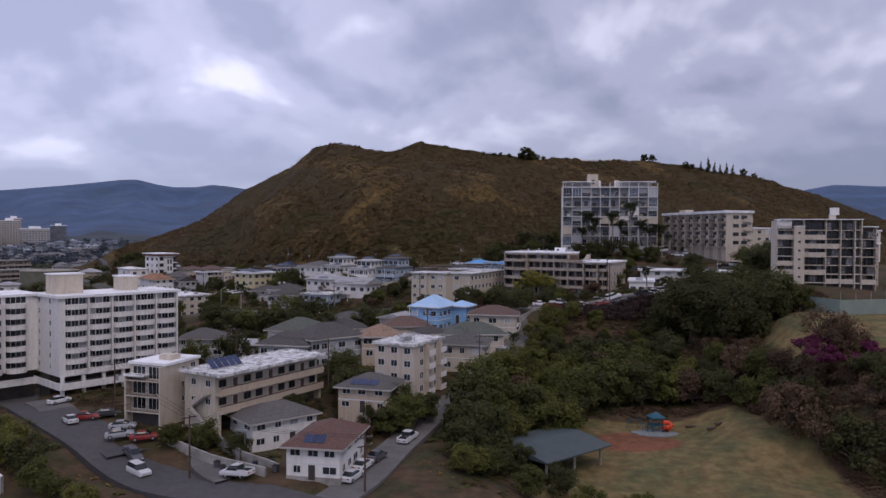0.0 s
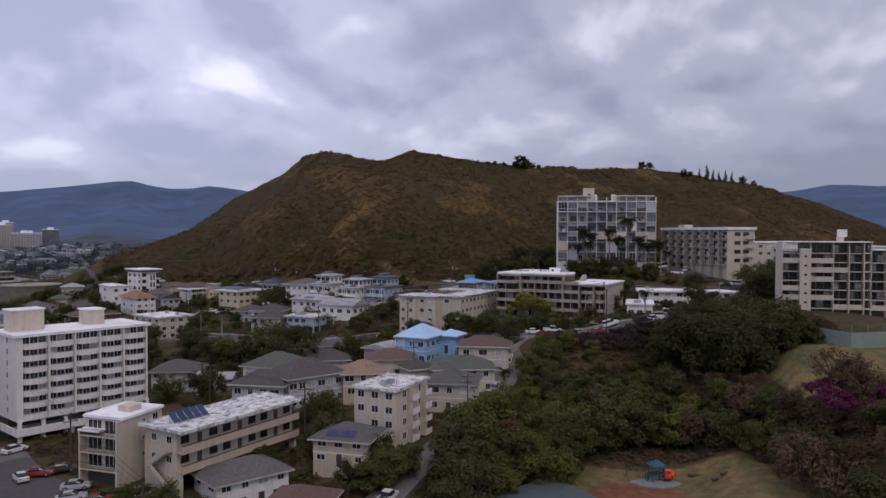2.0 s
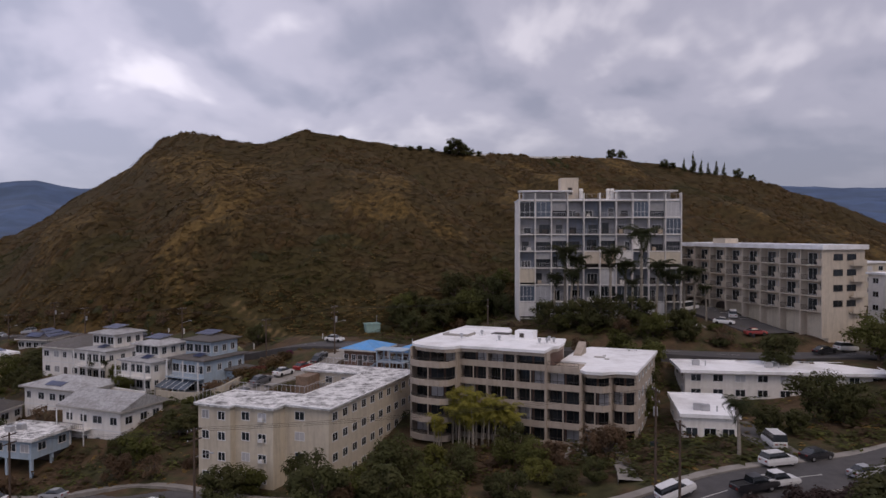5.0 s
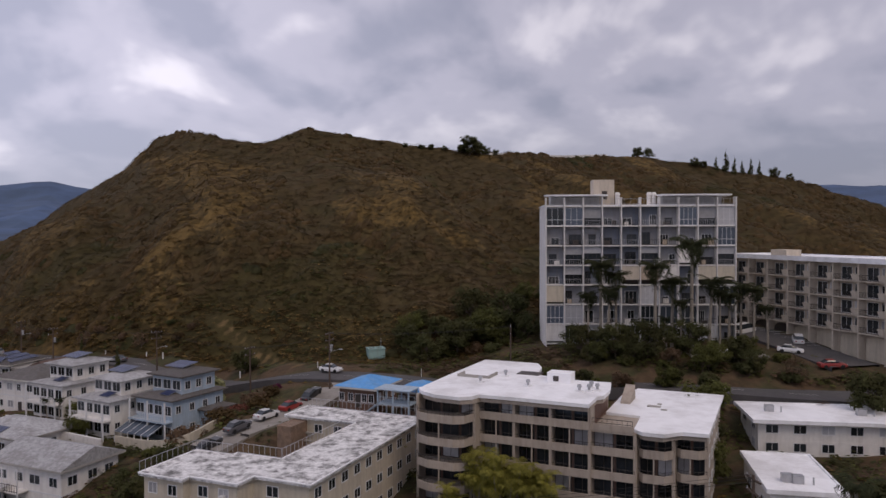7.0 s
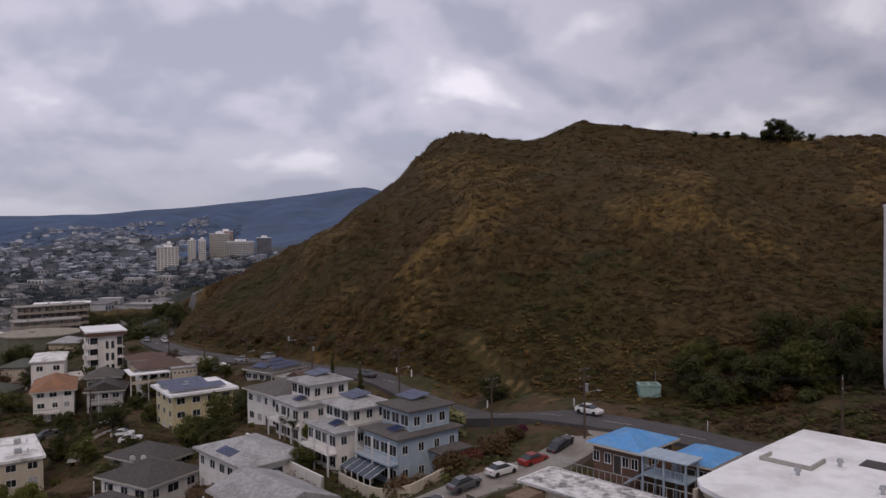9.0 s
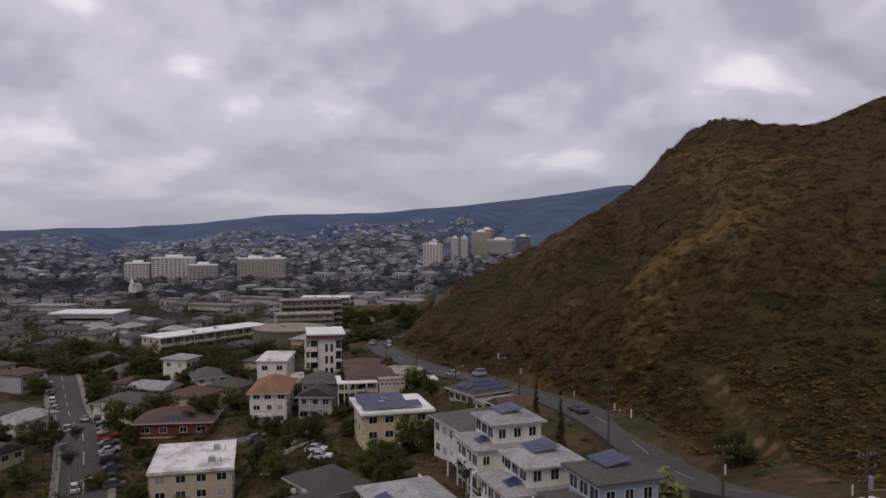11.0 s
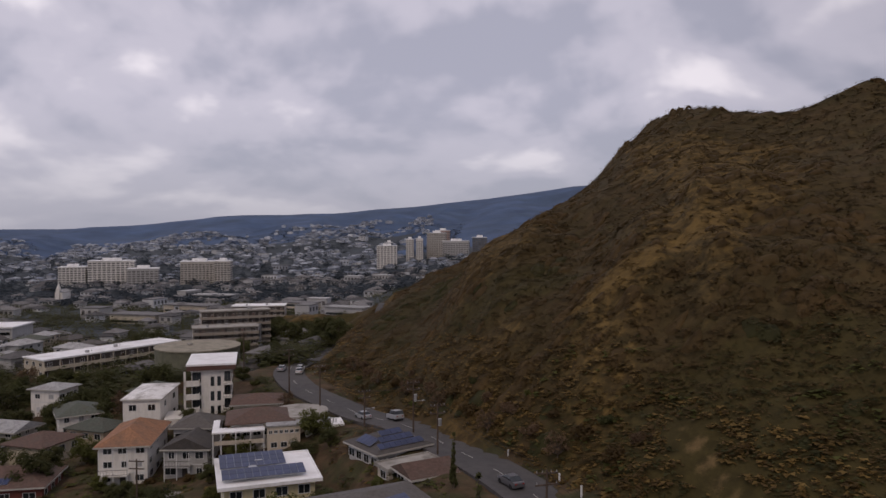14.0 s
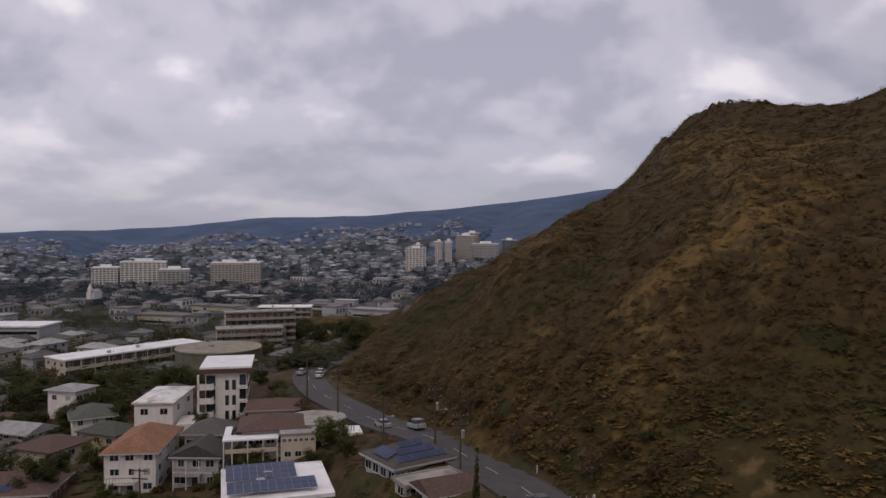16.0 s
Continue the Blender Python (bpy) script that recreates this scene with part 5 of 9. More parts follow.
def grid_tower():
    """White high-rise of glass bays in a thin white grid."""
    fl, fr, d = (46, 282.2), (81.3, 277.8), 13.0
    w, a = place(fl, fr)
    claim(fl, fr, d)
    t = thing("apartment_tower", "white high-rise with a thin grid of glazed balconies", "building", fl[0], fl[1], 31.5, a)
    h, st, rows, cols = 26.5, 3.72, 7, 10
    bw = w / cols
    # core coloured dark for the shade behind the balconies
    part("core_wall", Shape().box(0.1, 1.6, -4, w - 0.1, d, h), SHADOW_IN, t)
    part("end_wall", Shape().box(-0.08, 1.2, -4, 0.1, d, h), WHITE, t)
    part("end_wall", Shape().box(w - 0.1, 1.2, -4, w + 0.08, d, h), WHITE, t)
    for k in range(cols + 1):
        part("post", shared(("grid_post", 1), lambda: Shape().box(-0.085, -0.14, -3.0, 0.085, 1.6, h + 1.6), WHITE), None, t, at=pose(min(max(k * bw, 0.1), w - 0.1), 0, 0))
    rnd = random.Random(5)
    for s in range(rows + 1):
        part("floor_edge", Shape().box(0, 0.02, h - s * st - 0.19, w, 1.6, h - s * st), WHITE, t)
    blanks = {(3, 4): BEIGE, (3, 6): WHITE, (3, 5): TAN, (4, 0): CREAM, (6, 0): WHITE, (2, 7): WHITE, (3, 8): CREAM, (3, 9): CREAM, (6, 8): WHITE}
    for s in range(rows):
        for k in range(cols):
            z, x = h - (s + 1) * st, k * bw
            if z < -1:
                continue
            fill = blanks.get((s, k))
            if fill:
                part("infill_panel", Shape().box(x + 0.12, 0.12, z + (0.4 if s != 3 else 0.9), x + bw - 0.12, 0.2, z + st - 0.25), fill, t)
                continue
            style = rnd.random()
            if style < 0.62:
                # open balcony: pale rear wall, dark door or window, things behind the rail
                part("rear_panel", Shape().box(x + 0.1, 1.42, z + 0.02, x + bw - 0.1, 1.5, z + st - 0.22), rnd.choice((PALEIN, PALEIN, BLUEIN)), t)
                gw = rnd.uniform(0.35, 0.8) * (bw - 0.5)
                gx = rnd.uniform(x + 0.25 + gw / 2, x + bw - 0.25 - gw / 2)
                window(t, pose(gx, 1.38, z + 0.05), round(gw, 1), rnd.choice((1.4, 2.0, 2.4)), GLASS, FRAMEW if rnd.random() < 0.5 else FRAMED, rnd.choice((1, 2)))
                railing(t, x + 0.1, x + bw - 0.1, 0.08, z, 1.05, 0.4, METAL if rnd.random() < 0.6 else RAIL)
                if rnd.random() < 0.7:
                    cx = rnd.uniform(x + 0.4, x + bw - 1.4)
                    part("balcony_chest", Shape().box(cx, 0.5, z, cx + rnd.uniform(0.5, 1.1), 1.0, z + rnd.uniform(0.6, 1.1)), rnd.choice((FRAMED, WHITE, TAN, FRAMED)), t)
            elif style < 0.86:
                glaze = window(t, pose(x + bw / 2, 0.25, z + 0.03), bw - 0.28, st - 0.34, rnd.choice((GLASSB, GLASSB, GLASS, CURTAIN)), FRAMEW, rnd.choice((2, 3)))
                part("transom", Shape().box(-bw / 2 + 0.2, -0.05, 1.05, bw / 2 - 0.2, 0.02, 1.13), FRAMEW, glaze)
            else:
                window(t, pose(x + bw / 2, 0.9, z + 0.03), bw - 0.28, st - 0.34, GLASS, FRAMED, 3)
                part("blind", Shape().box(x + 0.14, 0.5, z + st * rnd.uniform(0.35, 0.6), x + bw - 0.14, 0.56, z + st - 0.2), CURTAIN, t)
                railing(t, x + 0.1, x + bw - 0.1, 0.08, z, 1.05, 0.4, METAL)
    # roof deck pavilions with swept edges
    for x0, x1 in ((0.2, 11.5), (21.5, 34.6)):
        ring = [(x0, -0.3), (x1, -0.3), (x1 + 0.6, 2), (x1 - 1.0, 7), (x0 + 2.0, 7), (x0 - 0.4, 2)]
        p = part("pavilion_roof", Shape().prism(ring, h + 1.9, h + 2.15), ROOFW, t)
        part("pavilion_wall", Shape().box(x0 + 1, 2.5, h, x1 - 1, 6.5, h + 1.9), GREYW, p)
    part("roof", Shape().box(-0.2, 1.0, h, w + 0.2, d + 0.2, h + 0.25), ROOFW, t)
    railing(t, 0, w, 0.02, h + 0.25, 1.1, 1.2, METAL)
    p = part("lift_tower", Shape().box(9.6, 4, h + 0.25, 13.6, 8, h + 5.2), BEIGE, t)
    part("tower_hatch", Shape().box(11.2, 3.94, h + 1.4, 12.2, 4.0, h + 3.0), FRAMED, p)
    for x in (20.0, 20.9, 14.0):
        part("roof_fan", Shape().tube((x, 3, h + 0.25), (x, 3, h + 2.2), 0.42, 0.42).tube((x, 3, h + 2.2), (x, 3, h + 2.7), 0.6, 0.3), WHITE, t)
    part("base_wall", Shape().box(3.5, 0.6, -4, 9.0, 1.7, 0.6).box(22, 0.6, -4, w, 1.7, 0.2), BEIGE, t)
    part("arcade", Shape().box(14, -3.5, -3.5, 24, 0.5, -0.8), BEIGE, t)


grid_tower()


def balcony_block():
    """Cream five-storey block with repeated balconies over an arched base."""
    fl, fr, d = (88.6, 295), (97.6, 252.4), 10.0
    w, a = place(fl, fr)
    claim(fl, fr, d)
    t = thing("apartment_building", "long cream balcony apartments over an arched retaining base", "building", fl[0], fl[1], 31.0, a)
    h, base, n = 16.6, 4.9, 4
    st = (h - base) / n
    part("wall", Shape().box(0, 1.5, -3, w, d, h), BEIGE, t)
    bays = 8
    bw = w / bays
    for k in range(bays + 1):
        x = min(max(k * bw, 0.15), w - 0.15)
        part("fin", shared(("fin", 1), lambda: Shape().box(-0.15, -0.1, 0, 0.15, 1.5, h), BEIGE), None, t, at=pose(x, 0, 0))
    for s in range(n):
        for k in range(bays):
            x0, z = k * bw, base + s * st
            b = part("balcony", Shape().box(x0 + 0.15, 0, z - 0.2, x0 + bw - 0.15, 1.5, z), BEIGE, t)
            railing(b, x0 + 0.15, x0 + bw * 0.78, 0.02, z, 1.0, 0.3)
            part("planter", Shape().add([(x0 + bw * 0.8, -0.12, z), (x0 + bw - 0.2, -0.12, z), (x0 + bw - 0.2, 0.5, z), (x0 + bw * 0.8, 0.5, z), (x0 + bw * 0.74, -0.3, z + 1.1), (x0 + bw - 0.15, -0.3, z + 1.1), (x0 + bw - 0.15, 0.6, z + 1.1), (x0 + bw * 0.74, 0.6, z + 1.1)], [(3, 2, 1, 0), (4, 5, 6, 7), (0, 1, 5, 4), (1, 2, 6, 5), (2, 3, 7, 6), (3, 0, 4, 7)]), BEIGE, b)
            window(t, pose(x0 + bw * 0.3, 1.46, z + 0.05), bw * 0.42, 2.2, GLASS, FRAMEW, 1)
            window(t, pose(x0 + bw * 0.78, 1.46, z + 0.05), bw * 0.32, 2.2, CURTAIN if (s + k) % 3 == 0 else GLASS, FRAMEW, 1)
        for k in range(2):
            window(t, side(w, d, "right") @ pose(3.6 + 3.2 * k, 0, base + s * st + 0.9), 2.2, 1.2, GLASS, FRAMED)
    # arched panels on the base, the first three painted dark like shaded recesses
    for k in range(bays):
        cx, r, top = (k + 0.5) * bw, bw * 0.42, 3.4
        ring = [(cx - r, -3), (cx + r, -3)] + [(cx + r * math.cos(q * math.pi / 8), top + 1.0 * math.sin(q * math.pi / 8)) for q in range(9)]
        s = Shape()
        n_ = len(ring)
        s.add([(x, 1.35, z) for x, z in ring] + [(x, 1.52, z) for x, z in ring], [tuple(range(n_))] + [(i, n_ + i, n_ + (i + 1) % n_, (i + 1) % n_) for i in range(n_)])
        part("arch_panel", s, SHADOW_IN if k < 3 else CREAM, t)
        rim = Shape()
        for q in range(2, n_ - 1):
            (xa, za), (xb, zb) = ring[q], ring[q + 1]
            rim.tube((xa, 1.34, za), (xb, 1.34, zb), 0.1, 0.1, 5)
        part("arch_rim", rim, BEIGE, t)
    for s in range(5):
        part("end_balcony", Shape().box(w - 0.2, 6.4, 1.5 + s * 3, w + 0.9, 9.6, 1.7 + s * 3).box(w + 0.8, 6.4, 1.7 + s * 3, w + 0.9, 9.6, 2.7 + s * 3), BEIGE, t)
    flat_roof(t, w, d, h, ROOFW, 0.5, 0.7, 0.2)
    part("roof_box", Shape().box(10.6, 1.0, h + 0.7, 14.8, 4.5, h + 1.9), BEIGE, t)


balcony_block()


# dim grey that paints shade into balcony recesses and the hut's rim
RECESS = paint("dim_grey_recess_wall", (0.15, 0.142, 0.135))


def bluff_tower():
    """Cream seven-storey block on the bluff: stacked balconies, a stair tower and open galleries."""
    fl, fr, d = (89.2, 195.5), (112.6, 190.0), 8.0
    w, a = place(fl, fr)
    claim(fl, fr, d)
    t = thing("apartment_tower", "cream mid-rise with stacked balconies and a stair tower on the bluff", "building", fl[0], fl[1], 27.6, a)
    n, st = 7, 2.32
    h = n * st + 0.3
    # core walls take the shade-painted grey behind the balconies
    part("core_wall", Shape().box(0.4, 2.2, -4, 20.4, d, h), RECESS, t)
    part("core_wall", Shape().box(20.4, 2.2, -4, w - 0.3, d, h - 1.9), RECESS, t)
    part("side_wall", Shape().box(0, 1.8, -4, 0.4, d, h - 0.2), BEIGE, t)
    tower = part("stair_tower", Shape().box(4.0, -0.7, -4, 6.6, 2.4, h - 1.8), BEIGE, t)
    part("tower_cap", Shape().box(3.9, -0.8, h - 1.8, 6.7, 2.5, h - 1.6), ROOFW, tower)
    bays = ((0.0, 4.0, 0.0), (6.6, 12.0, 0.3), (12.0, 15.6, 0.8), (15.6, 19.0, 0.8), (20.6, w, 0.2))
    solid = {(5, 0), (5, 1), (4, 1), (4, 2), (1, 1), (2, 0), (1, 0), (0, 3), (0, 2), (0, 4), (3, 1)}
    for s in range(n):
        z = s * st
        part("slot_window", shared(("tower_slot", 1), lambda: Shape().box(-0.3, -0.03, 0, 0.3, 0.05, 0.5), GLASS), None, tower, at=pose(5.3, -0.7, z + 1.2))
        for k, (x0, x1, f) in enumerate(bays):
            if k == 4 and s == n - 1:
                continue
            b = part("balcony", Shape().box(x0, f, z - 0.2, x1, 2.2, z), BEIGE, t)
            if (s, k) in solid:
                part("balcony_front", Shape().box(x0 - 0.1, f - 0.1, z - 0.3, x1, f + 0.1, z + 1.0), BEIGE, b)
            else:
                railing(b, x0, x1, f + 0.02, z, 0.95, 0.35)
            cols = max(2, int((x1 - x0) / 1.7))
            for j in range(cols):
                gw = (x1 - x0) / cols - 0.25
                window(t, pose(x0 + (x1 - x0) * (j + 0.5) / cols, 2.16, z + 0.05), gw, 1.95, CURTAIN if (s * 5 + j * 3 + k) % 4 == 0 else GLASS, FRAMED, 1)
        # rungs of the open stair
        part("landing", Shape().box(19.0, 0.4, z - 0.12, 20.6, 2.2, z + 0.06), WHITE, t)
    for x, top in ((0.1, h - 2), (6.7, h), (12.0, h), (15.6, h), (19.0, h), (20.6, h), (w - 0.1, h - 1.9)):
        part("post", Shape().box(x - 0.11, 0.3, -4, x + 0.11, 2.2, top), BEIGE, t)
    part("roof", Shape().box(0.8, -0.2, h, 20.8, d + 0.3, h + 0.25), ROOFW, t)
    part("roof", Shape().box(20.8, -0.1, h - 1.9, w + 0.3, d + 0.2, h - 1.65), ROOFW, t)
    part("corner_room", Shape().box(0.2, 0.3, h - 2.3, 3.6, 2.2, h - 0.1), WHITE, t)
    tank = part("roof_tank", Shape().box(14.0, 3.4, h + 1.4, 15.9, 5.4, h + 3.3, c=0.12), WHITE, t)
    part("tank_stand", Shape().box(13.8, 3.6, h + 0.25, 15.2, 5.2, h + 1.4), BEIGE, tank)


bluff_tower()
SPLIT = False
apartment((113.4, 204), (122, 205), 10, 26.4, 38, TAN, "cream mid-rise with railings behind the bluff tower", 6, front=5, sides=3)
apartment((64, 236.5), (94, 229.5), 9, 23.6, 28.6, WHITE, "long low white building with a white flat roof", 2, front=9, sides=2, name="long_building", over=0.8)
apartment((55.4, 217.6), (62.2, 215.7), 13.0, 22.4, 26.3, WHITE, "small white flat-roofed annex", 1, front=3, sides=2, name="annex")
apartment((124, 262), (160, 268), 12, 33, 42, WHITE, "white flat-roofed apartments behind the cream block", 3, front=10, sides=3)
apartment((118, 300), (150, 306), 12, 34, 43, CREAM, "cream apartments at the hill foot", 3, front=9, sides=3)
house((8.6, 258.4), (14.0, 255.6), 7.5, 26.4, 29.6, 1.2, TIMBER, TARP, "low house with a bright blue coated roof", storeys=1, nwin=5)
house((17.6, 255.2), (21.4, 253.2), 6, 26.4, 29.4, 1.0, TIMBER, TARP, "blue-roofed annex with a timber deck", storeys=1, nwin=3, porch=False)


def timber_deck():
    t = thing("timber_deck", "weathered blue-grey timber deck with railings beside the blue-roofed house", "deck", 14.4, 252.6, 26.2, -27)
    part("platform", Shape().box(0, 0, 1.7, 5.2, 3.0, 1.9), BLUEGREY, t)
    for x in (0.0, 2.5, 5.0):
        for y in (0.0, 2.8):
            part("post", shared(("deck_post", 1), lambda: Shape().box(0, 0, -3, 0.2, 0.2, 3.9), BLUEGREY), None, t, at=pose(x, y, 0))
    part("lattice_roof", Shape().box(-0.3, -0.3, 3.9, 5.5, 3.3, 4.05), BLUEGREY, t)
    railing(t, 0, 5.2, 0.02, 1.9, 1.0, 0.3, BLUEGREY)
    s = Shape()
    for k in range(9):
        s.box(-0.3 - 0.3 * k, 0.8, 1.6 - 0.22 * k, 0.0 - 0.3 * k, 2.0, 1.75 - 0.22 * k)
    part("stairs", s, BLUEGREY, t)


timber_deck()


# ---- three stepped houses and their neighbours ----
SPLIT = True


def stepped_house(fl, fr, d, z0, wall, roof, label, top=10.0, trim=None, glass_room=False):
    """A tall stepped house: wide lower storeys, a glazed upper storey set back, low hipped roofs and solar panels."""
    w, a = place(fl, fr)
    claim(fl, fr, d)
    t = thing("house", label, "house", fl[0], fl[1], z0, a)
    h1 = top * 0.62
    part("wall", Shape().box(0, 0, -3, w, d, h1), wall, t)
    part("upper_wall", Shape().box(0.8, 2.6, h1, w - 0.8, d - 1.0, top - 0.8), wall, t)
    part("roof", Shape().hip(0, 0, w, d, h1, 0.8, 0.6), roof, t)
    part("upper_roof", Shape().hip(0.8, 2.6, w - 0.8, d - 1.0, top - 0.8, 1.0, 0.7), roof, t)
    part("side_wing", Shape().box(w, d - 5, -3, w + 2.2, d, h1 * 0.62), wall, t)
    part("wing_roof", Shape().hip(w, d - 5, w + 2.2, d, h1 * 0.62, 0.5, 0.5), roof, t)
    b = part("balcony", Shape().box(-0.2, -1.5, h1 * 0.5 - 0.2, w + 0.2, 0, h1 * 0.5), wall, t)
    railing(b, -0.2, w + 0.2, -1.45, h1 * 0.5, 1.0, 0.4, FRAMEW)
    for x in (0.0, w / 2, w - 0.2):
        part("post", shared(("porch_post", round(h1, 2)), lambda: Shape().box(0, -1.45, -3, 0.2, -1.25, h1 - 0.2), FRAMEW), None, t, at=pose(x, 0, 0))
    n = max(3, int(w / 1.6))
    for k in range(n):
        x = w * (k + 0.5) / n
        window(t, pose(x, -0.01, 0.7), w / n - 0.35, 1.5, GLASS, FRAMEW)
        window(t, pose(x, -0.01, h1 * 0.5 + 0.7), w / n - 0.3, 1.5, GLASS, FRAMEW)
        if k < n - 1:
            window(t, pose(0.8 + (w - 1.6) * (k + 0.5) / (n - 1), 2.59, h1 + 0.9), (w - 1.6) / (n - 1) - 0.35, 1.5, GLASS, FRAMEW)
    for k in range(4):
        y = 1.2 + (d - 2.4) * k / 3
        window(t, side(w, d, "right") @ pose(y, 0, 1.0), 1.0, 1.2)
        window(t, side(w, d, "right") @ pose(y, 0, h1 * 0.5 + 0.9), 1.0, 1.2)
    for k in range(3):
        window(t, pose(w - 0.79, 3.8 + 2.2 * k, h1 + 0.9, 0, 0, 90), 1.1, 1.3, GLASS, FRAMEW)
    solar(t, pose(1.4, d * 0.42, top + 0.0, 8, 0, 0), 4, 2)
    solar(t, pose(w - 3.6, 0.8, h1 + 0.35, 14, 0, 0), 2, 1)
    if glass_room:
        part("glass_room", Shape().add([(-0.6, -3.6, 1.6), (w - 1, -3.6, 1.6), (w - 1, 0, 3.0), (-0.6, 0, 3.0), (-0.6, -3.6, 1.45), (w - 1, -3.6, 1.45), (w - 1, 0, 2.85), (-0.6, 0, 2.85)], [(0, 1, 2, 3), (7, 6, 5, 4), (0, 4, 5, 1), (1, 5, 6, 2), (3, 7, 4, 0)]), GLASSB, t)
        for k in range(6):
            x = -0.6 + (w - 0.5) * k / 5
            part("rafter", shared(("rafter", 1), lambda: Shape().add([(0, -3.7, 1.62), (0.1, -3.7, 1.62), (0.1, 0, 3.05), (0, 0, 3.05), (0, -3.7, -2), (0.1, -3.7, -2), (0.1, -3.55, -2), (0, -3.55, -2), (0, -3.55, 1.6), (0.1, -3.55, 1.6)], [(0, 1, 2, 3), (0, 4, 5, 1), (8, 9, 6, 7), (0, 8, 7, 4), (1, 5, 6, 9)]), FRAMEW), None, t, at=pose(x, 0, 0))
    return t


stepped_house((-45, 276), (-38.3, 271.7), 10.5, 21.6, WHITE, SH_LIGHT, "white three-storey stepped house with grey roofs and solar panels", 9.8)
stepped_house((-33.5, 265.8), (-26.8, 261.5), 10.5, 21.4, WHITE, SH_LIGHT, "white stepped house with arched window and grey roof", 9.2)
stepped_house((-23.5, 263.4), (-16.8, 259.1), 10.5, 21.2, BLUEGREY, SH_GREY, "blue-grey stepped house with a glazed lean-to", 10.4, glass_room=True)
house((-55.5, 284), (-46, 279), 12, 21, 27.2, 1.8, WHITE, SH_GREY, "white house with a long grey roof above the road", storeys=2, nwin=4)


def yard_wall(points, z_over, label, material, thick=0.25):
    line = polyline(points, 2.0)
    ribbon("yard_wall", line, thick, material, label, z_over, z_over + 1.2)


yard_wall([(-25, 258.6), (-14, 251.5), (-9, 258)], 1.5, "pale rendered garden wall", CREAM)
house((-48.5, 260.5), (-36.5, 254.2), 9, 17.2, 23.6, 1.5, WHITE, SH_LIGHT, "white two-storey house with pale grey roof and solar panels", sol=(4, 1), nwin=5)
house((-36.5, 247), (-25.5, 241.2), 9, 16.2, 23.0, 1.9, WHITE, SH_LIGHT, "white two-storey house with a pale grey curved gable roof", gable=True, nwin=4, porch=True)
SPLIT = False
house((-60.5, 254.3), (-51, 252.5), 9, 14.2, 20.2, 2.0, WHITE, SH_DARK, "white house with a black roof and two satellite dishes", nwin=3, porch=True)
house((-70.5, 267), (-60.5, 265), 8, 14.2, 18.6, 1.9, GREYW, SH_DARK, "grey house with a dark roof", nwin=3)
apartment((-89.5, 317), (-85.5, 322), 4, 18.8, 23.0, WHITE, "low white flat-roofed wing with ribbon windows", 1, front=5, sides=2, name="annex", over=0.3)
apartment((-92.3, 256.9), (-84.6, 267), 16, 6.8, 17.2, CREAM, "cream three-storey flats with a stained white flat roof", 4, front=4, sides=4, roof=ROOFP)


def orange_house():
    house((-116.1, 294.2), (-110.3, 299.7), 15, 13.4, 20.5, 2.2, WHITE, SH_ORANGE, "white three-storey house with an orange tile roof", storeys=3, nwin=3, porch=True)


orange_house()
house((-109.2, 302.3), (-103.2, 306.7), 7.9, 13.8, 19.4, 2.0, GREYW, SH_DARK, "grey gabled house front with an open porch balcony", gable=True, porch=True, nwin=3)
house((-114.2, 307.6), (-108.6, 311.8), 7.4, 14.6, 21.2, 1.9, GREYW, SH_GREY, "grey hipped house block behind the gabled front", nwin=3)


def solar_flats():
    t = apartment((-74.3, 287.6), (-67.4, 297.2), 11.7, 15.6, 23.8, YELLOWW, "pale yellow two-storey flats with solar panels on a white roof", 3, front=4, sides=3, over=0.9)
    solar(t, pose(-0.3, 5.8, 8.72, 6, 0, 0), 9, 3)
    solar(t, pose(-0.2, 0.9, 8.72, 6, 0, 0), 11, 2)


solar_flats()
def panel_house():
    t = house((-63.9, 306.2), (-61.3, 314.6), 8.0, 22.4, 25.4, 2.0, GREYW, SH_DARK, "low grey house with blue solar panels on a dark roof", storeys=1, nwin=5, nside=5)
    a = math.degrees(math.atan2(2.0, 4.7))
    for row, (x, n) in enumerate(((0.5, 8), (1.4, 6), (2.3, 4))):
        y = 0.1 + 1.3 * row
        solar(t, pose(x, y, 3.0 + (y + 0.7) * 2.0 / 4.7 + 0.04, a, 0, 0), n, 1, 0.98, 1.25)
    solar(t, pose(0.0, 6.0, 3.5, a, 0, -90), 4, 1, 0.98, 1.9)


panel_house()
apartment((-58.6, 302.2), (-55.6, 309.6), 3.2, 22.6, 25.2, BEIGE, "open carport with a pale flat roof", 1, front=3, sides=1, name="carport", roof=CONCRETE, units=0)
house((-53.0, 300.4), (-50.4, 305.6), 5.0, 22.8, 25.6, 1.3, WHITE, SH_BROWN, "small white gabled house with a brown roof beside the road", storeys=1, nwin=3, gable=True)
house((-111.5, 319.0), (-105.5, 325.5), 8, 19, 23.6, 1.2, CREAM, SH_BROWN, "low cream house with a shallow brown roof beside the road", storeys=1, nwin=3)


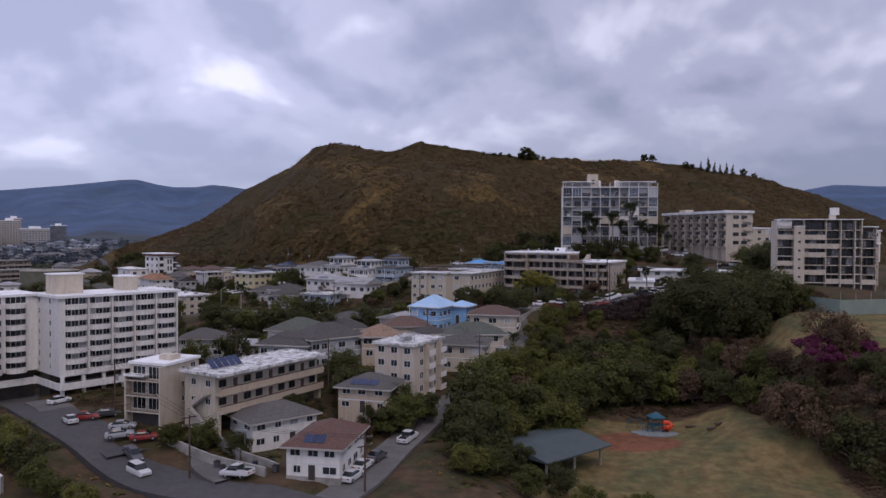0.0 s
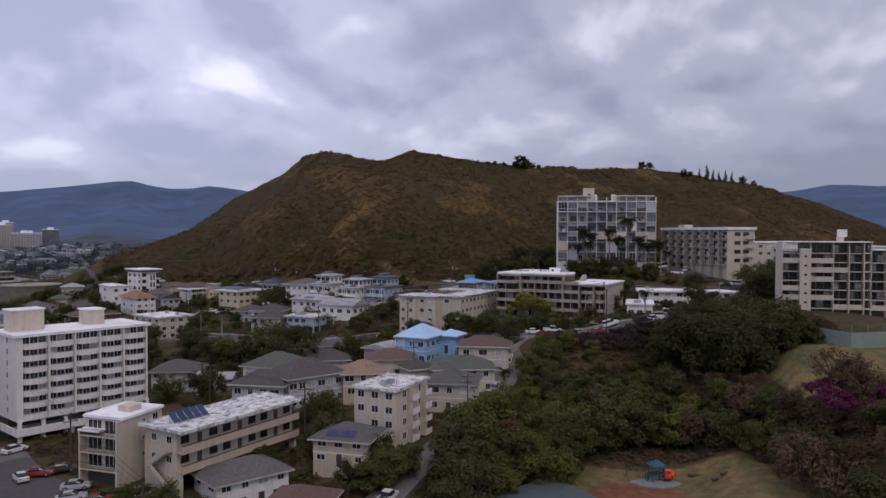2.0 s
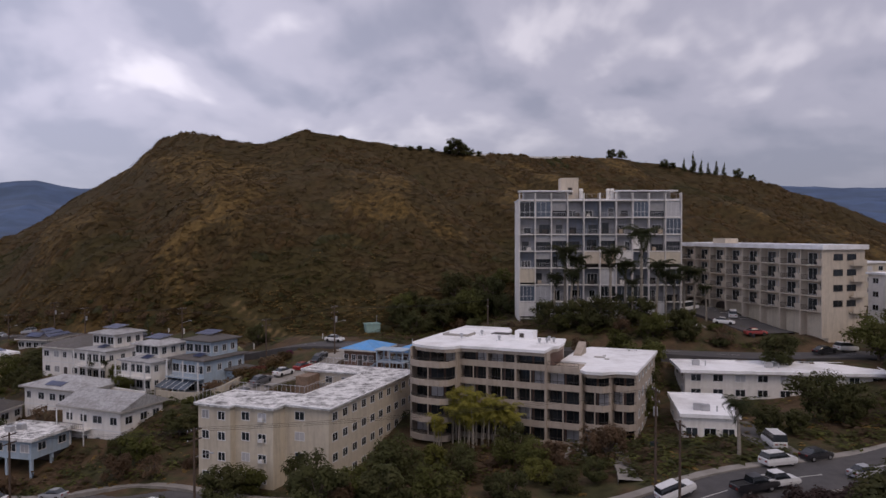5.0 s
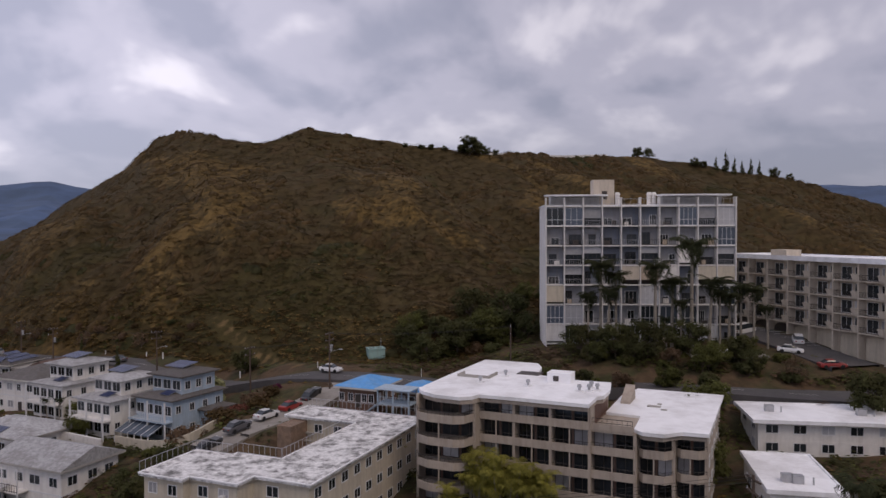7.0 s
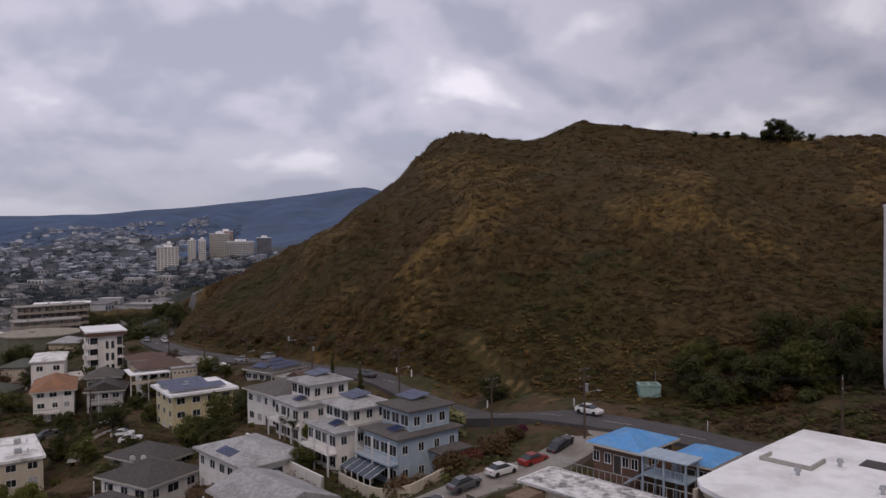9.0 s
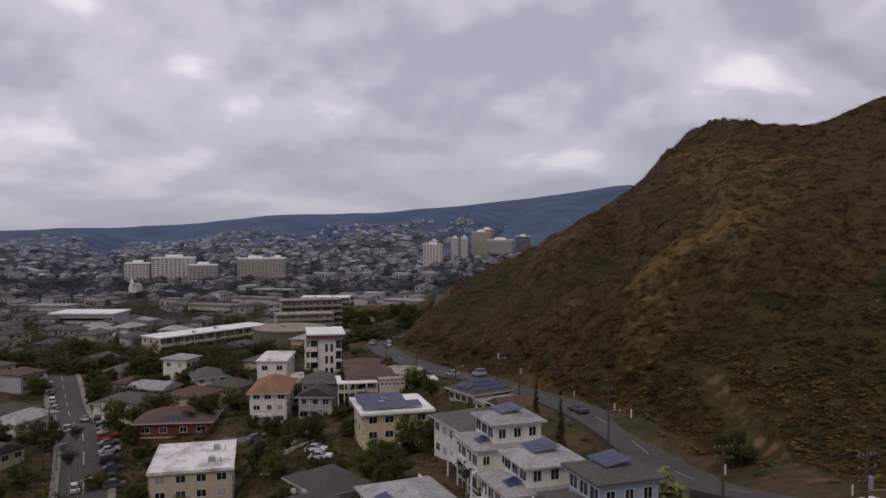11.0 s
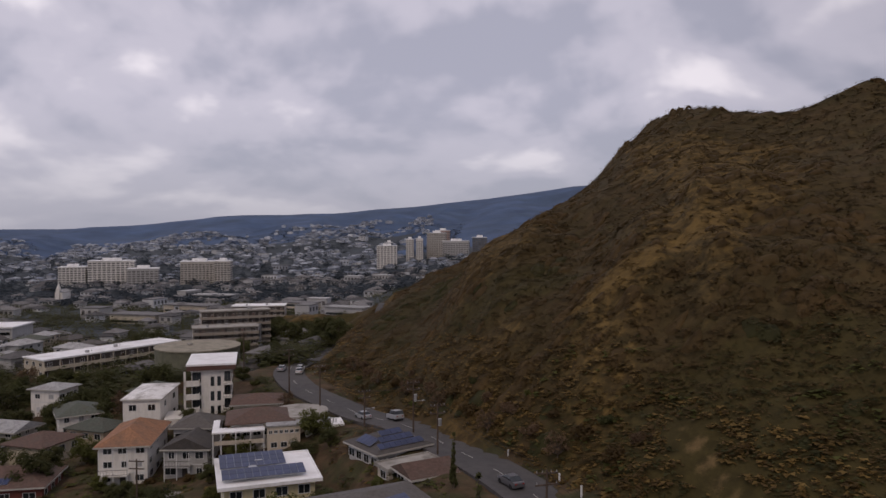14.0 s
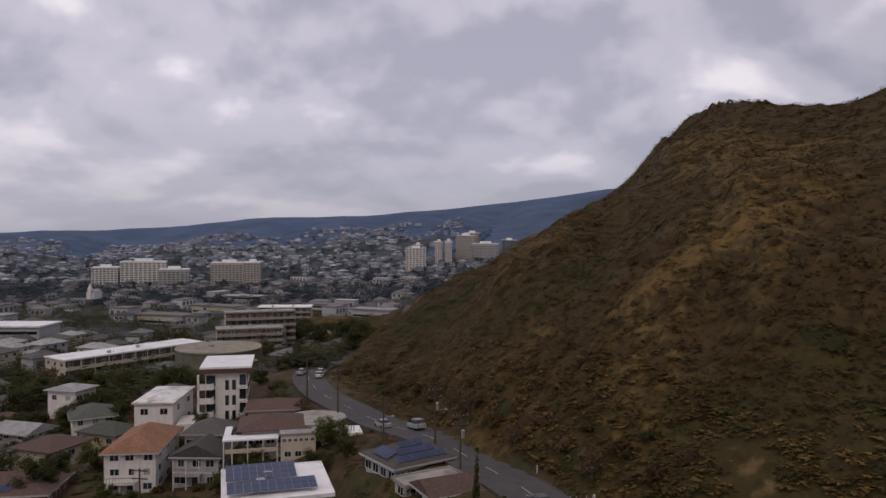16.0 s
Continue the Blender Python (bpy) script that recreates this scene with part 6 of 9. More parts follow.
def round_house():
    """A rambling white house: broad brown hipped roof, white porch, box wing and a round glazed room."""
    FOOT.extend([(-98, 314, 7), (-95, 322, 7), (-92, 314, 5)])
    t = thing("house", "rambling white house with a brown roof and round glazed room", "house", -99.6, 308.8, 19.4, 50)
    t.scale = (PLAN * 0.93, PLAN * 0.93, PLAN * 0.86)
    part("wall", Shape().box(0, 0, -4, 11, 9, 5.2), WHITE, t)
    part("roof", Shape().hip(0, 0, 11, 9, 5.2, 1.9, 1.0), SH_BROWN, t)
    porch = part("porch_roof", Shape().box(-2.0, -3.4, 4.1, 6.2, -0.2, 4.4).box(-3.2, -3.4, 4.1, -2.0, 6.0, 4.4), ROOFW, t)
    for x in (-3.0, -1.6, 1.0, 3.6, 6.0):
        part("post", shared(("porch_leg", 1), lambda: Shape().box(-0.1, 0, -4, 0.1, 0.2, 4.1), FRAMEW), None, porch, at=pose(x, -3.3, 0))
    part("porch_parapet", Shape().box(-2.8, -3.3, 1.8, 6.1, -3.15, 2.6), BEIGE, porch)
    for k in range(5):
        window(t, pose(1.0 + 1.9 * k, -0.01, 2.4), 1.5, 1.4, GLASS, FRAMEW)
        window(t, pose(0, 8.0 - 1.7 * k, 2.4, 0, 0, -90), 1.2, 1.3, GLASS, FRAMEW)
    wing = part("box_wing", Shape().box(6.6, -3.6, -4, 12.6, 0.4, 4.9), BEIGE, t)
    part("wing_roof", Shape().box(6.4, -3.8, 4.9, 12.8, 0.6, 5.15), SH_LIGHT, wing)
    for k in range(6):
        window(wing, pose(7.2 + 0.96 * k, -3.61, 3.5), 0.7, 0.7, GLASS, FRAMEW)
    for k in range(3):
        window(wing, pose(7.8 + 1.8 * k, -3.61, 0.7), 1.2, 1.1, GLASS, FRAMEW)
    ring = [(13.0 + 5.2 * math.cos(q * math.pi / 16), 5.4 + 5.2 * math.sin(q * math.pi / 16)) for q in range(32)]
    shrink = lambda f: [(13.0 + (x - 13.0) * f, 5.4 + (y - 5.4) * f) for x, y in ring]  # noqa: E731
    room = part("round_room", Shape().prism(ring, -4, 3.4), BEIGE, t)
    part("ribbon_glazing", Shape().prism(shrink(0.97), 3.4, 5.2), GLASS, room)
    for q in range(0, 32, 2):
        x, y = shrink(0.985)[q]
        part("mullion", shared(("mullion", 1), lambda: Shape().box(-0.08, -0.08, 3.4, 0.08, 0.08, 5.2), WHITE), None, room, at=pose(x, y, 0))
    part("room_roof", Shape().prism(shrink(1.1), 5.2, 5.6), CONCRETE, room)


round_house()


def corner_tower():
    """White four-storey house with a red-brown band under a white roof."""
    t = apartment((-123.1, 317.9), (-118.1, 323.8), 12.3, 18.2, 29.2, WHITE, "white four-storey building with tall slot windows and a red band", 4, front=0, sides=3, over=0.2, units=0, frame_mat=FRAMED)
    w = 7.73
    part("red_band", Shape().box(-0.9, -0.9, 10.95, w + 0.9, 13.1, 11.9), SH_RED, t)
    part("cap_roof", Shape().box(-1.0, -1.0, 11.9, w + 1.0, 13.3, 12.25), ROOFW, t)
    for k in range(2):
        for s in range(3):
            part("slot_window", shared(("slot", 1), lambda: Shape().box(0, -0.06, 0, 0.7, 0.02, 1.9), GLASS), None, t, at=pose(3.7 + 1.3 * k, 0, 1.6 + s * 3.0))
    for s in range(4):
        window(t, pose(7.0, -0.01, 0.4 + s * 2.7), 1.2, 2.0, GLASS, FRAMED, 1)
        window(t, pose(1.0, -0.01, 0.4 + s * 2.7), 1.7, 2.0, GLASS, FRAMED, 1)
        if s:
            balcony(t, 6.2, 8.0, -1.2, 0, s * 2.7, WHITE, solid=False)
    part("side_terrace", Shape().box(-5.2, -1.4, -3, -1.4, 6.0, 1.6), WHITE, t)
    for s in range(1, 4):
        balcony(t, -1.4, 1.6, -1.4, 2.0, s * 2.7, WHITE)
    part("corner_pier", Shape().box(-1.4, -1.4, -3, -1.0, -1.0, 10.9), WHITE, t)


corner_tower()
house((-131.6, 308.1), (-126.3, 312.9), 15, 14, 24.0, 0.7, WHITE, ROOFP, "plain white three-storey house with a weathered pale roof", storeys=3, nwin=2, nside=2, over=0.4)
house((-129.5, 275), (-118.6, 286), 10, 9.2, 15.6, 2.2, MAROON, SH_BROWN, "dark red timber house with a brown roof and blue panels", nwin=4, sol=(5, 1))
house((-163.8, 311.9), (-160.5, 320), 11, 10.0, 15.0, 2.0, WHITE, SH_GREEN, "white house with a green-grey roof", nwin=3)
house((-196, 321), (-188.4, 324.4), 7.5, 9, 16.0, 1.2, WHITE, SH_LIGHT, "small white house with a pale roof", nwin=2)
house((-168, 285), (-156, 291), 9, 7.4, 12.4, 2.0, WHITE, SH_GREY, "white house with panels on a grey roof", sol=(6, 1), nwin=3)
house((-178, 300), (-168, 304), 8, 8.2, 12.6, 1.6, GREYW, SH_LIGHT, "grey house with a curved pale roof", nwin=3, gable=True)
apartment((-239.5, 345.8), (-241.5, 398), 12.5, 6.4, 15.6, CREAM, "long cream gallery building with a white roof", 3, front=14, sides=3, walk=True, name="long_building")


def reservoir():
    FOOT.append((-203, 378, 18))
    t = thing("water_tank", "broad round concrete water tank with a stained flat top", "tank", -203, 378, 9.5)
    ring = [(13.5 * math.cos(q * math.pi / 20), 13.5 * math.sin(q * math.pi / 20)) for q in range(40)]
    part("wall", Shape().prism(ring, -3, 9.8), mat("olive_concrete_tank", (0.16, 0.16, 0.115), 0.9, vary=0.15, dirt=(0.08, 0.08, 0.06), dirt_amount=0.5, dirt_scale=0.2), t)
    part("top", Shape().prism([(x * 1.02, y * 1.02) for x, y in ring], 9.8, 10.2), mat("stained_tank_top", (0.30, 0.27, 0.21), 0.9, vary=0.2, dirt=(0.14, 0.13, 0.10), dirt_amount=0.6, dirt_scale=0.2), t)
    part("hatch", Shape().box(-3, -2, 10.2, -1.6, -0.8, 10.9), CONCRETE, t)


reservoir()
STONEW = paint("grey_beige_terrace_wall", (0.33, 0.29, 0.25))
apartment((-258, 416), (-243, 438), 11, 9.0, 17.0, STONEW, "grey-beige terraced apartments with open galleries", 3, front=10, sides=3, walk=True, roof=CONCRETE)
apartment((-274, 432), (-258, 458), 10, 9.0, 21.6, STONEW, "upper terraces of grey-beige apartments", 4, front=10, sides=3, walk=True, roof=CONCRETE)
apartment((-338, 500), (-316, 520), 14, 3, 15, STONEW, "grey-beige flat-roofed block among dark trees", 4, front=8, sides=4, walk=True)


def cottage(x, y, turn, w, d, h, wall, roof, label, gable=False):
    """A plain far house: walls, roof, door and a few windows."""
    z = ground_at(x, y)
    c = pose(0, 0, 0, 0, 0, turn) @ Vector((w / 2, d / 2, 0))
    FOOT.append((x + c.x, y + c.y, math.hypot(w, d) / 2))
    t = thing("house", label, "house", x, y, z, turn)
    part("wall", Shape().box(0, 0, -3, w, d, h), wall, t)
    part("roof", Shape().hip(0, 0, w, d, h, 1.7, 0.6, gable=gable), roof, t)
    n = 3
    for k in range(n):
        window(t, pose(w * (k + 0.5) / n, 0, h - 1.9), 1.6, 1.2, GLASS, FRAMEW)
        if h > 4.5 and k != 1:
            window(t, pose(w * (k + 0.5) / n, 0, h - 4.6), 1.6, 1.2, GLASS, FRAMEW)
    for k in range(2):
        window(t, side(w, d, "right") @ pose(d * (k + 0.5) / 2, 0, h - 1.9), 1.3, 1.1, GLASS, FRAMEW)


def fill_houses():
    """The close-packed houses of the western streets."""
    rnd = random.Random(29)
    walls = (WHITE, CREAM, BEIGE, GREYW, TEAL, TAN, WHITE)
    roofs = ((SH_GREY, "grey"), (SH_DARK, "dark"), (SH_LIGHT, "pale grey"), (SH_BROWN, "brown"), (SH_GREEN, "grey-green"), (SH_LIGHT, "pale"))
    made = 0
    for _ in range(4000):
        x, y = rnd.uniform(-330, -132), rnd.uniform(232, 400)
        b = math.degrees(math.atan2(-(x - 5), y - 200))
        if b > 72 or y > np.interp(x, FOOT_X, FOOT_Y) - 14 or made >= 34 or (-275 < x < -175 and y > 318):
            continue
        w, d = rnd.uniform(8.5, 13), rnd.uniform(7, 9.5)
        turn = rnd.choice((22, 22, 112)) + rnd.uniform(-8, 8)
        c = pose(0, 0, 0, 0, 0, turn) @ Vector((w / 2, d / 2, 0))
        cx, cy = x + c.x, y + c.y
        rad = math.hypot(w, d) / 2
        if any(math.hypot(cx - a, cy - e) < (q + rad) * 0.86 for a, e, q in FOOT) or road_gap(np.array([cx]), np.array([cy]))[0] < rad * 0.9 + 0.6:
            continue
        wall, (roof, word) = rnd.choice(walls), rnd.choice(roofs)
        h = rnd.choice((3.4, 5.4, 5.8))
        cottage(x, y, turn, w, d, h, wall, roof, f"{wall.name.split('_')[0]} {'two-storey' if h > 4 else 'low'} house with a {word} roof", rnd.random() < 0.25)
        made += 1


SPLIT = False
fill_houses()

# ---- plants ----
GEN = np.random.default_rng(11)


def leaf_cloud(centres, radii, count, size, flat=0.75, rng=None, fill=0.35):
    """Small leaf quads gathered in clumps: vertices and faces."""
    rng = rng or GEN
    centres, radii = np.asarray(centres, float), np.asarray(radii, float)
    which = rng.choice(len(centres), count, p=radii**2 / (radii**2).sum())
    d = rng.normal(size=(count, 3))
    d /= np.linalg.norm(d, axis=1)[:, None]
    r = 1 - fill * rng.random(count) ** 2
    p = centres[which] + d * radii[which][:, None] * r[:, None] * (1, 1, flat)
    n = d + rng.normal(size=(count, 3)) * 0.3 + (0, 0, 0.8)
    n /= np.linalg.norm(n, axis=1)[:, None]
    a = np.cross(n, rng.normal(size=(count, 3)))
    a /= np.linalg.norm(a, axis=1)[:, None]
    b = np.cross(n, a)
    s = (size * rng.uniform(0.6, 1.4, count))[:, None]
    v = np.stack([p - a * s - b * s * 0.5, p + a * s * 1.1 - b * s * 0.4, p + a * s * 0.1 + b * s * 1.1], 1).reshape(-1, 3)
    return v, np.arange(3 * count).reshape(-1, 3)


def cloud_mesh(name, v, f, material):
    me = bpy.data.meshes.new(name)
    me.from_pydata(v.tolist(), [], f.tolist())
    me.materials.append(material)
    me.update()
    return me


def broadleaf(label, height_, spread, material, seed, quads=2900, size=0.2, trunk=0.26, crown_from=0.16, name="tree", lobes=26):
    """A tapered trunk with limbs that carry clumps of leaves."""
    rnd, rng = random.Random(seed), np.random.default_rng(seed)
    t = thing(name, label, "tree", 0, 0, -500)
    s = Shape()
    fork = height_ * crown_from
    lean = Vector((rnd.uniform(-0.3, 0.3), rnd.uniform(-0.3, 0.3), 0))
    s.tube((0, 0, -1.0), lean * 0.6 + Vector((0, 0, fork)), trunk, trunk * 0.72, 8)
    cs, rs = [], []
    for k in range(lobes):
        a = 2 * math.pi * (k + rnd.uniform(-0.3, 0.3)) / lobes * (2 if k % 2 else 1)
        q = spread * math.sqrt(rnd.uniform(0.03, 1.0)) * 0.8
        z = fork + (height_ - fork) * rnd.uniform(0.06, 0.86) * (1.05 - 0.5 * (q / spread) ** 2)
        c = Vector((q * math.cos(a), q * math.sin(a), z))
        mid = lean * 0.6 + Vector((c.x * 0.45, c.y * 0.45, fork + (z - fork) * 0.45))
        s.tube(lean * 0.6 + Vector((0, 0, fork - 0.15)), mid, trunk * 0.5, trunk * 0.3, 4)
        s.tube(mid, c, trunk * 0.3, trunk * 0.1, 3)
        cs.append(tuple(c)), rs.append(spread * rnd.uniform(0.22, 0.38))
    part("trunk", s, BARK, t)
    v, f = leaf_cloud(cs, rs, quads, size, 0.85, rng, 0.75)
    part("crown", cloud_mesh("crown", v, f, material), None, t)
    return t


def shrub(label, radius, material, seed, quads=560, size=0.17, name="shrub", tall=0.8):
    rnd, rng = random.Random(seed), np.random.default_rng(seed)
    s = Shape()
    cs, rs = [], []
    for k in range(9):
        a, q = rnd.uniform(0, 6.28), radius * rnd.uniform(0.1, 0.75)
        c = (q * math.cos(a), q * math.sin(a), radius * tall * rnd.uniform(0.35, 0.8))
        s.tube((0, 0, -0.4), c, 0.06, 0.02, 4)
        cs.append(c), rs.append(radius * rnd.uniform(0.25, 0.5))
    v, f = leaf_cloud(cs, rs, quads, size, tall, rng, 0.7)
    s.add([tuple(p) for p in v], [tuple(int(i) for i in q) for q in f], 1)
    ob = new(name, s.mesh(name, BARK, material))
    ob.matrix_basis = spot(0, 0, -500)
    ob.scale = (PLAN, PLAN, PLAN)
    return tagged(ob, label, "shrub")


def palm(label, height_, seed, frond=2.6, count=17, material=None, trunk=0.2, name="palm_tree", clump=1):
    """Palms with arching, feathered fronds."""
    rnd = random.Random(seed)
    t = thing(name, label, "palm", 0, 0, -500)
    for c in range(clump):
        tr, lf = Shape(), Shape()
        ox, oy = (rnd.uniform(-0.9, 0.9), rnd.uniform(-0.9, 0.9)) if clump > 1 else (0, 0)
        h = height_ * (rnd.uniform(0.6, 1.05) if clump > 1 else 1)
        bx, by = rnd.uniform(-0.08, 0.08) * h, rnd.uniform(-0.08, 0.08) * h
        last = Vector((ox, oy, -0.8))
        for k in range(1, 7):
            q = k / 6
            here = Vector((ox + bx * q * q, oy + by * q * q, h * q))
            tr.tube(last, here, trunk * (1.15 - 0.45 * (k - 1) / 6), trunk * (1.15 - 0.45 * q), 7)
            last = here
        for k in range(count):
            a, up = 2 * math.pi * k / count + rnd.uniform(-0.2, 0.2), rnd.uniform(-0.25, 1.15)
            ln = frond * rnd.uniform(0.8, 1.1)
            out, acr = Vector((math.cos(a), math.sin(a), 0)), Vector((-math.sin(a), math.cos(a), 0))
            pts = [last + out * ln * math.cos(up - q * 1.5) * q * 0.95 + Vector((0, 0, ln * (math.sin(up) * q - 0.62 * q * q))) for q in (0.0, 0.25, 0.5, 0.75, 1.0)]
            for j in range(4):
                for side_ in (-1, 1):
                    for e in range(3):
                        p0, p1 = pts[j].lerp(pts[j + 1], e / 3), pts[j].lerp(pts[j + 1], (e + 0.75) / 3)
                        wd = frond * 0.30 * (1 - 0.18 * j)
                        tip = (p0 + p1) / 2 + acr * side_ * wd + (pts[j + 1] - pts[j]) * 0.5 - Vector((0, 0, wd * 0.45))
                        lf.add([p0, p1, tip], [(0, 1, 2)])
        part("trunk", tr, PALMBARK, t)
        part("fronds", lf, material or LEAF_PALM, t)
    return t


def conifer(label, height_, radius, material, seed, name="pine_tree", quads=420, size=0.28):
    rnd, rng = random.Random(seed), np.random.default_rng(seed)
    t = thing(name, label, "tree", 0, 0, -500)
    part("trunk", Shape().tube((0, 0, -0.8), (0, 0, height_ * 0.96), 0.18, 0.03), BARK, t)
    cs, rs = [], []
    for k in range(16):
        q = k / 15
        a = rnd.uniform(0, 6.28)
        r = radius * (1 - q) ** 0.8
        cs.append((0.4 * r * math.cos(a), 0.4 * r * math.sin(a), height_ * (0.1 + 0.88 * q))), rs.append(max(r * 0.75, 0.16))
    v, f = leaf_cloud(cs, rs, quads, size, 1.2, rng)
    part("crown", cloud_mesh("crown", v, f, material), None, t)
    return t


def plant(template, x, y, size=1.0, turn=0.0, sink=0.0, z=None):
    """A copy of a template on the ground at a place of the plan."""
    ob = copy_thing(template, spot(x, y, (ground_at(x, y) if z is None else z) - sink, turn))
    k = PLAN * size
    ob.scale = (k, k, k * (0.9 + 0.2 * ((x * 7.3 + y * 3.1) % 1)))
    return ob


KIND = {
    "dark": [broadleaf("dense dark green shade tree with low limbs", 7.0, 3.6, LEAF_DARK, 21, name="shade_tree"), broadleaf("rounded dark green tree among houses", 6.4, 3.2, LEAF_DARK, 22, name="shade_tree"), broadleaf("broad dark tree with layered limbs", 7.6, 4.4, LEAF_DARK, 23, quads=3200, name="shade_tree")],
    "giant": [broadleaf("huge dark monkeypod tree with a broad crown", 17, 9.5, LEAF_DARK, 24, quads=15000, size=0.30, trunk=0.7, lobes=42, crown_from=0.25)],
    "mid": [broadleaf("leafy mid-green tree on the slope", 6.6, 3.4, LEAF_MID, 31, name="leafy_tree"), broadleaf("spreading mid-green tree on the slope", 7.2, 4.2, LEAF_MID, 32, quads=3000, name="leafy_tree")],
    "olive": [broadleaf("olive-green spreading tree with sunlit crown", 6.6, 4.0, LEAF_OLIVE, 41, quads=3000, name="spreading_tree"), broadleaf("yellowish green tree with a rounded crown", 5.8, 3.3, LEAF_OLIVE, 42, name="spreading_tree")],
    "brown": [broadleaf("dry brown-leaved tree on the slope", 6.0, 3.4, LEAF_BROWN, 51, name="dry_tree"), broadleaf("thin brownish tree with dry leaves", 6.4, 3.6, LEAF_BROWN, 52, quads=1000, name="dry_tree")],
    "bush": [shrub("dark green shrub on the ground", 1.5, LEAF_DARK, 61), shrub("mid-green shrub on the ground", 1.4, LEAF_MID, 62)],
    "drybush": [shrub("dry brown thicket shrub", 1.9, LEAF_BROWN, 71, 560), shrub("olive brown shrub on dry ground", 1.7, BRUSH, 72, 520)],
    "bank": [shrub("dark purple-brown creeper on the bank", 1.9, LEAF_BANK, 73, 560), shrub("dark creeper hedge on the bank", 1.7, LEAF_BANK, 74, 520)],
    "rust": [shrub("rust-red shrub beside a road", 1.6, LEAF_RUST, 75, 480)],
    "pink": [shrub("magenta bougainvillea in bloom", 2.0, LEAF_PINK, 76, 700)],
    "palm": [palm("tall coconut palm with drooping fronds", 10.5, 81, 3.2, 28), palm("coconut palm with a leaning trunk", 8.5, 82, 3.0, 26), palm("short palm with a full crown", 6.0, 83, 2.8, 22)],
    "areca": [palm("yellow-green clump of areca palms", 5.0, 85, 2.1, 13, LEAF_YEL, 0.08, "areca_palm", 5)],
    "pine": [conifer("slim dark pine on the crest", 8.5, 1.5, LEAF_DARK, 91)],
    "cypress": [conifer("narrow dark green cypress tree", 9.0, 0.75, LEAF_DARK, 92, "cypress_tree")],
    "pale": [broadleaf("small tree covered in pale blossom", 4.6, 2.4, LEAF_PALE, 95, quads=1200, size=0.3)],
    "bare": [broadleaf("nearly leafless tree with thin twigs", 4.8, 2.6, LEAF_BROWN, 96, quads=260, size=0.25, trunk=0.16)],
}
PLANTED = []


def grow(kind, x, y, size=1.0, sink=0.0, z=None):
    k = len(PLANTED)
    PLANTED.append((x, y))
    return plant(KIND[kind][k % len(KIND[kind])], x, y, size * (0.92 + 0.16 * ((k * 0.618) % 1)), (k * 137.5) % 360, sink, z)


# park edge: a belt of trees between the side street and the lawn
def belt(ring, step, kinds, top, seed, lo=0.45, hi=1.5):
    """Trees over a patch of the plan, up to a common canopy height."""
    rnd = random.Random(seed)
    xs, ys = [q[0] for q in ring], [q[1] for q in ring]
    y = min(ys)
    while y < max(ys):
        x = min(xs)
        while x < max(xs):
            px, py = x + rnd.uniform(-0.4, 0.4) * step, y + rnd.uniform(-0.4, 0.4) * step
            inside = False
            for (ax, ay), (bx, by) in zip(ring, ring[1:] + ring[:1]):
                if (ay > py) != (by > py) and px < (bx - ax) * (py - ay) / (by - ay) + ax:
                    inside = not inside
            if inside and road_gap(np.array([px]), np.array([py]))[0] > 1.0:
                size = (top(px, py) + rnd.uniform(-1.6, 1.0) - ground_at(px, py)) / 7.0
                if size > 0.28:
                    grow(rnd.choice(kinds), px, py, min(max(size, lo), hi))
            x += step
        y += step


belt([(5, 126), (14, 150), (21, 172), (28, 188), (50, 187), (56, 170), (56, 156), (38, 151), (26, 142), (22, 130), (12, 126)], 5.2, ("olive", "mid", "dark", "olive", "mid", "olive", "brown"), lambda x, y: 13.4 + (y - 140) * 0.16 - 0.13 * max(0.0, x - 32), 5)
for kind, x, y, size in (
    ("olive", 27, 177, 0.95), ("olive", 32, 181, 0.8), ("olive", 22, 173, 0.8), ("olive", 38, 181, 0.6), ("dark", 3, 122, 0.9), ("dark", 8, 124, 1.0), ("olive", 9, 131, 1.1), ("brown", 4, 129, 1.1),
    ("dark", 12, 112, 0.75), ("dark", 17, 104.5, 0.7), ("olive", 20, 98, 0.72), ("olive", 26.5, 97, 0.75), ("mid", 12, 101, 0.7), ("mid", 7, 105, 0.6), ("dark", 9, 108, 0.7),
):
    grow(kind, x, y, size)
for kind, x, y, size in (("dark", 3.5, 111, 1.0), ("dark", 7, 117, 1.3), ("olive", 11.5, 124, 1.25), ("mid", 9.5, 131, 1.3), ("dark", 6, 124, 1.2), ("olive", 15.5, 131, 1.2), ("mid", 21, 130, 1.0), ("olive", 14, 138, 1.3), ("dark", 25, 138, 1.1), ("olive", 4, 104.5, 0.8)):
    grow(kind, x, y, size)
for kind, x, y, size in (("dark", 5.5, 128, 1.5), ("mid", 8.5, 137, 1.5), ("olive", 11.5, 145, 1.45), ("olive", 14.5, 150, 1.2), ("dark", 4.0, 121, 1.3), ("mid", -8.5, 121, 0.95), ("dark", -11.5, 122, 0.8), ("dark", -2.8, 126, 0.9)):
    grow(kind, x, y, size)
for k, (x, y, size) in enumerate(((27, 144, 1.1), (31, 148, 1.25), (36, 150, 1.2), (41, 150.5, 1.3), (46, 150, 1.2), (51, 148.5, 1.25), (55, 145, 1.2), (59, 139, 1.1), (34, 155, 1.2), (40, 156, 1.3), (47, 156, 1.2), (53, 154, 1.3), (60, 131, 1.0), (62, 123, 1.0), (44, 162, 1.2), (50, 163, 1.2), (38, 164, 1.1))):
    grow(("mid", "dark", "mid", "dark", "olive", "brown", "dark")[k % 7], x, y, size)
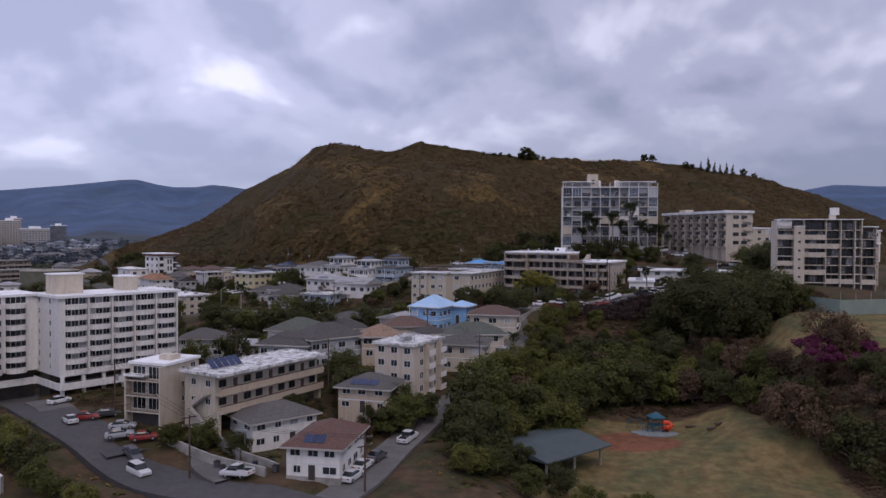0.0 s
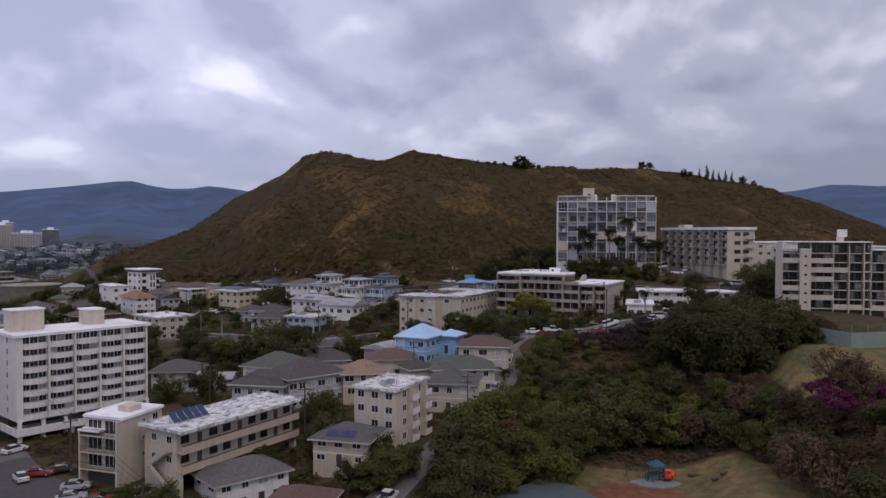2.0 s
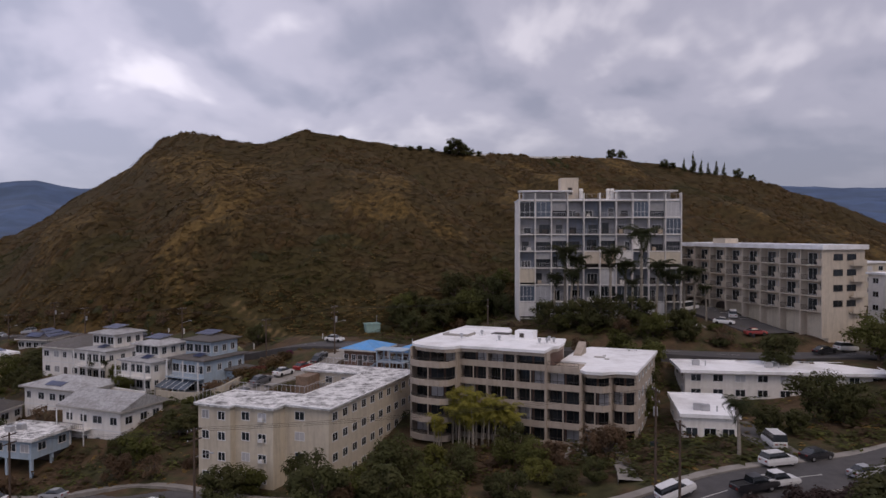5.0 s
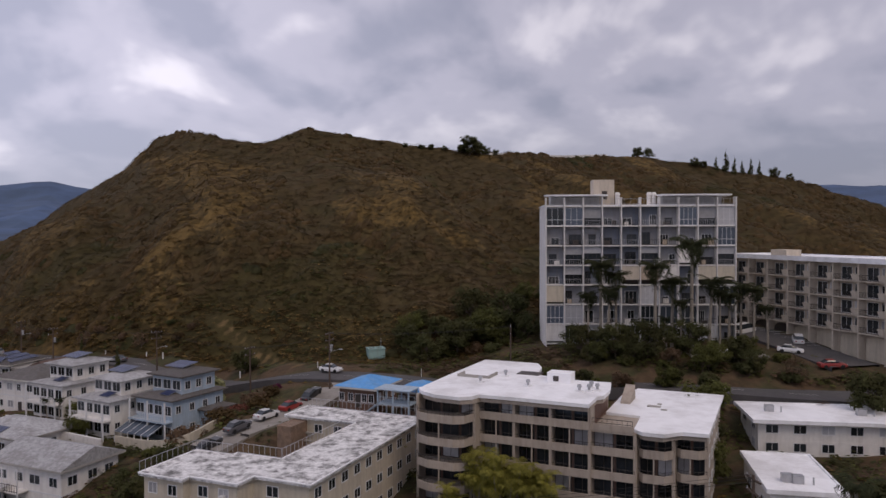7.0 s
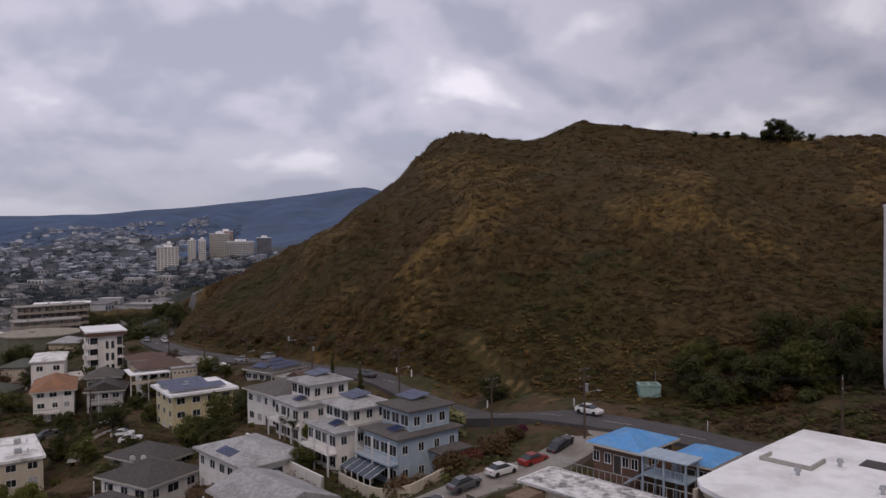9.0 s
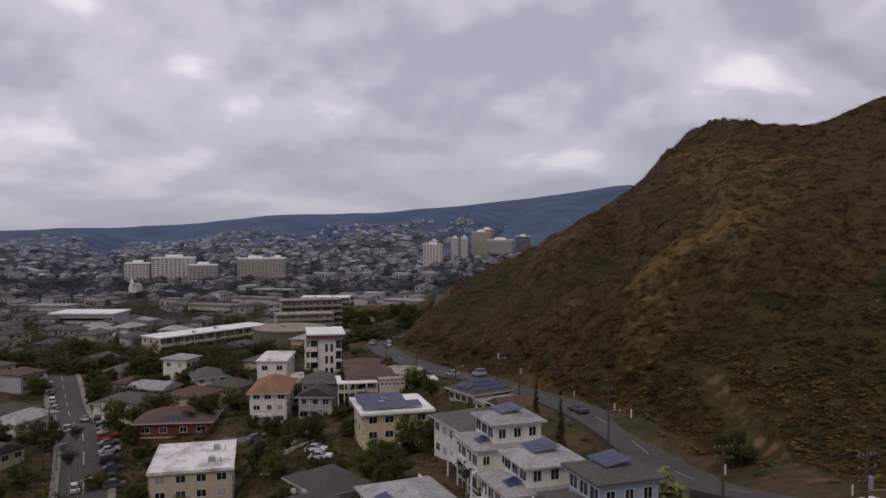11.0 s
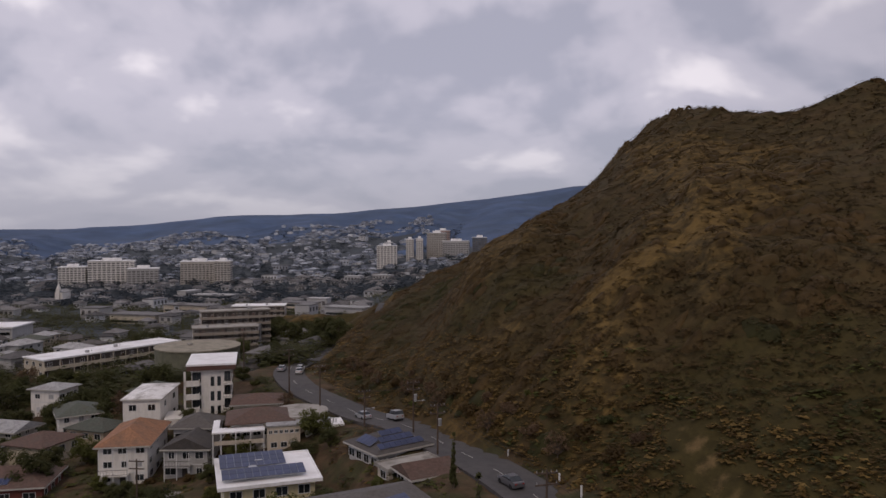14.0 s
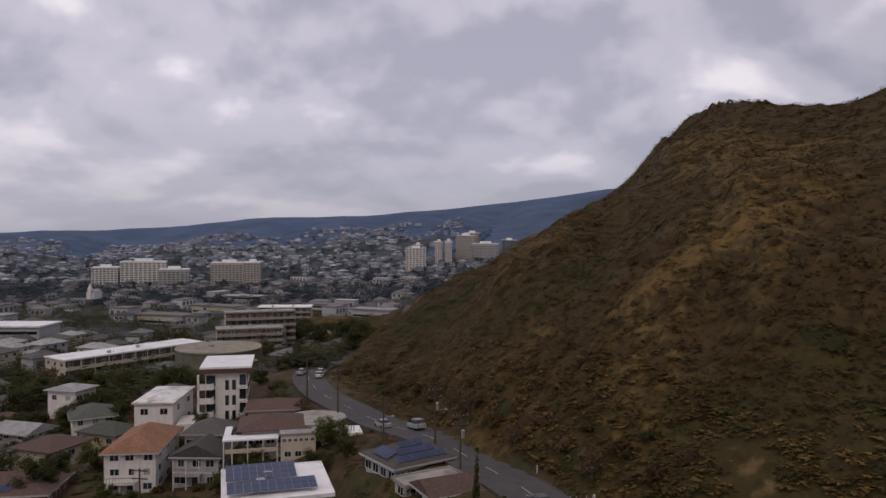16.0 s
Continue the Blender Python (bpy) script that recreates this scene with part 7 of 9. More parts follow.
# bluff thicket
belt([(55, 146), (60, 112), (78, 108), (80, 128), (71, 134), (68, 150), (71, 164), (68, 178), (56, 172)], 4.6, ("brown", "brown", "dark", "brown", "dark", "drybush", "mid"), lambda x, y: 16.5 + (x - 60) * 0.3, 6, 0.7, 1.25)
for k in range(17):
    a, q = 2 * math.pi * ((k * 0.618) % 1), math.sqrt((k + 0.5) / 17)
    grow("pink" if k % 5 else "brown", 70 + 7 * q * math.cos(a), 130 + 5 * q * math.sin(a), 0.8 + 0.4 * ((k * 0.7) % 1), z=18.6 + 1.6 * ((k * 0.37) % 1) + 1.2 * q * math.sin(a))
for k in range(7):
    grow("brown", 63 + 15 * ((k * 0.618) % 1), 122 + 12 * ((k * 0.4) % 1), 0.75)
for x, y, s in ((60, 176, 1.0), (66, 169, 1.05), (71, 177, 1.0), (64, 182, 0.85), (74, 170, 0.8)):
    grow("giant", x, y, s)
grow("dark", 78, 172, 1.5)
grow("mid", 82, 168, 1.1)
# dark bank below the middle street
for k in range(44):
    a = k / 43
    grow("bank", 28 + 40 * a, 189 + 2.0 * math.sin(k * 2.4) + 2 * a, 1.25, 0.4)
for k in range(34):
    a = k / 33
    grow("bank", 27 + 32 * a, 185 + 1.8 * math.sin(k * 2.4) + 2 * a, 1.3, 0.5)
grow("rust", 27.5, 187, 1.6)
grow("rust", 29, 185.5, 1.1)
# gardens of the middle slope
for kind, x, y, size in (
    ("dark", -16, 239, 0.8), ("mid", -20, 233, 0.8), ("dark", -13, 243, 0.6), ("brown", -22, 229, 0.7), ("dark", -24, 236, 0.6), ("dark", -20, 195, 1.15), ("dark", -14, 197, 0.8), ("dark", -45, 196, 1.7), ("dark", -36, 200, 1.6), ("mid", -52, 202, 1.5), ("dark", -30, 186, 1.3), ("dark", -58, 206, 1.5),
    ("mid", -44, 209, 1.3), ("dark", -66, 214, 1.4), ("dark", 19, 189.5, 0.9), ("brown", 8, 196, 0.7), ("dark", -5, 215, 1.0), ("mid", -2, 218, 0.7), ("dark", 6, 211, 0.9), ("mid", 12, 208, 0.8),
    ("dark", 16, 214, 0.9), ("brown", 10, 206, 0.6), ("olive", 22, 219, 0.55), ("dark", 25, 214, 0.6), ("mid", 31, 216, 0.55), ("brown", 37, 214, 0.55), ("bare", 43, 217, 0.9), ("olive", 34, 210, 0.5), ("dark", 28, 207, 0.5), ("dark", 36, 205.5, 0.45), ("dark", 40, 207, 0.45),
    ("mid", 54, 231, 1.0), ("dark", 56, 238, 1.2), ("mid", 60, 244, 1.2), ("dark", 66, 215, 0.75), ("dark", 76.5, 220, 0.95), ("dark", 80, 218, 0.8), ("dark", 87, 211, 1.3), ("dark", 94, 214, 1.5),
    ("brown", -22, 170, 0.9), ("mid", -27, 147.5, 0.6), ("dark", -33, 146.5, 0.65), ("mid", -38, 148.5, 0.6), ("dark", -44, 151, 0.6), ("dark", -15, 167, 0.7), ("dark", -38, 172, 0.8), ("dark", -50, 188, 1.0), ("dark", -38, 190, 1.1), ("mid", -15, 189, 0.7), ("mid", -40, 140, 0.8), ("mid", -20, 146, 1.0), ("dark", -16, 132, 1.1), ("dark", -18, 137, 1.0), ("mid", -7, 127, 1.0), ("mid", -6, 122, 0.9), ("dark", -26, 128, 0.8),
    ("dark", -31, 110.5, 0.55), ("dark", -52, 142, 0.9), ("mid", -58, 172, 0.9), ("dark", -48, 168, 1.0), ("olive", -42, 176, 0.9), ("brown", -33, 177, 0.9), ("dark", -20, 152, 0.7),
    ("dark", -58, 102, 0.9), ("olive", -62.5, 105, 0.85), ("olive", -66, 110, 0.8), ("mid", -50, 94, 0.6), ("olive", -45, 91, 0.6), ("mid", -54, 97, 0.7), ("olive", -70, 114, 0.7), ("dark", -90, 163, 0.7), ("dark", -3, 206, 0.7),
    ("olive", -12, 204, 0.8), ("dark", -68, 196, 1.2), ("dark", -76, 205, 1.3), ("mid", -82, 222, 1.2), ("dark", -72, 224, 1.0),
):
    grow(kind, x, y, size)
for x, y, s in ((57.6, 206.5, 1.0), (-64, 232, 0.95), (-106, 240, 1.05), (16, 160, 0.9), (36, 160, 0.95)):
    grow("palm", x, y, s)
for x, y, s_ in ((26.0, 226.4, 1.3), (28.0, 225.6, 1.4), (29.8, 224.8, 1.3), (31.4, 223.8, 1.35), (27.0, 224.4, 1.2), (33.0, 222.6, 1.1), (23.0, 225.4, 0.9), (15.8, 239.0, 1.2)):
    grow("areca", x, y, s_)
for kind, x, y, size in (("dark", 8, 205.5, 0.9), ("dark", 15, 205, 1.0), ("mid", 21, 204, 0.8), ("dark", 29, 202.5, 0.65), ("mid", 34, 214, 0.6), ("brown", 44, 214, 0.8), ("dark", 33, 221, 0.7), ("dark", 70, 215, 0.6), ("dark", 78, 217, 0.6), ("mid", 86, 217, 0.7), ("dark", 96, 226, 1.4), ("dark", 104, 232, 1.4), ("mid", 100, 240, 1.3), ("dark", 108, 244, 1.3), ("dark", 112, 226, 1.5), ("mid", 118, 236, 1.4), ("dark", 82, 240, 1.0)):
    grow(kind, x, y, size)
for x, y, k in ((-272, 470, 0.7), (-262, 482, 0.75), (-248, 478, 0.7), (-256, 494, 0.7), (-285, 486, 0.75), (-232, 462, 0.6), (-240, 490, 0.65), (-222, 470, 0.5)):
    grow("giant", x, y, k)
# round the tower on the slope
for k in range(46):
    a, b = (k * 0.618034) % 1, (k * 0.569840) % 1
    if 32 + 60 * a > 81 and 251 + 16 * b > 252:
        continue
    grow(("dark", "mid", "bush", "bush", "dark", "brown")[k % 6], 32 + 60 * a, 251 + 16 * b, (0.6, 0.6, 1.2, 1.4, 0.55, 0.55)[k % 6])
for k, (x, y, top) in enumerate(((53.6, 272.0, 47.2), (65.8, 270.0, 44.7), (68.5, 268.0, 49.4), (51.3, 272.0, 41.2), (74.5, 270.0, 41.6), (60.1, 268.0, 37.1), (79.3, 272.0, 44.1), (54.2, 270.0, 42.3), (66.6, 268.0, 39.9), (65.6, 272.0, 38.0), (80.7, 270.0, 43.6), (71.6, 268.0, 44.3), (56.4, 272.0, 44.1), (83.3, 270.0, 40.0), (62.0, 268.0, 47.3), (77.1, 272.0, 42.4))):
    model, tall = KIND["palm"][k % 2], (10.5, 8.5)[k % 2]
    PLANTED.append((x, y))
    plant(model, x, y, (top - ground_at(x, y)) / tall, 77 * k)
for x, y, s in ((55, 268, 1.3), (60, 266, 1.2), (68, 268, 1.2), (74, 262, 1.0), (50, 272, 1.1)):
    grow("dark", x, y, s * 0.8)
# hill foot
for k in range(60):
    a, b = (k * 0.618034) % 1, (k * 0.754878) % 1
    x = 14 + 100 * a
    if x < 19:
        continue
    grow(("dark", "mid", "bush", "dark", "drybush")[k % 5], x, float(np.interp(x, FOOT_X, FOOT_Y)) - 4 + 20 * b, (0.65, 0.7, 1.6, 0.8, 1.5)[k % 5])
for k in range(44):
    a = k / 43
    x = -125 + 128 * a
    if x > -26:
        continue
    grow(("drybush", "bush", "drybush", "drybush", "bare")[k % 5], x, float(np.interp(x, FOOT_X, FOOT_Y)) + 1.5 + 7 * ((k * 0.38) % 1), (1.0, 0.9, 1.2, 0.8, 0.8)[k % 5])
grow("cypress", -35, 287.5, 1.1)
grow("cypress", -46.5, 300, 0.8)
grow("pale", -16, 277.5, 1.35)
for kind, x, y, s in (("drybush", -6, 268.5, 1.5), ("drybush", -4.5, 264, 1.3), ("rust", -7.5, 262.5, 1.2), ("drybush", -3.4, 269.5, 1.2), ("rust", -10.5, 267, 1.3), ("pink", -3, 272, 0.55), ("drybush", -12, 262, 1.4)):
    grow(kind, x, y, s)
for kind, x, y, s in (("mid", -26, 283, 0.8), ("olive", -29, 280, 0.6), ("rust", -8.5, 266, 1.3), ("drybush", -10, 263, 1.8), ("drybush", -9, 258, 1.7), ("drybush", -13, 253, 1.6), ("bush", -18, 251, 0.9), ("drybush", -6, 269, 1.0), ("bush", -16, 249.5, 1.1), ("rust", -12, 271, 0.9),
                      ("mid", -64, 288, 0.9), ("dark", -60, 291, 0.9), ("dark", -57, 286, 0.8), ("mid", -66, 283, 0.7), ("dark", -53, 271, 0.9), ("mid", -62, 276, 0.8), ("dark", -88, 287, 0.8), ("dark", -92, 280, 0.9), ("dark", -96, 290, 0.7), ("dark", -111, 309, 0.7), ("mid", -97, 309, 0.6), ("rust", -88, 309, 1.0), ("dark", -84, 310, 0.6),
                      ("dark", -124, 287, 1.0), ("dark", -128, 292, 0.9), ("dark", -138, 285, 1.1), ("mid", -143, 278, 0.9), ("olive", -120, 262, 0.6), ("mid", -110, 250, 0.7), ("dark", -142, 262, 1.0), ("dark", -150, 256, 1.0), ("mid", -77, 248, 0.8), ("olive", -72, 252, 0.8), ("olive", -80, 254, 0.7), ("dark", -48, 247, 0.8), ("dark", -56, 245, 0.8), ("bush", -44, 249, 1.2), ("bare", -41, 250, 1.0),
                      ("dark", 24, 288, 1.1), ("dark", 30, 292, 1.2), ("mid", 36, 296, 1.1), ("dark", 42, 300, 1.2), ("dark", 20, 294, 1.0), ("dark", 34, 303, 1.1), ("dark", -150, 290, 1.0), ("dark", -156, 298, 1.0), ("dark", -172, 296, 1.0), ("dark", -180, 305, 1.1), ("dark", -190, 312, 1.0), ("dark", -205, 318, 1.1), ("dark", -222, 330, 1.0), ("dark", -228, 345, 1.1), ("mid", -215, 345, 0.9), ("dark", -225, 318, 1.1), ("dark", -240, 325, 1.0), ("dark", -176, 345, 1.2), ("dark", -185, 352, 1.1), ("dark", -180, 362, 1.1), ("dark", -272, 400, 1.4), ("dark", -290, 420, 1.4), ("dark", -280, 360, 1.2), ("dark", -232, 420, 1.2), ("dark", -225, 405, 1.0), ("dark", -276, 470, 1.7), ("dark", -268, 476, 1.6), ("dark", -258, 470, 1.6), ("dark", -250, 467, 1.5), ("dark", -263, 460, 1.6), ("dark", -292, 474, 1.7), ("dark", -285, 465, 1.6), ("dark", -300, 482, 1.6), ("dark", -142, 318, 0.9), ("dark", -147, 325, 1.0), ("mid", -150, 315, 0.8), ("dark", -163, 320, 1.1), ("dark", -172, 315, 1.0), ("dark", -180, 330, 1.0), ("mid", -170, 335, 0.9), ("dark", -205, 335, 1.1), ("dark", -215, 325, 1.0), ("dark", -160, 400, 1.7), ("dark", -172, 408, 1.9), ("dark", -182, 418, 1.6), ("dark", -190, 402, 1.5), ("dark", -200, 430, 1.8), ("dark", -165, 380, 1.0), ("brown", -148, 345, 0.9), ("brown", -158, 355, 1.0), ("brown", -152, 336, 0.8)):
    grow(kind, x, y, s)
for x, y, s in ((-118, 256, 0.8), (-131, 259.5, 1.0), (-112, 268, 0.9), (-128, 262, 0.75), (-147, 300, 0.8), (-41, 272, 0.5), (-37, 267.5, 0.45)):
    grow("palm", x, y, s)
# crest of the hill
for x, y, s, kind in ((47.5, 424, 1.3, "dark"), (51, 425, 0.7, "dark"), (54, 426, 0.6, "dark"), (44.5, 425, 0.5, "dark"), (58, 428, 0.4, "dark"), (38, 425, 0.35, "dark"), (33, 425, 0.4, "dark"), (29, 424, 0.35, "dark"), (23, 424, 0.3, "dark"), (126, 461, 0.8, "dark"), (131, 461, 0.7, "dark"), (152, 461, 0.6, "dark"), (156, 461, 0.55, "dark"), (187, 458, 0.6, "dark"), (193, 456, 0.5, "dark")):
    grow(kind, x, y, s)
for x, s in ((161.5, 0.85), (166, 1.2), (170, 1.0), (173.5, 0.95), (177.5, 0.95), (181.5, 0.95)):
    grow("pine", x, 460.5, s)


def scatter_house_gardens():
    """Small trees and shrubs between the houses, clear of walls and roads."""
    rnd = random.Random(3)
    for _ in range(2200):
        x, y = (rnd.uniform(-175, 15), rnd.uniform(112, 312)) if rnd.random() < 0.6 else (rnd.uniform(-230, -60), rnd.uniform(235, 345))
        if y > np.interp(x, FOOT_X, FOOT_Y) - 3 or any(math.hypot(x - a, y - b) < r * 0.72 + 1.2 for a, b, r in FOOT):
            continue
        if road_gap(np.array([x]), np.array([y]))[0] < 1.8 or any(math.hypot(x - a, y - b) < 3.4 for a, b in PLANTED):
            continue
        kind = rnd.choice(("bush", "bush", "dark", "dark", "mid", "drybush", "dark", "bush", "brown"))
        if math.hypot(x + 5, y - 277) < 12:
            continue
        grow(kind, x, y, {"bush": 0.9, "drybush": 0.8}.get(kind, rnd.uniform(0.4, 0.75)))
        if len(PLANTED) > 930:
            break


scatter_house_gardens()
for k in range(46):
    x, y = -165 - 120 * ((k * 0.618) % 1), 288 + 62 * ((k * 0.7549) % 1)
    if all(math.hypot(x - a, y - b) > r + 2 for a, b, r in FOOT) and road_gap(np.array([x]), np.array([y]))[0] > 2:
        grow(("dark", "dark", "mid", "dark", "brown")[k % 5], x, y, 0.7 + 0.5 * ((k * 0.31) % 1))


def stuff_cloud(name, label, xs, ys, radius, material, quads, size, tall=0.7, lift=0.25, seed=1, wild=1.0):
    """Brush that nobody could count, as one object."""
    rng = np.random.default_rng(seed)
    z = height(xs, ys) + heaps(xs, ys)
    n = len(xs)
    r = radius * rng.uniform(0.5, 1.5, n)
    which = np.repeat(np.arange(n), quads)
    d = rng.normal(size=(len(which), 3))
    d[:, 2] = np.abs(d[:, 2])
    d /= np.linalg.norm(d, axis=1)[:, None]
    p = np.stack([xs, ys, z - 0.15 + r * lift * 0.2], -1)[which] + d * r[which][:, None] * rng.uniform(0.55, 1.0, len(which))[:, None] * (1, 1, tall)
    nrm = wild * (d * 0.5 + rng.normal(size=d.shape) * 0.22) + (0, 0, 1.6)
    nrm /= np.linalg.norm(nrm, axis=1)[:, None]
    a = np.cross(nrm, rng.normal(size=d.shape))
    a /= np.linalg.norm(a, axis=1)[:, None]
    b = np.cross(nrm, a)
    s = (size * r[which] / radius * rng.uniform(0.6, 1.4, len(which)))[:, None]
    v = np.stack([p - a * s - b * s * 0.5, p + a * s * 1.1 - b * s * 0.4, p + a * s * 0.1 + b * s * 1.1], 1).reshape(-1, 3)
    ob = laid(new(name, cloud_mesh(name, v, np.arange(len(v)).reshape(-1, 3), material)))
    return tagged(ob, label, "vegetation", kind="stuff")


def dome(seed, n=7, rings=3):
    """A low uneven bush clump: rings of points round a crown."""
    rng = np.random.default_rng(seed)
    v = []
    for k in range(rings):
        up = k / rings
        for j in range(n):
            a = 2 * math.pi * (j + 0.5 * (k % 2)) / n
            r = math.cos(up * math.pi / 2) ** 0.8 * rng.uniform(0.78, 1.15)
            v.append((r * math.cos(a), r * math.sin(a), math.sin(up * math.pi / 2) * rng.uniform(0.8, 1.2) - 0.12 * (k == 0)))
    v.append((rng.uniform(-0.15, 0.15), rng.uniform(-0.15, 0.15), rng.uniform(0.9, 1.1)))
    f = []
    for k in range(rings - 1):
        for j in range(n):
            a, b, c, d = k * n + j, k * n + (j + 1) % n, (k + 1) * n + j, (k + 1) * n + (j + 1) % n
            f += [(a, b, d), (a, d, c)] if k % 2 else [(a, b, c), (b, d, c)]
    f += [((rings - 1) * n + j, (rings - 1) * n + (j + 1) % n, rings * n) for j in range(n)]
    return np.array(v), np.array(f)


def clump_field(name, label, xs, ys, radius, tall, material, seed=1, n=7, rings=3):
    """Rounded brush clumps that nobody could count, as one object."""
    rng = np.random.default_rng(seed)
    vs, fs, at = [], [], 0
    shapes = [dome(seed * 10 + q, n, rings) for q in range(6)]
    pick = rng.integers(0, 6, len(xs))
    for q, (v, f) in enumerate(shapes):
        m = np.flatnonzero(pick == q)
        turn, r, h = rng.uniform(0, 6.28, len(m)), radius * rng.uniform(0.5, 1.5, len(m)), tall * rng.uniform(0.6, 1.4, len(m))
        c, s = np.cos(turn)[:, None], np.sin(turn)[:, None]
        px = xs[m][:, None] + r[:, None] * (c * v[:, 0] - s * v[:, 1])
        py = ys[m][:, None] + r[:, None] * (s * v[:, 0] + c * v[:, 1])
        ground = height(px, py) + heaps(px, py)
        pz = ground + (r * h)[:, None] * v[:, 2]
        vs.append(np.stack([px, py, pz], -1).reshape(-1, 3))
        fs.append((f[None] + (at + np.arange(len(m)) * len(v))[:, None, None]).reshape(-1, 3))
        at += len(m) * len(v)
    me = cloud_mesh(name, np.concatenate(vs), np.concatenate(fs), material)
    me.polygons.foreach_set("use_smooth", np.ones(len(me.polygons), bool))
    return tagged(laid(new(name, me)), label, "vegetation", kind="stuff")


def hill_brush():
    rng = np.random.default_rng(4)

    def sow(n, x0, x1, s0, s1):
        x = rng.uniform(x0, x1, n)
        fy, ry = np.interp(x, FOOT_X, FOOT_Y), np.interp(x, RIDGE_X, RIDGE_Y)
        s = rng.uniform(s0, s1, n)
        return x, fy + s * (ry - fy), s

    x, y, s = sow(52000, -245, 270, 0.0, 1.03)
    clear = (road_gap(x, y) > 1.5) & (trail_gap(x, y)[1] > 1.5 + 1.5 * rng.random(len(x)))
    x, y, s = x[clear], y[clear], s[clear]
    n = len(x)
    gold, olive = hill_cover(x, y)
    thick = fbm(x, y, 26, 44, 3) + 0.5 * fbm(x, y, 9, 45, 2) + 0.10 * rng.normal(size=n)
    grass = gold > 0.25 + 0.7 * rng.random(n)
    big = (thick > 0.10) & ~grass & (rng.random(n) < 0.30)
    green = (olive > 0.15 + 0.7 * rng.random(n)) | (s < 0.05)
    for m, mat_, word, sd in ((big & ~green, BRUSH, "dry brown", 2), (big & green, BRUSH_G, "greener", 3)):
        clump_field("hillside_brush", f"{word} bushes in dense drifts on the hillside", x[m], y[m], 1.3, 0.34, mat_, sd, 6, 2)
        stuff_cloud("brush_leaves", f"{word} leaves of the bushes on the hillside", x[m], y[m], 1.7, mat_, 24, 0.18, 0.5, seed=sd + 20, wild=1.0)
    low = ~big & ~grass
    stuff_cloud("low_scrub", "low dry scrub carpet on the hillside", x[low & ~green], y[low & ~green], 1.0, BRUSH, 8, 0.2, 0.36, seed=12, wild=0.8)
    stuff_cloud("low_scrub", "low olive scrub carpet on the hillside", x[low & green], y[low & green], 1.0, BRUSH_G, 8, 0.2, 0.36, seed=13, wild=0.8)
    stuff_cloud("dry_grass", "tufts of golden dry grass on the hillside", x[grass], y[grass], 0.9, GRASS, 8, 0.2, 0.45, seed=5, wild=0.8)
    x, y, s = sow(20000, -150, 75, -0.02, 0.6)
    keep = (rng.random(len(s)) > 1.7 * s) & (golden(x, y) > 3 * rng.random(len(s))) & (trail_gap(x, y)[1] > 1.5 + 1.5 * rng.random(len(x))) & (road_gap(x, y) > 0.9)
    near_road = keep & (s < 0.12)
    stuff_cloud("foot_scrub", "dense dry brush along the foot of the hill", x[keep], y[keep], 1.0, BRUSH, 14, 0.17, 0.4, seed=14, wild=0.55)
    stuff_cloud("foot_grass", "pale dry grass on the bank above the road", x[near_road], y[near_road], 0.7, GRASS, 8, 0.24, 0.6, seed=15, wild=0.8)


hill_brush()


def crest_brush():
    """Low bushes that roughen the skyline of the hill."""
    rng = np.random.default_rng(37)
    x = rng.uniform(-170, 210, 1500)
    y = np.interp(x, RIDGE_X, RIDGE_Y) + rng.uniform(-9, 1.5, len(x))
    keep = fbm(x, y, 16, 91, 3) > -0.04
    stuff_cloud("crest_brush", "low brown bushes along the crest of the hill", x[keep], y[keep], 1.0, BRUSH_G, 26, 0.2, 0.9, lift=-3.2, seed=61, wild=0.8)


crest_brush()


def verge_grass():
    rng = np.random.default_rng(9)
    n = 9000
    x, y = rng.uniform(-140, 90, n), rng.uniform(95, 330, n)
    gap = road_gap(x, y)
    clear = np.ones(n, bool)
    for a, b, r in FOOT:
        clear &= np.hypot(x - a, y - b) > r * 0.8
    clear &= ~((x > 10) & (y < 150)) & ~((x > 70) & (y < 185))
    keep = clear & (gap > 0.8) & (fbm(x, y, 12, 61, 3) > -0.02)
    stuff_cloud("verge_grass", "rough dry grass and weeds between the houses", x[keep], y[keep], 0.6, GRASS, 5, 0.26, 0.5, seed=6)
    keep2 = clear & (gap > 0.8) & (fbm(x, y, 15, 63, 3) > 0.05)
    stuff_cloud("weeds", "low green weeds and hedges between the houses", x[keep2], y[keep2], 0.9, LEAF_MID, 7, 0.3, 0.7, seed=7)


verge_grass()


def bluff_brush():
    """Brown undergrowth below the trees of the park bluff and its edge."""
    rng = np.random.default_rng(19)
    n = 9000
    x, y = np.concatenate([rng.uniform(42, 92, n), rng.uniform(4, 60, n // 2)]), np.concatenate([rng.uniform(104, 190, n), rng.uniform(122, 192, n // 2)])
    lawn = ((x > 12) & (x < 63) & (y < 143)) | ((x > 70) & (y > 129) & (y < 170))
    keep = (road_gap(x, y) > 1.2) & ~lawn
    for a, b, r in FOOT:
        keep &= np.hypot(x - a, y - b) > r * 0.9
    green = fbm(x, y, 14, 71, 3) > 0.03
    stuff_cloud("undergrowth", "dry brown undergrowth on the park bluff", x[keep & ~green], y[keep & ~green], 1.0, LEAF_BROWN, 10, 0.24, 0.7, seed=41)
    stuff_cloud("undergrowth", "dark green undergrowth below the park trees", x[keep & green], y[keep & green], 1.0, LEAF_DARK, 10, 0.24, 0.7, seed=42)


bluff_brush()


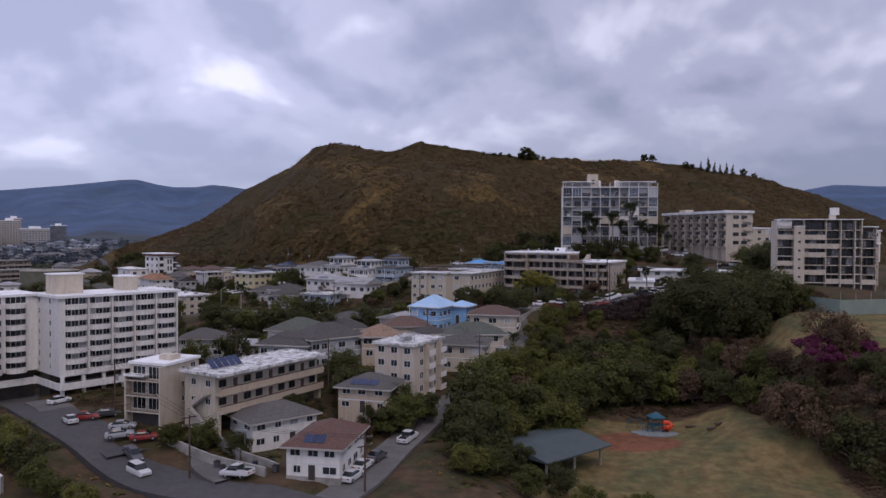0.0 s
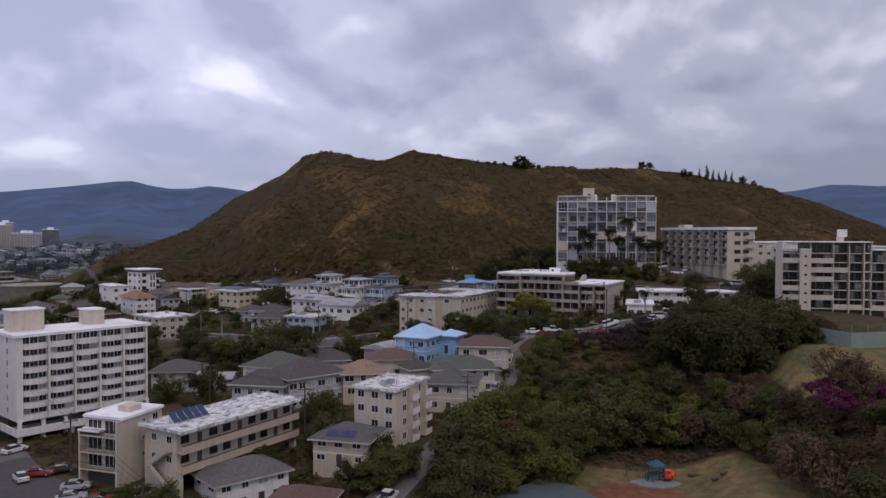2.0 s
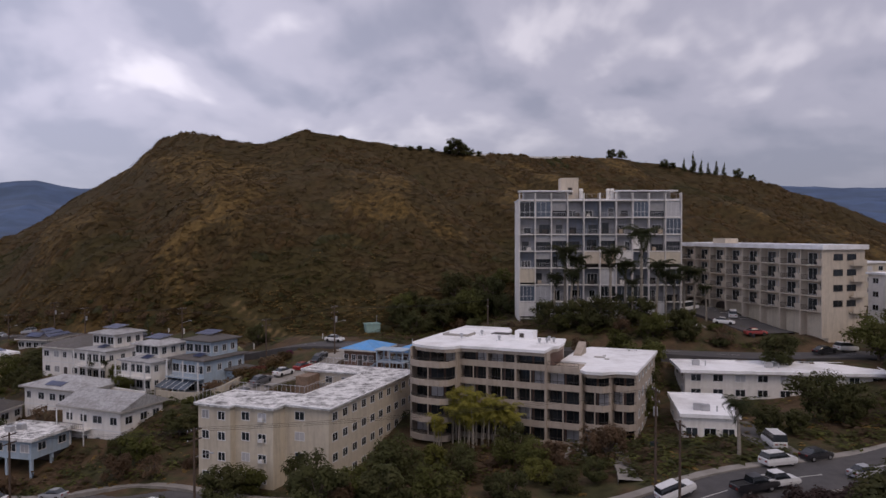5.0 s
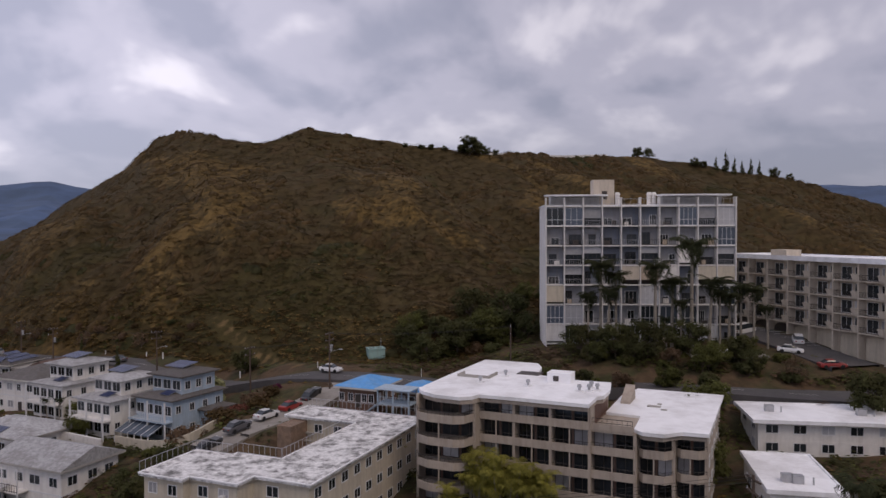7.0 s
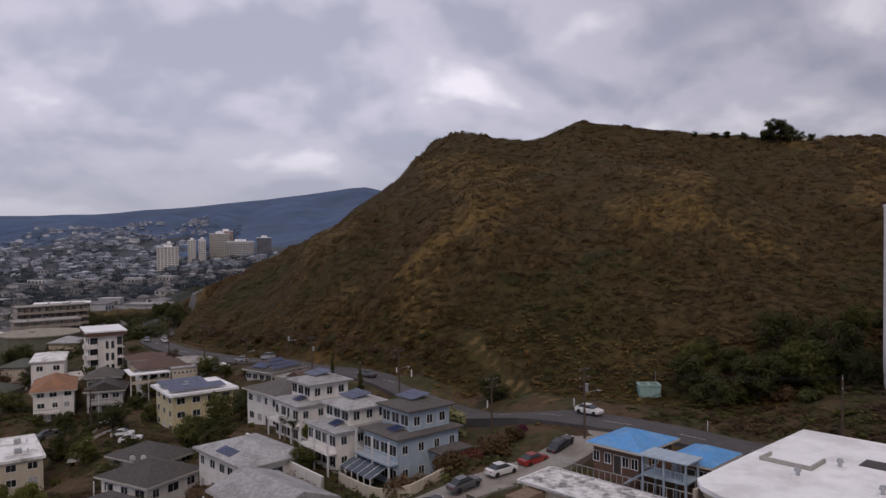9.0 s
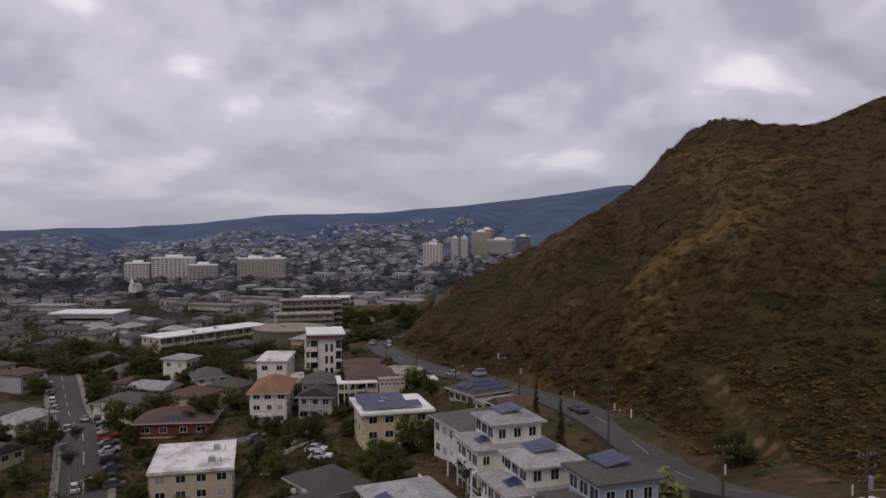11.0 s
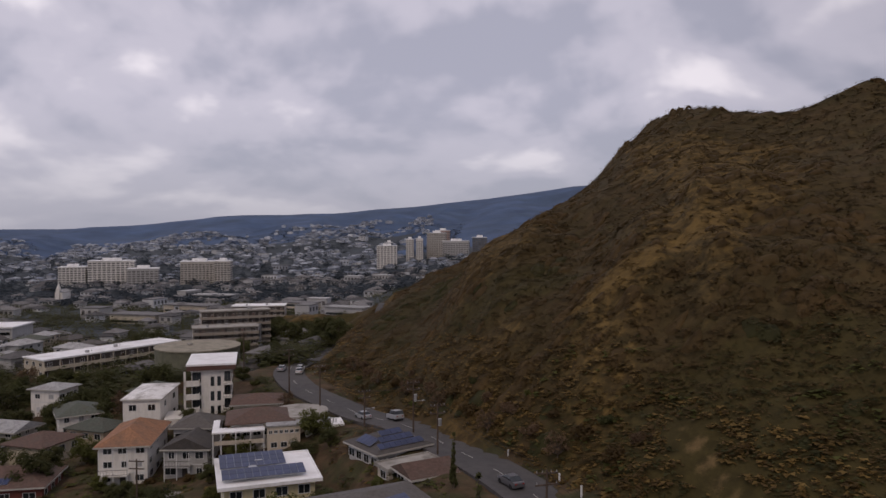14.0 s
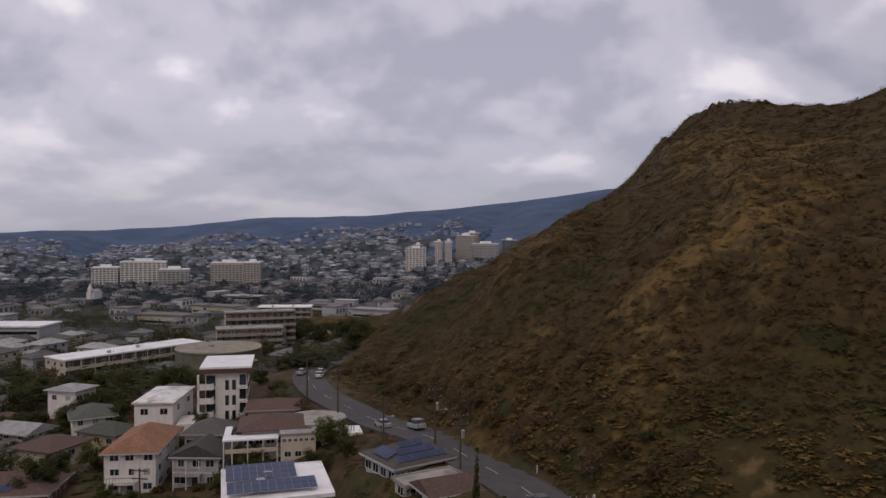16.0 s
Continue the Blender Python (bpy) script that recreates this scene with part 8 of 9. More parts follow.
def yard_shrubs():
    """Hedges and shrubs that fill the yards between the houses."""
    rng = np.random.default_rng(23)
    n = 9000
    x = np.concatenate([rng.uniform(-240, -55, n), rng.uniform(-75, 18, n), rng.uniform(-330, -180, n // 6), rng.uniform(15, 125, n)])
    y = np.concatenate([rng.uniform(232, 345, n), rng.uniform(110, 262, n), rng.uniform(285, 420, n // 6), rng.uniform(203, 300, n)])
    keep = (road_gap(x, y) > 1.6) & ~((x > 82) & (y > 255)) & (rng.random(len(x)) < np.where(x < -130, 0.45, 1.0)) & (y < np.interp(x, FOOT_X, FOOT_Y) - 2) & (fbm(x, y, 11, 81, 3) > -0.07)
    for a, b, r in FOOT:
        keep &= np.hypot(x - a, y - b) > r * 0.8 + 0.6
    kind = fbm(x, y, 9, 83, 2) + 0.15 * rng.normal(size=len(x))
    for lo, hi, m, word, sd in ((-9, -0.02, LEAF_DARK, "dark green", 51), (-0.02, 0.12, LEAF_MID, "mid-green", 52), (0.12, 9, LEAF_BROWN, "dry brown", 53)):
        k = keep & (kind > lo) & (kind <= hi)
        stuff_cloud("yard_shrubs", f"{word} shrubs and hedges in the yards between houses", x[k], y[k], 1.15, m, 12, 0.26, 0.85, seed=sd)


yard_shrubs()


def clear_templates():
    """The patterns themselves are not part of the place."""
    for group in KIND.values():
        for t in group:
            for o in (*t.children_recursive, t):
                bpy.data.objects.remove(o)


clear_templates()

# ---- vehicles ----
def car_paint(name, base):
    return mat(name, base, 0.3, metal=0.1, vary=0.05, scale=1.0, dirt=(0.2, 0.18, 0.16), dirt_amount=0.12, dirt_scale=0.6, spec=0.6)


PAINTS = {
    "white": car_paint("white_car_paint", (0.70, 0.70, 0.70)), "silver": car_paint("silver_car_paint", (0.38, 0.39, 0.41)), "black": car_paint("black_car_paint", (0.02, 0.02, 0.024)),
    "red": car_paint("red_car_paint", (0.28, 0.03, 0.025)), "grey": car_paint("grey_car_paint", (0.10, 0.10, 0.11)), "blue": car_paint("dark_blue_car_paint", (0.03, 0.045, 0.10)), "green": car_paint("dark_green_car_paint", (0.03, 0.055, 0.045)),
}
LAMP_RED = mat("red_tail_lamp_plastic", (0.25, 0.015, 0.01), 0.3, vary=0.05)
LAMP_CLEAR = mat("clear_headlamp_plastic", (0.55, 0.55, 0.55), 0.2, vary=0.05)


def loft(s, stations, slot=0):
    """A body through cross-sections: each (x, half width low, half width high, z low, z high)."""
    n0, rings = len(s.v), []
    for x, a, b, z0, z1 in stations:
        rings.append([(x, -a, z0), (x, -a * 1.02, (z0 + z1) / 2), (x, -b, z1), (x, b, z1), (x, a * 1.02, (z0 + z1) / 2), (x, a, z0)])
    v = [p for r in rings for p in r]
    f = [tuple(range(5, -1, -1)), tuple(range(6 * (len(rings) - 1), 6 * len(rings)))]
    for k in range(len(rings) - 1):
        for j in range(6):
            a, b = 6 * k + j, 6 * k + (j + 1) % 6
            f.append((a, b, b + 6, a + 6))
    s.add(v, f, slot)
    return s


def vehicle(kind, colour, far=False):
    """Length along x, nose to +x."""
    words = {"sedan": "sedan", "suv": "sport utility car", "pickup": "pickup truck", "van": "van"}[kind]
    t = thing("car" if kind != "pickup" else "pickup_truck", f"{colour} {words} parked on the ground", "car", 0, 0, -500)
    p = PAINTS[colour]
    if kind == "sedan":
        low = [(-2.1, 0.72, 0.68, 0.35, 0.82), (-1.95, 0.8, 0.74, 0.25, 0.92), (0.75, 0.84, 0.78, 0.22, 0.92), (1.85, 0.8, 0.7, 0.25, 0.78), (2.1, 0.7, 0.6, 0.35, 0.66)]
        top = [(-1.6, 0.72, 0.66, 0.9, 0.94), (-0.95, 0.72, 0.58, 0.9, 1.36), (0.25, 0.72, 0.58, 0.9, 1.36), (1.0, 0.72, 0.66, 0.9, 0.94)]
        roof = (-0.95, 0.25, 0.57, 1.36)
    elif kind == "suv":
        low = [(-2.15, 0.8, 0.76, 0.4, 1.0), (-2.05, 0.88, 0.82, 0.3, 1.05), (0.9, 0.9, 0.84, 0.28, 1.05), (1.95, 0.86, 0.78, 0.32, 0.98), (2.15, 0.76, 0.68, 0.45, 0.85)]
        top = [(-2.05, 0.8, 0.72, 1.03, 1.1), (-1.8, 0.8, 0.68, 1.03, 1.66), (0.3, 0.8, 0.68, 1.03, 1.66), (1.05, 0.8, 0.72, 1.03, 1.1)]
        roof = (-1.85, 0.32, 0.67, 1.66)
    elif kind == "van":
        low = [(-2.3, 0.85, 0.82, 0.4, 1.0), (-2.2, 0.9, 0.86, 0.3, 1.05), (1.6, 0.9, 0.86, 0.28, 1.05), (2.2, 0.84, 0.78, 0.35, 0.9)]
        top = [(-2.2, 0.86, 0.78, 1.03, 1.9), (-2.1, 0.86, 0.76, 1.03, 1.95), (0.9, 0.86, 0.76, 1.03, 1.95), (1.8, 0.86, 0.78, 1.03, 1.1)]
        roof = (-2.1, 0.92, 0.75, 1.95)
    else:
        low = [(-2.6, 0.84, 0.82, 0.5, 1.0), (-2.5, 0.88, 0.84, 0.4, 1.05), (1.1, 0.9, 0.84, 0.4, 1.05), (2.1, 0.86, 0.8, 0.42, 0.98), (2.4, 0.8, 0.72, 0.5, 0.85)]
        top = [(-0.85, 0.8, 0.72, 1.03, 1.1), (-0.7, 0.8, 0.68, 1.03, 1.7), (0.5, 0.8, 0.68, 1.03, 1.7), (1.2, 0.8, 0.72, 1.03, 1.1)]
        roof = (-0.75, 0.52, 0.67, 1.7)
    body = part("body", loft(Shape(), low), p, t)
    part("glasshouse", loft(Shape(), top), GLASS, t)
    x0, x1, hw, z = roof
    part("roof", Shape().box(x0, -hw, z - 0.03, x1, hw, z + 0.04, c=0.08), p, t)
    if kind == "pickup":
        part("truck_bed", Shape().box(-2.45, -0.72, 1.04, -0.95, 0.72, 1.07), TYRE, body)
        part("bed_side", Shape().box(-2.5, -0.86, 1.02, -0.85, -0.74, 1.2), p, body)
        part("bed_side", Shape().box(-2.5, 0.74, 1.02, -0.85, 0.86, 1.2), p, body)
    ends = low[0][0], low[-1][0]
    for sy in (-0.5, 0.5):
        part("tail_light", Shape().box(ends[0] - 0.03, sy - 0.14, 0.68, ends[0] + 0.12, sy + 0.14, 0.84), LAMP_RED, body)
        part("headlight", Shape().box(ends[1] - 0.12, sy - 0.14, 0.56, ends[1] + 0.03, sy + 0.14, 0.7), LAMP_CLEAR, body)
        for wx in (-1.3, 1.3):
            w = part("wheel", shared(("tyre", 1), lambda: Shape().tube((0, -0.11, 0), (0, 0.11, 0), 0.32, 0.32, 14), TYRE), None, t, at=pose(wx, math.copysign(0.76, sy), 0.32))
            if far:
                continue
            part("rim", shared(("rim", 1), lambda: Shape().tube((0, -0.125, 0), (0, 0.125, 0), 0.19, 0.19, 10), METAL), None, w)
    return t


CARS = {}


def park(kind, colour, x, y, heading, z=None, size=1.0):
    model = (kind, colour, y > 235 or x < -80)
    if model not in CARS:
        CARS[model] = vehicle(*model)
    ob = copy_thing(CARS[model], spot(x, y, (ground_at(x, y) if z is None else z) + 0.03, heading))
    e = 1.2
    a, b = ground_at(x + e * math.cos(radians(heading)), y + e * math.sin(radians(heading))), ground_at(x - e * math.cos(radians(heading)), y - e * math.sin(radians(heading)))
    if z is None:
        ob.matrix_basis = spot(x, y, (a + b) / 2 + 0.03, heading) @ pose(0, 0, 0, 0, -math.degrees(math.atan2(a - b, 2 * e)), 0)
    k = PLAN * size
    ob.scale = (k, k, k)
    return ob


for row in (
    ("suv", "white", -43.5, 104.6, -40), ("sedan", "white", -62.5, 122.5, 132), ("sedan", "grey", -46.5, 109.5, -42), ("sedan", "silver", -96, 158, 135), ("sedan", "silver", -50.5, 114.2, 20), ("sedan", "silver", -51.8, 118.2, 15), ("sedan", "red", -46.4, 113.6, 18),
    ("sedan", "red", -60.8, 124.6, 10), ("sedan", "black", -58, 126.5, 20), ("pickup", "white", -28.2, 100.2, 155), ("sedan", "white", -73, 139, 60),
    ("sedan", "white", -12.2, 99.5, 68), ("sedan", "white", -11.2, 103.6, 68), ("sedan", "grey", -9.6, 107.6, 68), ("pickup", "white", -5.4, 117.5, 68),
    ("sedan", "black", 10.8, 159, 70), ("sedan", "white", 12.6, 162.5, 72), ("sedan", "silver", 14.2, 166.4, 72), ("sedan", "white", 18.5, 182, 75), ("sedan", "grey", 8.0, 153.5, 64),
    ("sedan", "white", 26, 194.4, 2), ("pickup", "white", 31.4, 197.6, 4), ("sedan", "silver", 37.4, 195.2, 3), ("sedan", "red", 42.4, 195.0, 4), ("suv", "white", 46.4, 198.4, 8), ("pickup", "black", 54, 196, 8),
    ("pickup", "white", 56.6, 196.5, 8), ("suv", "white", 60.6, 203.2, 12), ("sedan", "black", 66.4, 205, 16), ("sedan", "silver", 68, 198.4, 14), ("suv", "silver", 75.5, 200, 18), ("van", "white", 64.4, 210.8, 80),
    ("sedan", "silver", -30.2, 228.3, 155), ("sedan", "white", -38.6, 228.6, 170), ("sedan", "white", -44.4, 230.2, 160), ("sedan", "grey", -28, 219.4, 155), ("sedan", "white", -50, 228, 160), ("sedan", "white", -13.5, 215.5, 150), ("sedan", "grey", -34, 222, 165), ("suv", "white", -16.5, 203.5, 70),
    ("sedan", "white", 5.8, 278.2, -28), ("sedan", "white", -2.2, 256.4, 54), ("sedan", "red", 0.8, 261.2, 56), ("sedan", "black", 3.6, 265.8, 60), ("sedan", "grey", -5.4, 251.4, 52), ("sedan", "black", -8.4, 246.8, 50),
    ("suv", "silver", -77.2, 326.6, 152), ("sedan", "silver", -84.5, 326.4, 155), ("sedan", "white", -127.5, 351.8, 130), ("sedan", "white", -130.5, 355, 125), ("sedan", "silver", -134, 352, 125), ("sedan", "grey", -40.8, 304, 150),
    ("sedan", "white", -121.5, 258.6, 160), ("suv", "white", -155, 272.5, 158), ("sedan", "black", -163, 283.6, 158), ("sedan", "silver", -196, 288, 160), ("sedan", "white", -176, 286.6, 160),
    ("sedan", "white", -83, 284, 20), ("sedan", "white", -79, 281.5, 30), ("sedan", "grey", -106, 288.5, 70), ("sedan", "white", -95.5, 291.5, 160),
    ("van", "white", 84.5, 281, 20), ("sedan", "white", 85.4, 266.5, -30), ("suv", "white", 90.6, 273, 65), ("sedan", "red", 87.4, 257.6, -8), ("sedan", "black", 82.6, 284.5, 20), ("sedan", "black", 94, 246, 10), ("suv", "white", 99, 247.5, 10),
    ("sedan", "white", -178, 428, 122), ("sedan", "silver", -174, 420, 122), ("sedan", "white", -196, 446, 125), ("sedan", "white", -205, 440, 30), ("sedan", "white", -200, 436, 30),
):
    park(*row)
for k in range(11):
    park("sedan" if k % 3 else "suv", ("grey", "black", "blue", "black", "silver", "grey", "red")[k % 7], -118 - 3.2 * k, 264.4 + 1.45 * k, 70)
for k in range(9):
    park("sedan" if k % 3 else "suv", ("white", "grey", "silver", "black", "white", "blue")[k % 6], -150 - 9.0 * k, 268.4 + 3.7 * k, 158)
for t_ in CARS.values():
    for o_ in (*t_.children_recursive, t_):
        bpy.data.objects.remove(o_)


# ---- poles and wires ----
def utility_pole(x, y, top, base=None, arm_turn=0.0, lamp=False, transformer=False, arms=2):
    z = (ground_at(x, y) if base is None else base)
    t = thing("utility_pole", "weathered timber utility pole with crossarms", "pole", x, y, z, arm_turn, group="utility poles along the streets")
    h = top - z
    part("pole", Shape().tube((0, 0, -1), (0, 0, h), 0.17, 0.11, 8), POLEW, t)
    for k in range(arms):
        zz = h - 0.4 - 1.1 * k
        a = part("crossarm", Shape().box(-1.15, -0.07, zz, 1.15, 0.07, zz + 0.14), POLEW, t)
        for q in ((-1.0, -0.45, 0.45, 1.0) if k == 0 else (-1.0, 1.0)):
            part("insulator", shared(("insulator", 1), lambda: Shape().tube((0, 0, 0.14), (0, 0, 0.34), 0.05, 0.035, 6), METAL), None, a, at=pose(q, 0, zz))
    if transformer:
        part("transformer", Shape().tube((0.32, -0.1, h - 3.2), (0.32, -0.1, h - 2.2), 0.26, 0.26, 10), METAL, t)
    if lamp:
        l = part("lamp_arm", Shape().tube((0, 0, h - 3.4), (0.9, -1.5, h - 2.9), 0.04, 0.03, 6), METAL, t)
        part("lamp_head", Shape().box(0.75, -1.95, h - 3.0, 1.05, -1.4, h - 2.86), METAL, l)
    return (x, y, top - 0.2)


def wires(a, b, n=3, sag=0.6):
    s = Shape()
    a, b = Vector(a), Vector(b)
    across = (b - a).cross(Vector((0, 0, 1))).normalized()
    for k in range(n):
        off = across * (k - (n - 1) / 2) * 0.8
        last = a + off
        for q in range(1, 9):
            u = q / 8
            here = a.lerp(b, u) + off - Vector((0, 0, sag * 4 * u * (1 - u)))
            s.tube(last, here, 0.018, 0.018, 4)
            last = here
    tagged(laid(new("power_lines", s.mesh("power_lines", TYRE))), "thin dark overhead power lines", "cables", kind="structure")


hill_poles = [
    utility_pole(-135, 341, 33.5, arm_turn=40), utility_pole(-112, 334, 32.5, arm_turn=60), utility_pole(-95, 326, 32, arm_turn=65), utility_pole(-80, 321.6, 29.9, arm_turn=65, lamp=True),
    utility_pole(-67.8, 319.6, 33.2, 24.6, 65, True, True), utility_pole(-57.2, 311.5, 32.5, arm_turn=55, transformer=True), utility_pole(-28, 288.5, 34.5, arm_turn=50, lamp=True),
    utility_pole(-7.7, 273.5, 33.5, arm_turn=50), utility_pole(6.3, 268.5, 36.5, 27.0, 60, True, True, 3), utility_pole(36, 263, 38, arm_turn=80),
]
for p_, q_ in zip(hill_poles, hill_poles[1:]):
    wires(p_, q_)
street_poles = [utility_pole(-81, 153, 19, arm_turn=45), utility_pole(-57, 127, 17.2, arm_turn=45, transformer=True), utility_pole(-35.5, 102.5, 14.2, arm_turn=45), utility_pole(-10, 95, 13.6, arm_turn=40)]
for p_, q_ in zip(street_poles, street_poles[1:]):
    wires(p_, q_)
mid_poles = [utility_pole(43.6, 191.2, 32.5, arm_turn=90, arms=1), utility_pole(45.2, 201.4, 33.5, arm_turn=90, transformer=True), utility_pole(-6.5, 208.5, 28.5, arm_turn=60, lamp=True), utility_pole(-33, 222, 25, arm_turn=70), utility_pole(-42, 214, 22.5, arm_turn=70), utility_pole(-98, 242, 18.5, arm_turn=70), utility_pole(-133, 258, 15.5, arm_turn=65, lamp=True), utility_pole(-165, 273, 14, arm_turn=65)]
for p_, q_ in zip(mid_poles[1:], mid_poles[2:]):
    wires(p_, q_)
inner_poles = [utility_pole(7.5, 147.5, 19.5, arm_turn=20, transformer=True), utility_pole(-22, 141, 19.5, arm_turn=10), utility_pole(-46, 163, 18.5, arm_turn=20), utility_pole(-3.5, 170, 22.5, arm_turn=15), utility_pole(-94, 287.5, 24, arm_turn=30), utility_pole(-52, 176.5, 17.5, arm_turn=20)]
wires(inner_poles[0], inner_poles[3])
wires(inner_poles[1], inner_poles[2])


def street_light(x, y, h, turn):
    t = thing("street_lamp", "grey metal street lamp with a long arm", "lamp", x, y, ground_at(x, y), turn)
    part("mast", Shape().tube((0, 0, -0.5), (0, 0, h), 0.11, 0.07), METAL, t)
    a = part("arm", Shape().tube((0, 0, h - 0.1), (1.8, 0, h + 0.35), 0.05, 0.04), METAL, t)
    part("lamp_head", Shape().box(1.7, -0.14, h + 0.28, 2.3, 0.14, h + 0.42), METAL, a)


for row in ((-103, 250.5, 8, 70), (-124, 256, 8, 70), (-70, 231, 8, 70), (78, 208, 8, -70)):
    street_light(*row)


# ---- park and yards ----
def pavilion():
    t = thing("park_pavilion", "open park shelter with a broad dark grey roof", "shelter", 17.2, 118.4, 2.0, 40)
    part("roof", Shape().hip(-7, -6.2, 7, 6.2, 3.9, 1.0, 0.8, gable=True), PAVR, t)
    for x in (-6.5, 0, 6.5):
        for y in (-5.6, 5.6):
            part("post", shared(("pavilion_post", 1), lambda: Shape().box(-0.15, -0.15, -1, 0.15, 0.15, 3.8), CONCRETE), None, t, at=pose(x, y, 0))
    part("floor", Shape().box(-6.8, -6, -0.8, 6.8, 6, 0.2), CONCRETE, t)
    for x in (-3.5, 3.5):
        b = part("picnic_table", Shape().box(x - 0.9, -0.4, 0.85, x + 0.9, 0.4, 0.93), SH_BROWN, t)
        part("bench", Shape().box(x - 0.9, -1.0, 0.5, x + 0.9, -0.7, 0.57), SH_BROWN, b)
        part("trestle", Shape().box(x - 0.6, -0.9, 0.2, x - 0.5, 0.9, 0.85).box(x + 0.5, -0.9, 0.2, x + 0.6, 0.9, 0.85), SH_BROWN, b)


pavilion()


def playground():
    z = ground_at(40, 137)
    pad = thing("play_pad", "pale rubber safety pad in red dirt", "ground pad", 40, 137, z)
    ring = [(4.6 * math.cos(q * math.pi / 12) * (1 + 0.08 * math.sin(3 * q)), 3.6 * math.sin(q * math.pi / 12)) for q in range(24)]
    part("surface", Shape().prism(ring, -0.4, 0.12), SAFETY, pad)
    red = mat("bright_orange_plastic", (0.62, 0.07, 0.02), 0.45, vary=0.06)
    teal = mat("dark_teal_plastic", (0.02, 0.09, 0.13), 0.5, vary=0.08)
    t = thing("play_structure", "climbing frame with teal roofs and an orange tube slide", "playground", 40.3, 137.2, z + 0.12, 10)
    part("deck", Shape().box(-1.2, -1.0, 1.1, 1.2, 1.0, 1.25), teal, t)
    for x in (-1.15, 1.05):
        for y in (-0.95, 0.85):
            part("post", shared(("play_post", 1), lambda: Shape().tube((0, 0, 0), (0, 0, 3.0), 0.07, 0.07), teal), None, t, at=pose(x, y, 0))
    part("roof", Shape().hip(-1.2, -1.0, 1.2, 1.0, 2.7, 0.9, 0.2), teal, t)
    sl = Shape()
    last = Vector((1.2, 0, 1.6))
    for k in range(1, 13):
        a = k * 0.62
        here = Vector((2.0 + 0.7 * math.sin(a), 0.7 * math.cos(a) - 0.7, 1.6 - k * 0.12))
        sl.tube(last, here, 0.4, 0.4, 9)
        last = here
    part("tube_slide", sl, red, t)
    part("ladder", Shape().box(-1.9, -0.4, 0, -1.8, -0.32, 1.6).box(-1.9, 0.32, 0, -1.8, 0.4, 1.6).box(-1.9, -0.4, 0.4, -1.8, 0.4, 0.48).box(-1.9, -0.4, 0.9, -1.8, 0.4, 0.98), teal, t)
    sw = thing("swing_frame", "dark metal swing frame", "playground", 36.4, 137.4, z + 0.12, 15)
    part("top_bar", Shape().tube((-1.4, 0, 2.1), (1.4, 0, 2.1), 0.05, 0.05), teal, sw)
    for x in (-1.4, 1.4):
        part("leg", Shape().tube((x, 0, 2.1), (x, -0.7, 0), 0.05, 0.05), teal, sw)
        part("leg", Shape().tube((x, 0, 2.1), (x, 0.7, 0), 0.05, 0.05), teal, sw)
    for x in (-0.6, 0.6):
        part("seat", Shape().box(x - 0.25, -0.1, 0.5, x + 0.25, 0.1, 0.55).box(x - 0.24, -0.01, 0.55, x - 0.22, 0.01, 2.1).box(x + 0.22, -0.01, 0.55, x + 0.24, 0.01, 2.1), TYRE, sw)
    for k, (x, y) in enumerate(((47, 137.5), (49.5, 133.5), (51, 134.2))):
        b = thing("log_bench", "dark timber log on the grass edge", "log", x, y, ground_at(x, y), 20 * k)
        part("log", Shape().tube((-1.0, 0, 0.25), (1.0, 0, 0.25), 0.28, 0.24, 9), POLEW, b)


playground()


def court():
    green = mat("green_court_wall", (0.10, 0.17, 0.125), 0.85, vary=0.12, dirt=(0.06, 0.10, 0.08), dirt_amount=0.5, dirt_scale=0.3)
    t = thing("sports_court", "walled green sports court on the bluff", "court", 100, 172, 23.4, 14)
    part("floor", Shape().box(-16, -9, -3, 30, 9, 0.3), green, t)
    part("wall", Shape().box(-16.2, -9.2, -3, 30, -9, 2.6), mat("pale_green_wall", (0.22, 0.27, 0.23), 0.85, vary=0.1), t)
    part("wall", Shape().box(-16.2, -9, -3, -16, 9, 2.6), MATS["pale_green_wall"], t)
    for k in range(12):
        part("fence_post", shared(("fence_post", 1), lambda: Shape().tube((0, 0, 2.6), (0, 0, 4.4), 0.05, 0.05), METAL), None, t, at=pose(-16 + 4 * k, -9.1, 0))


court()


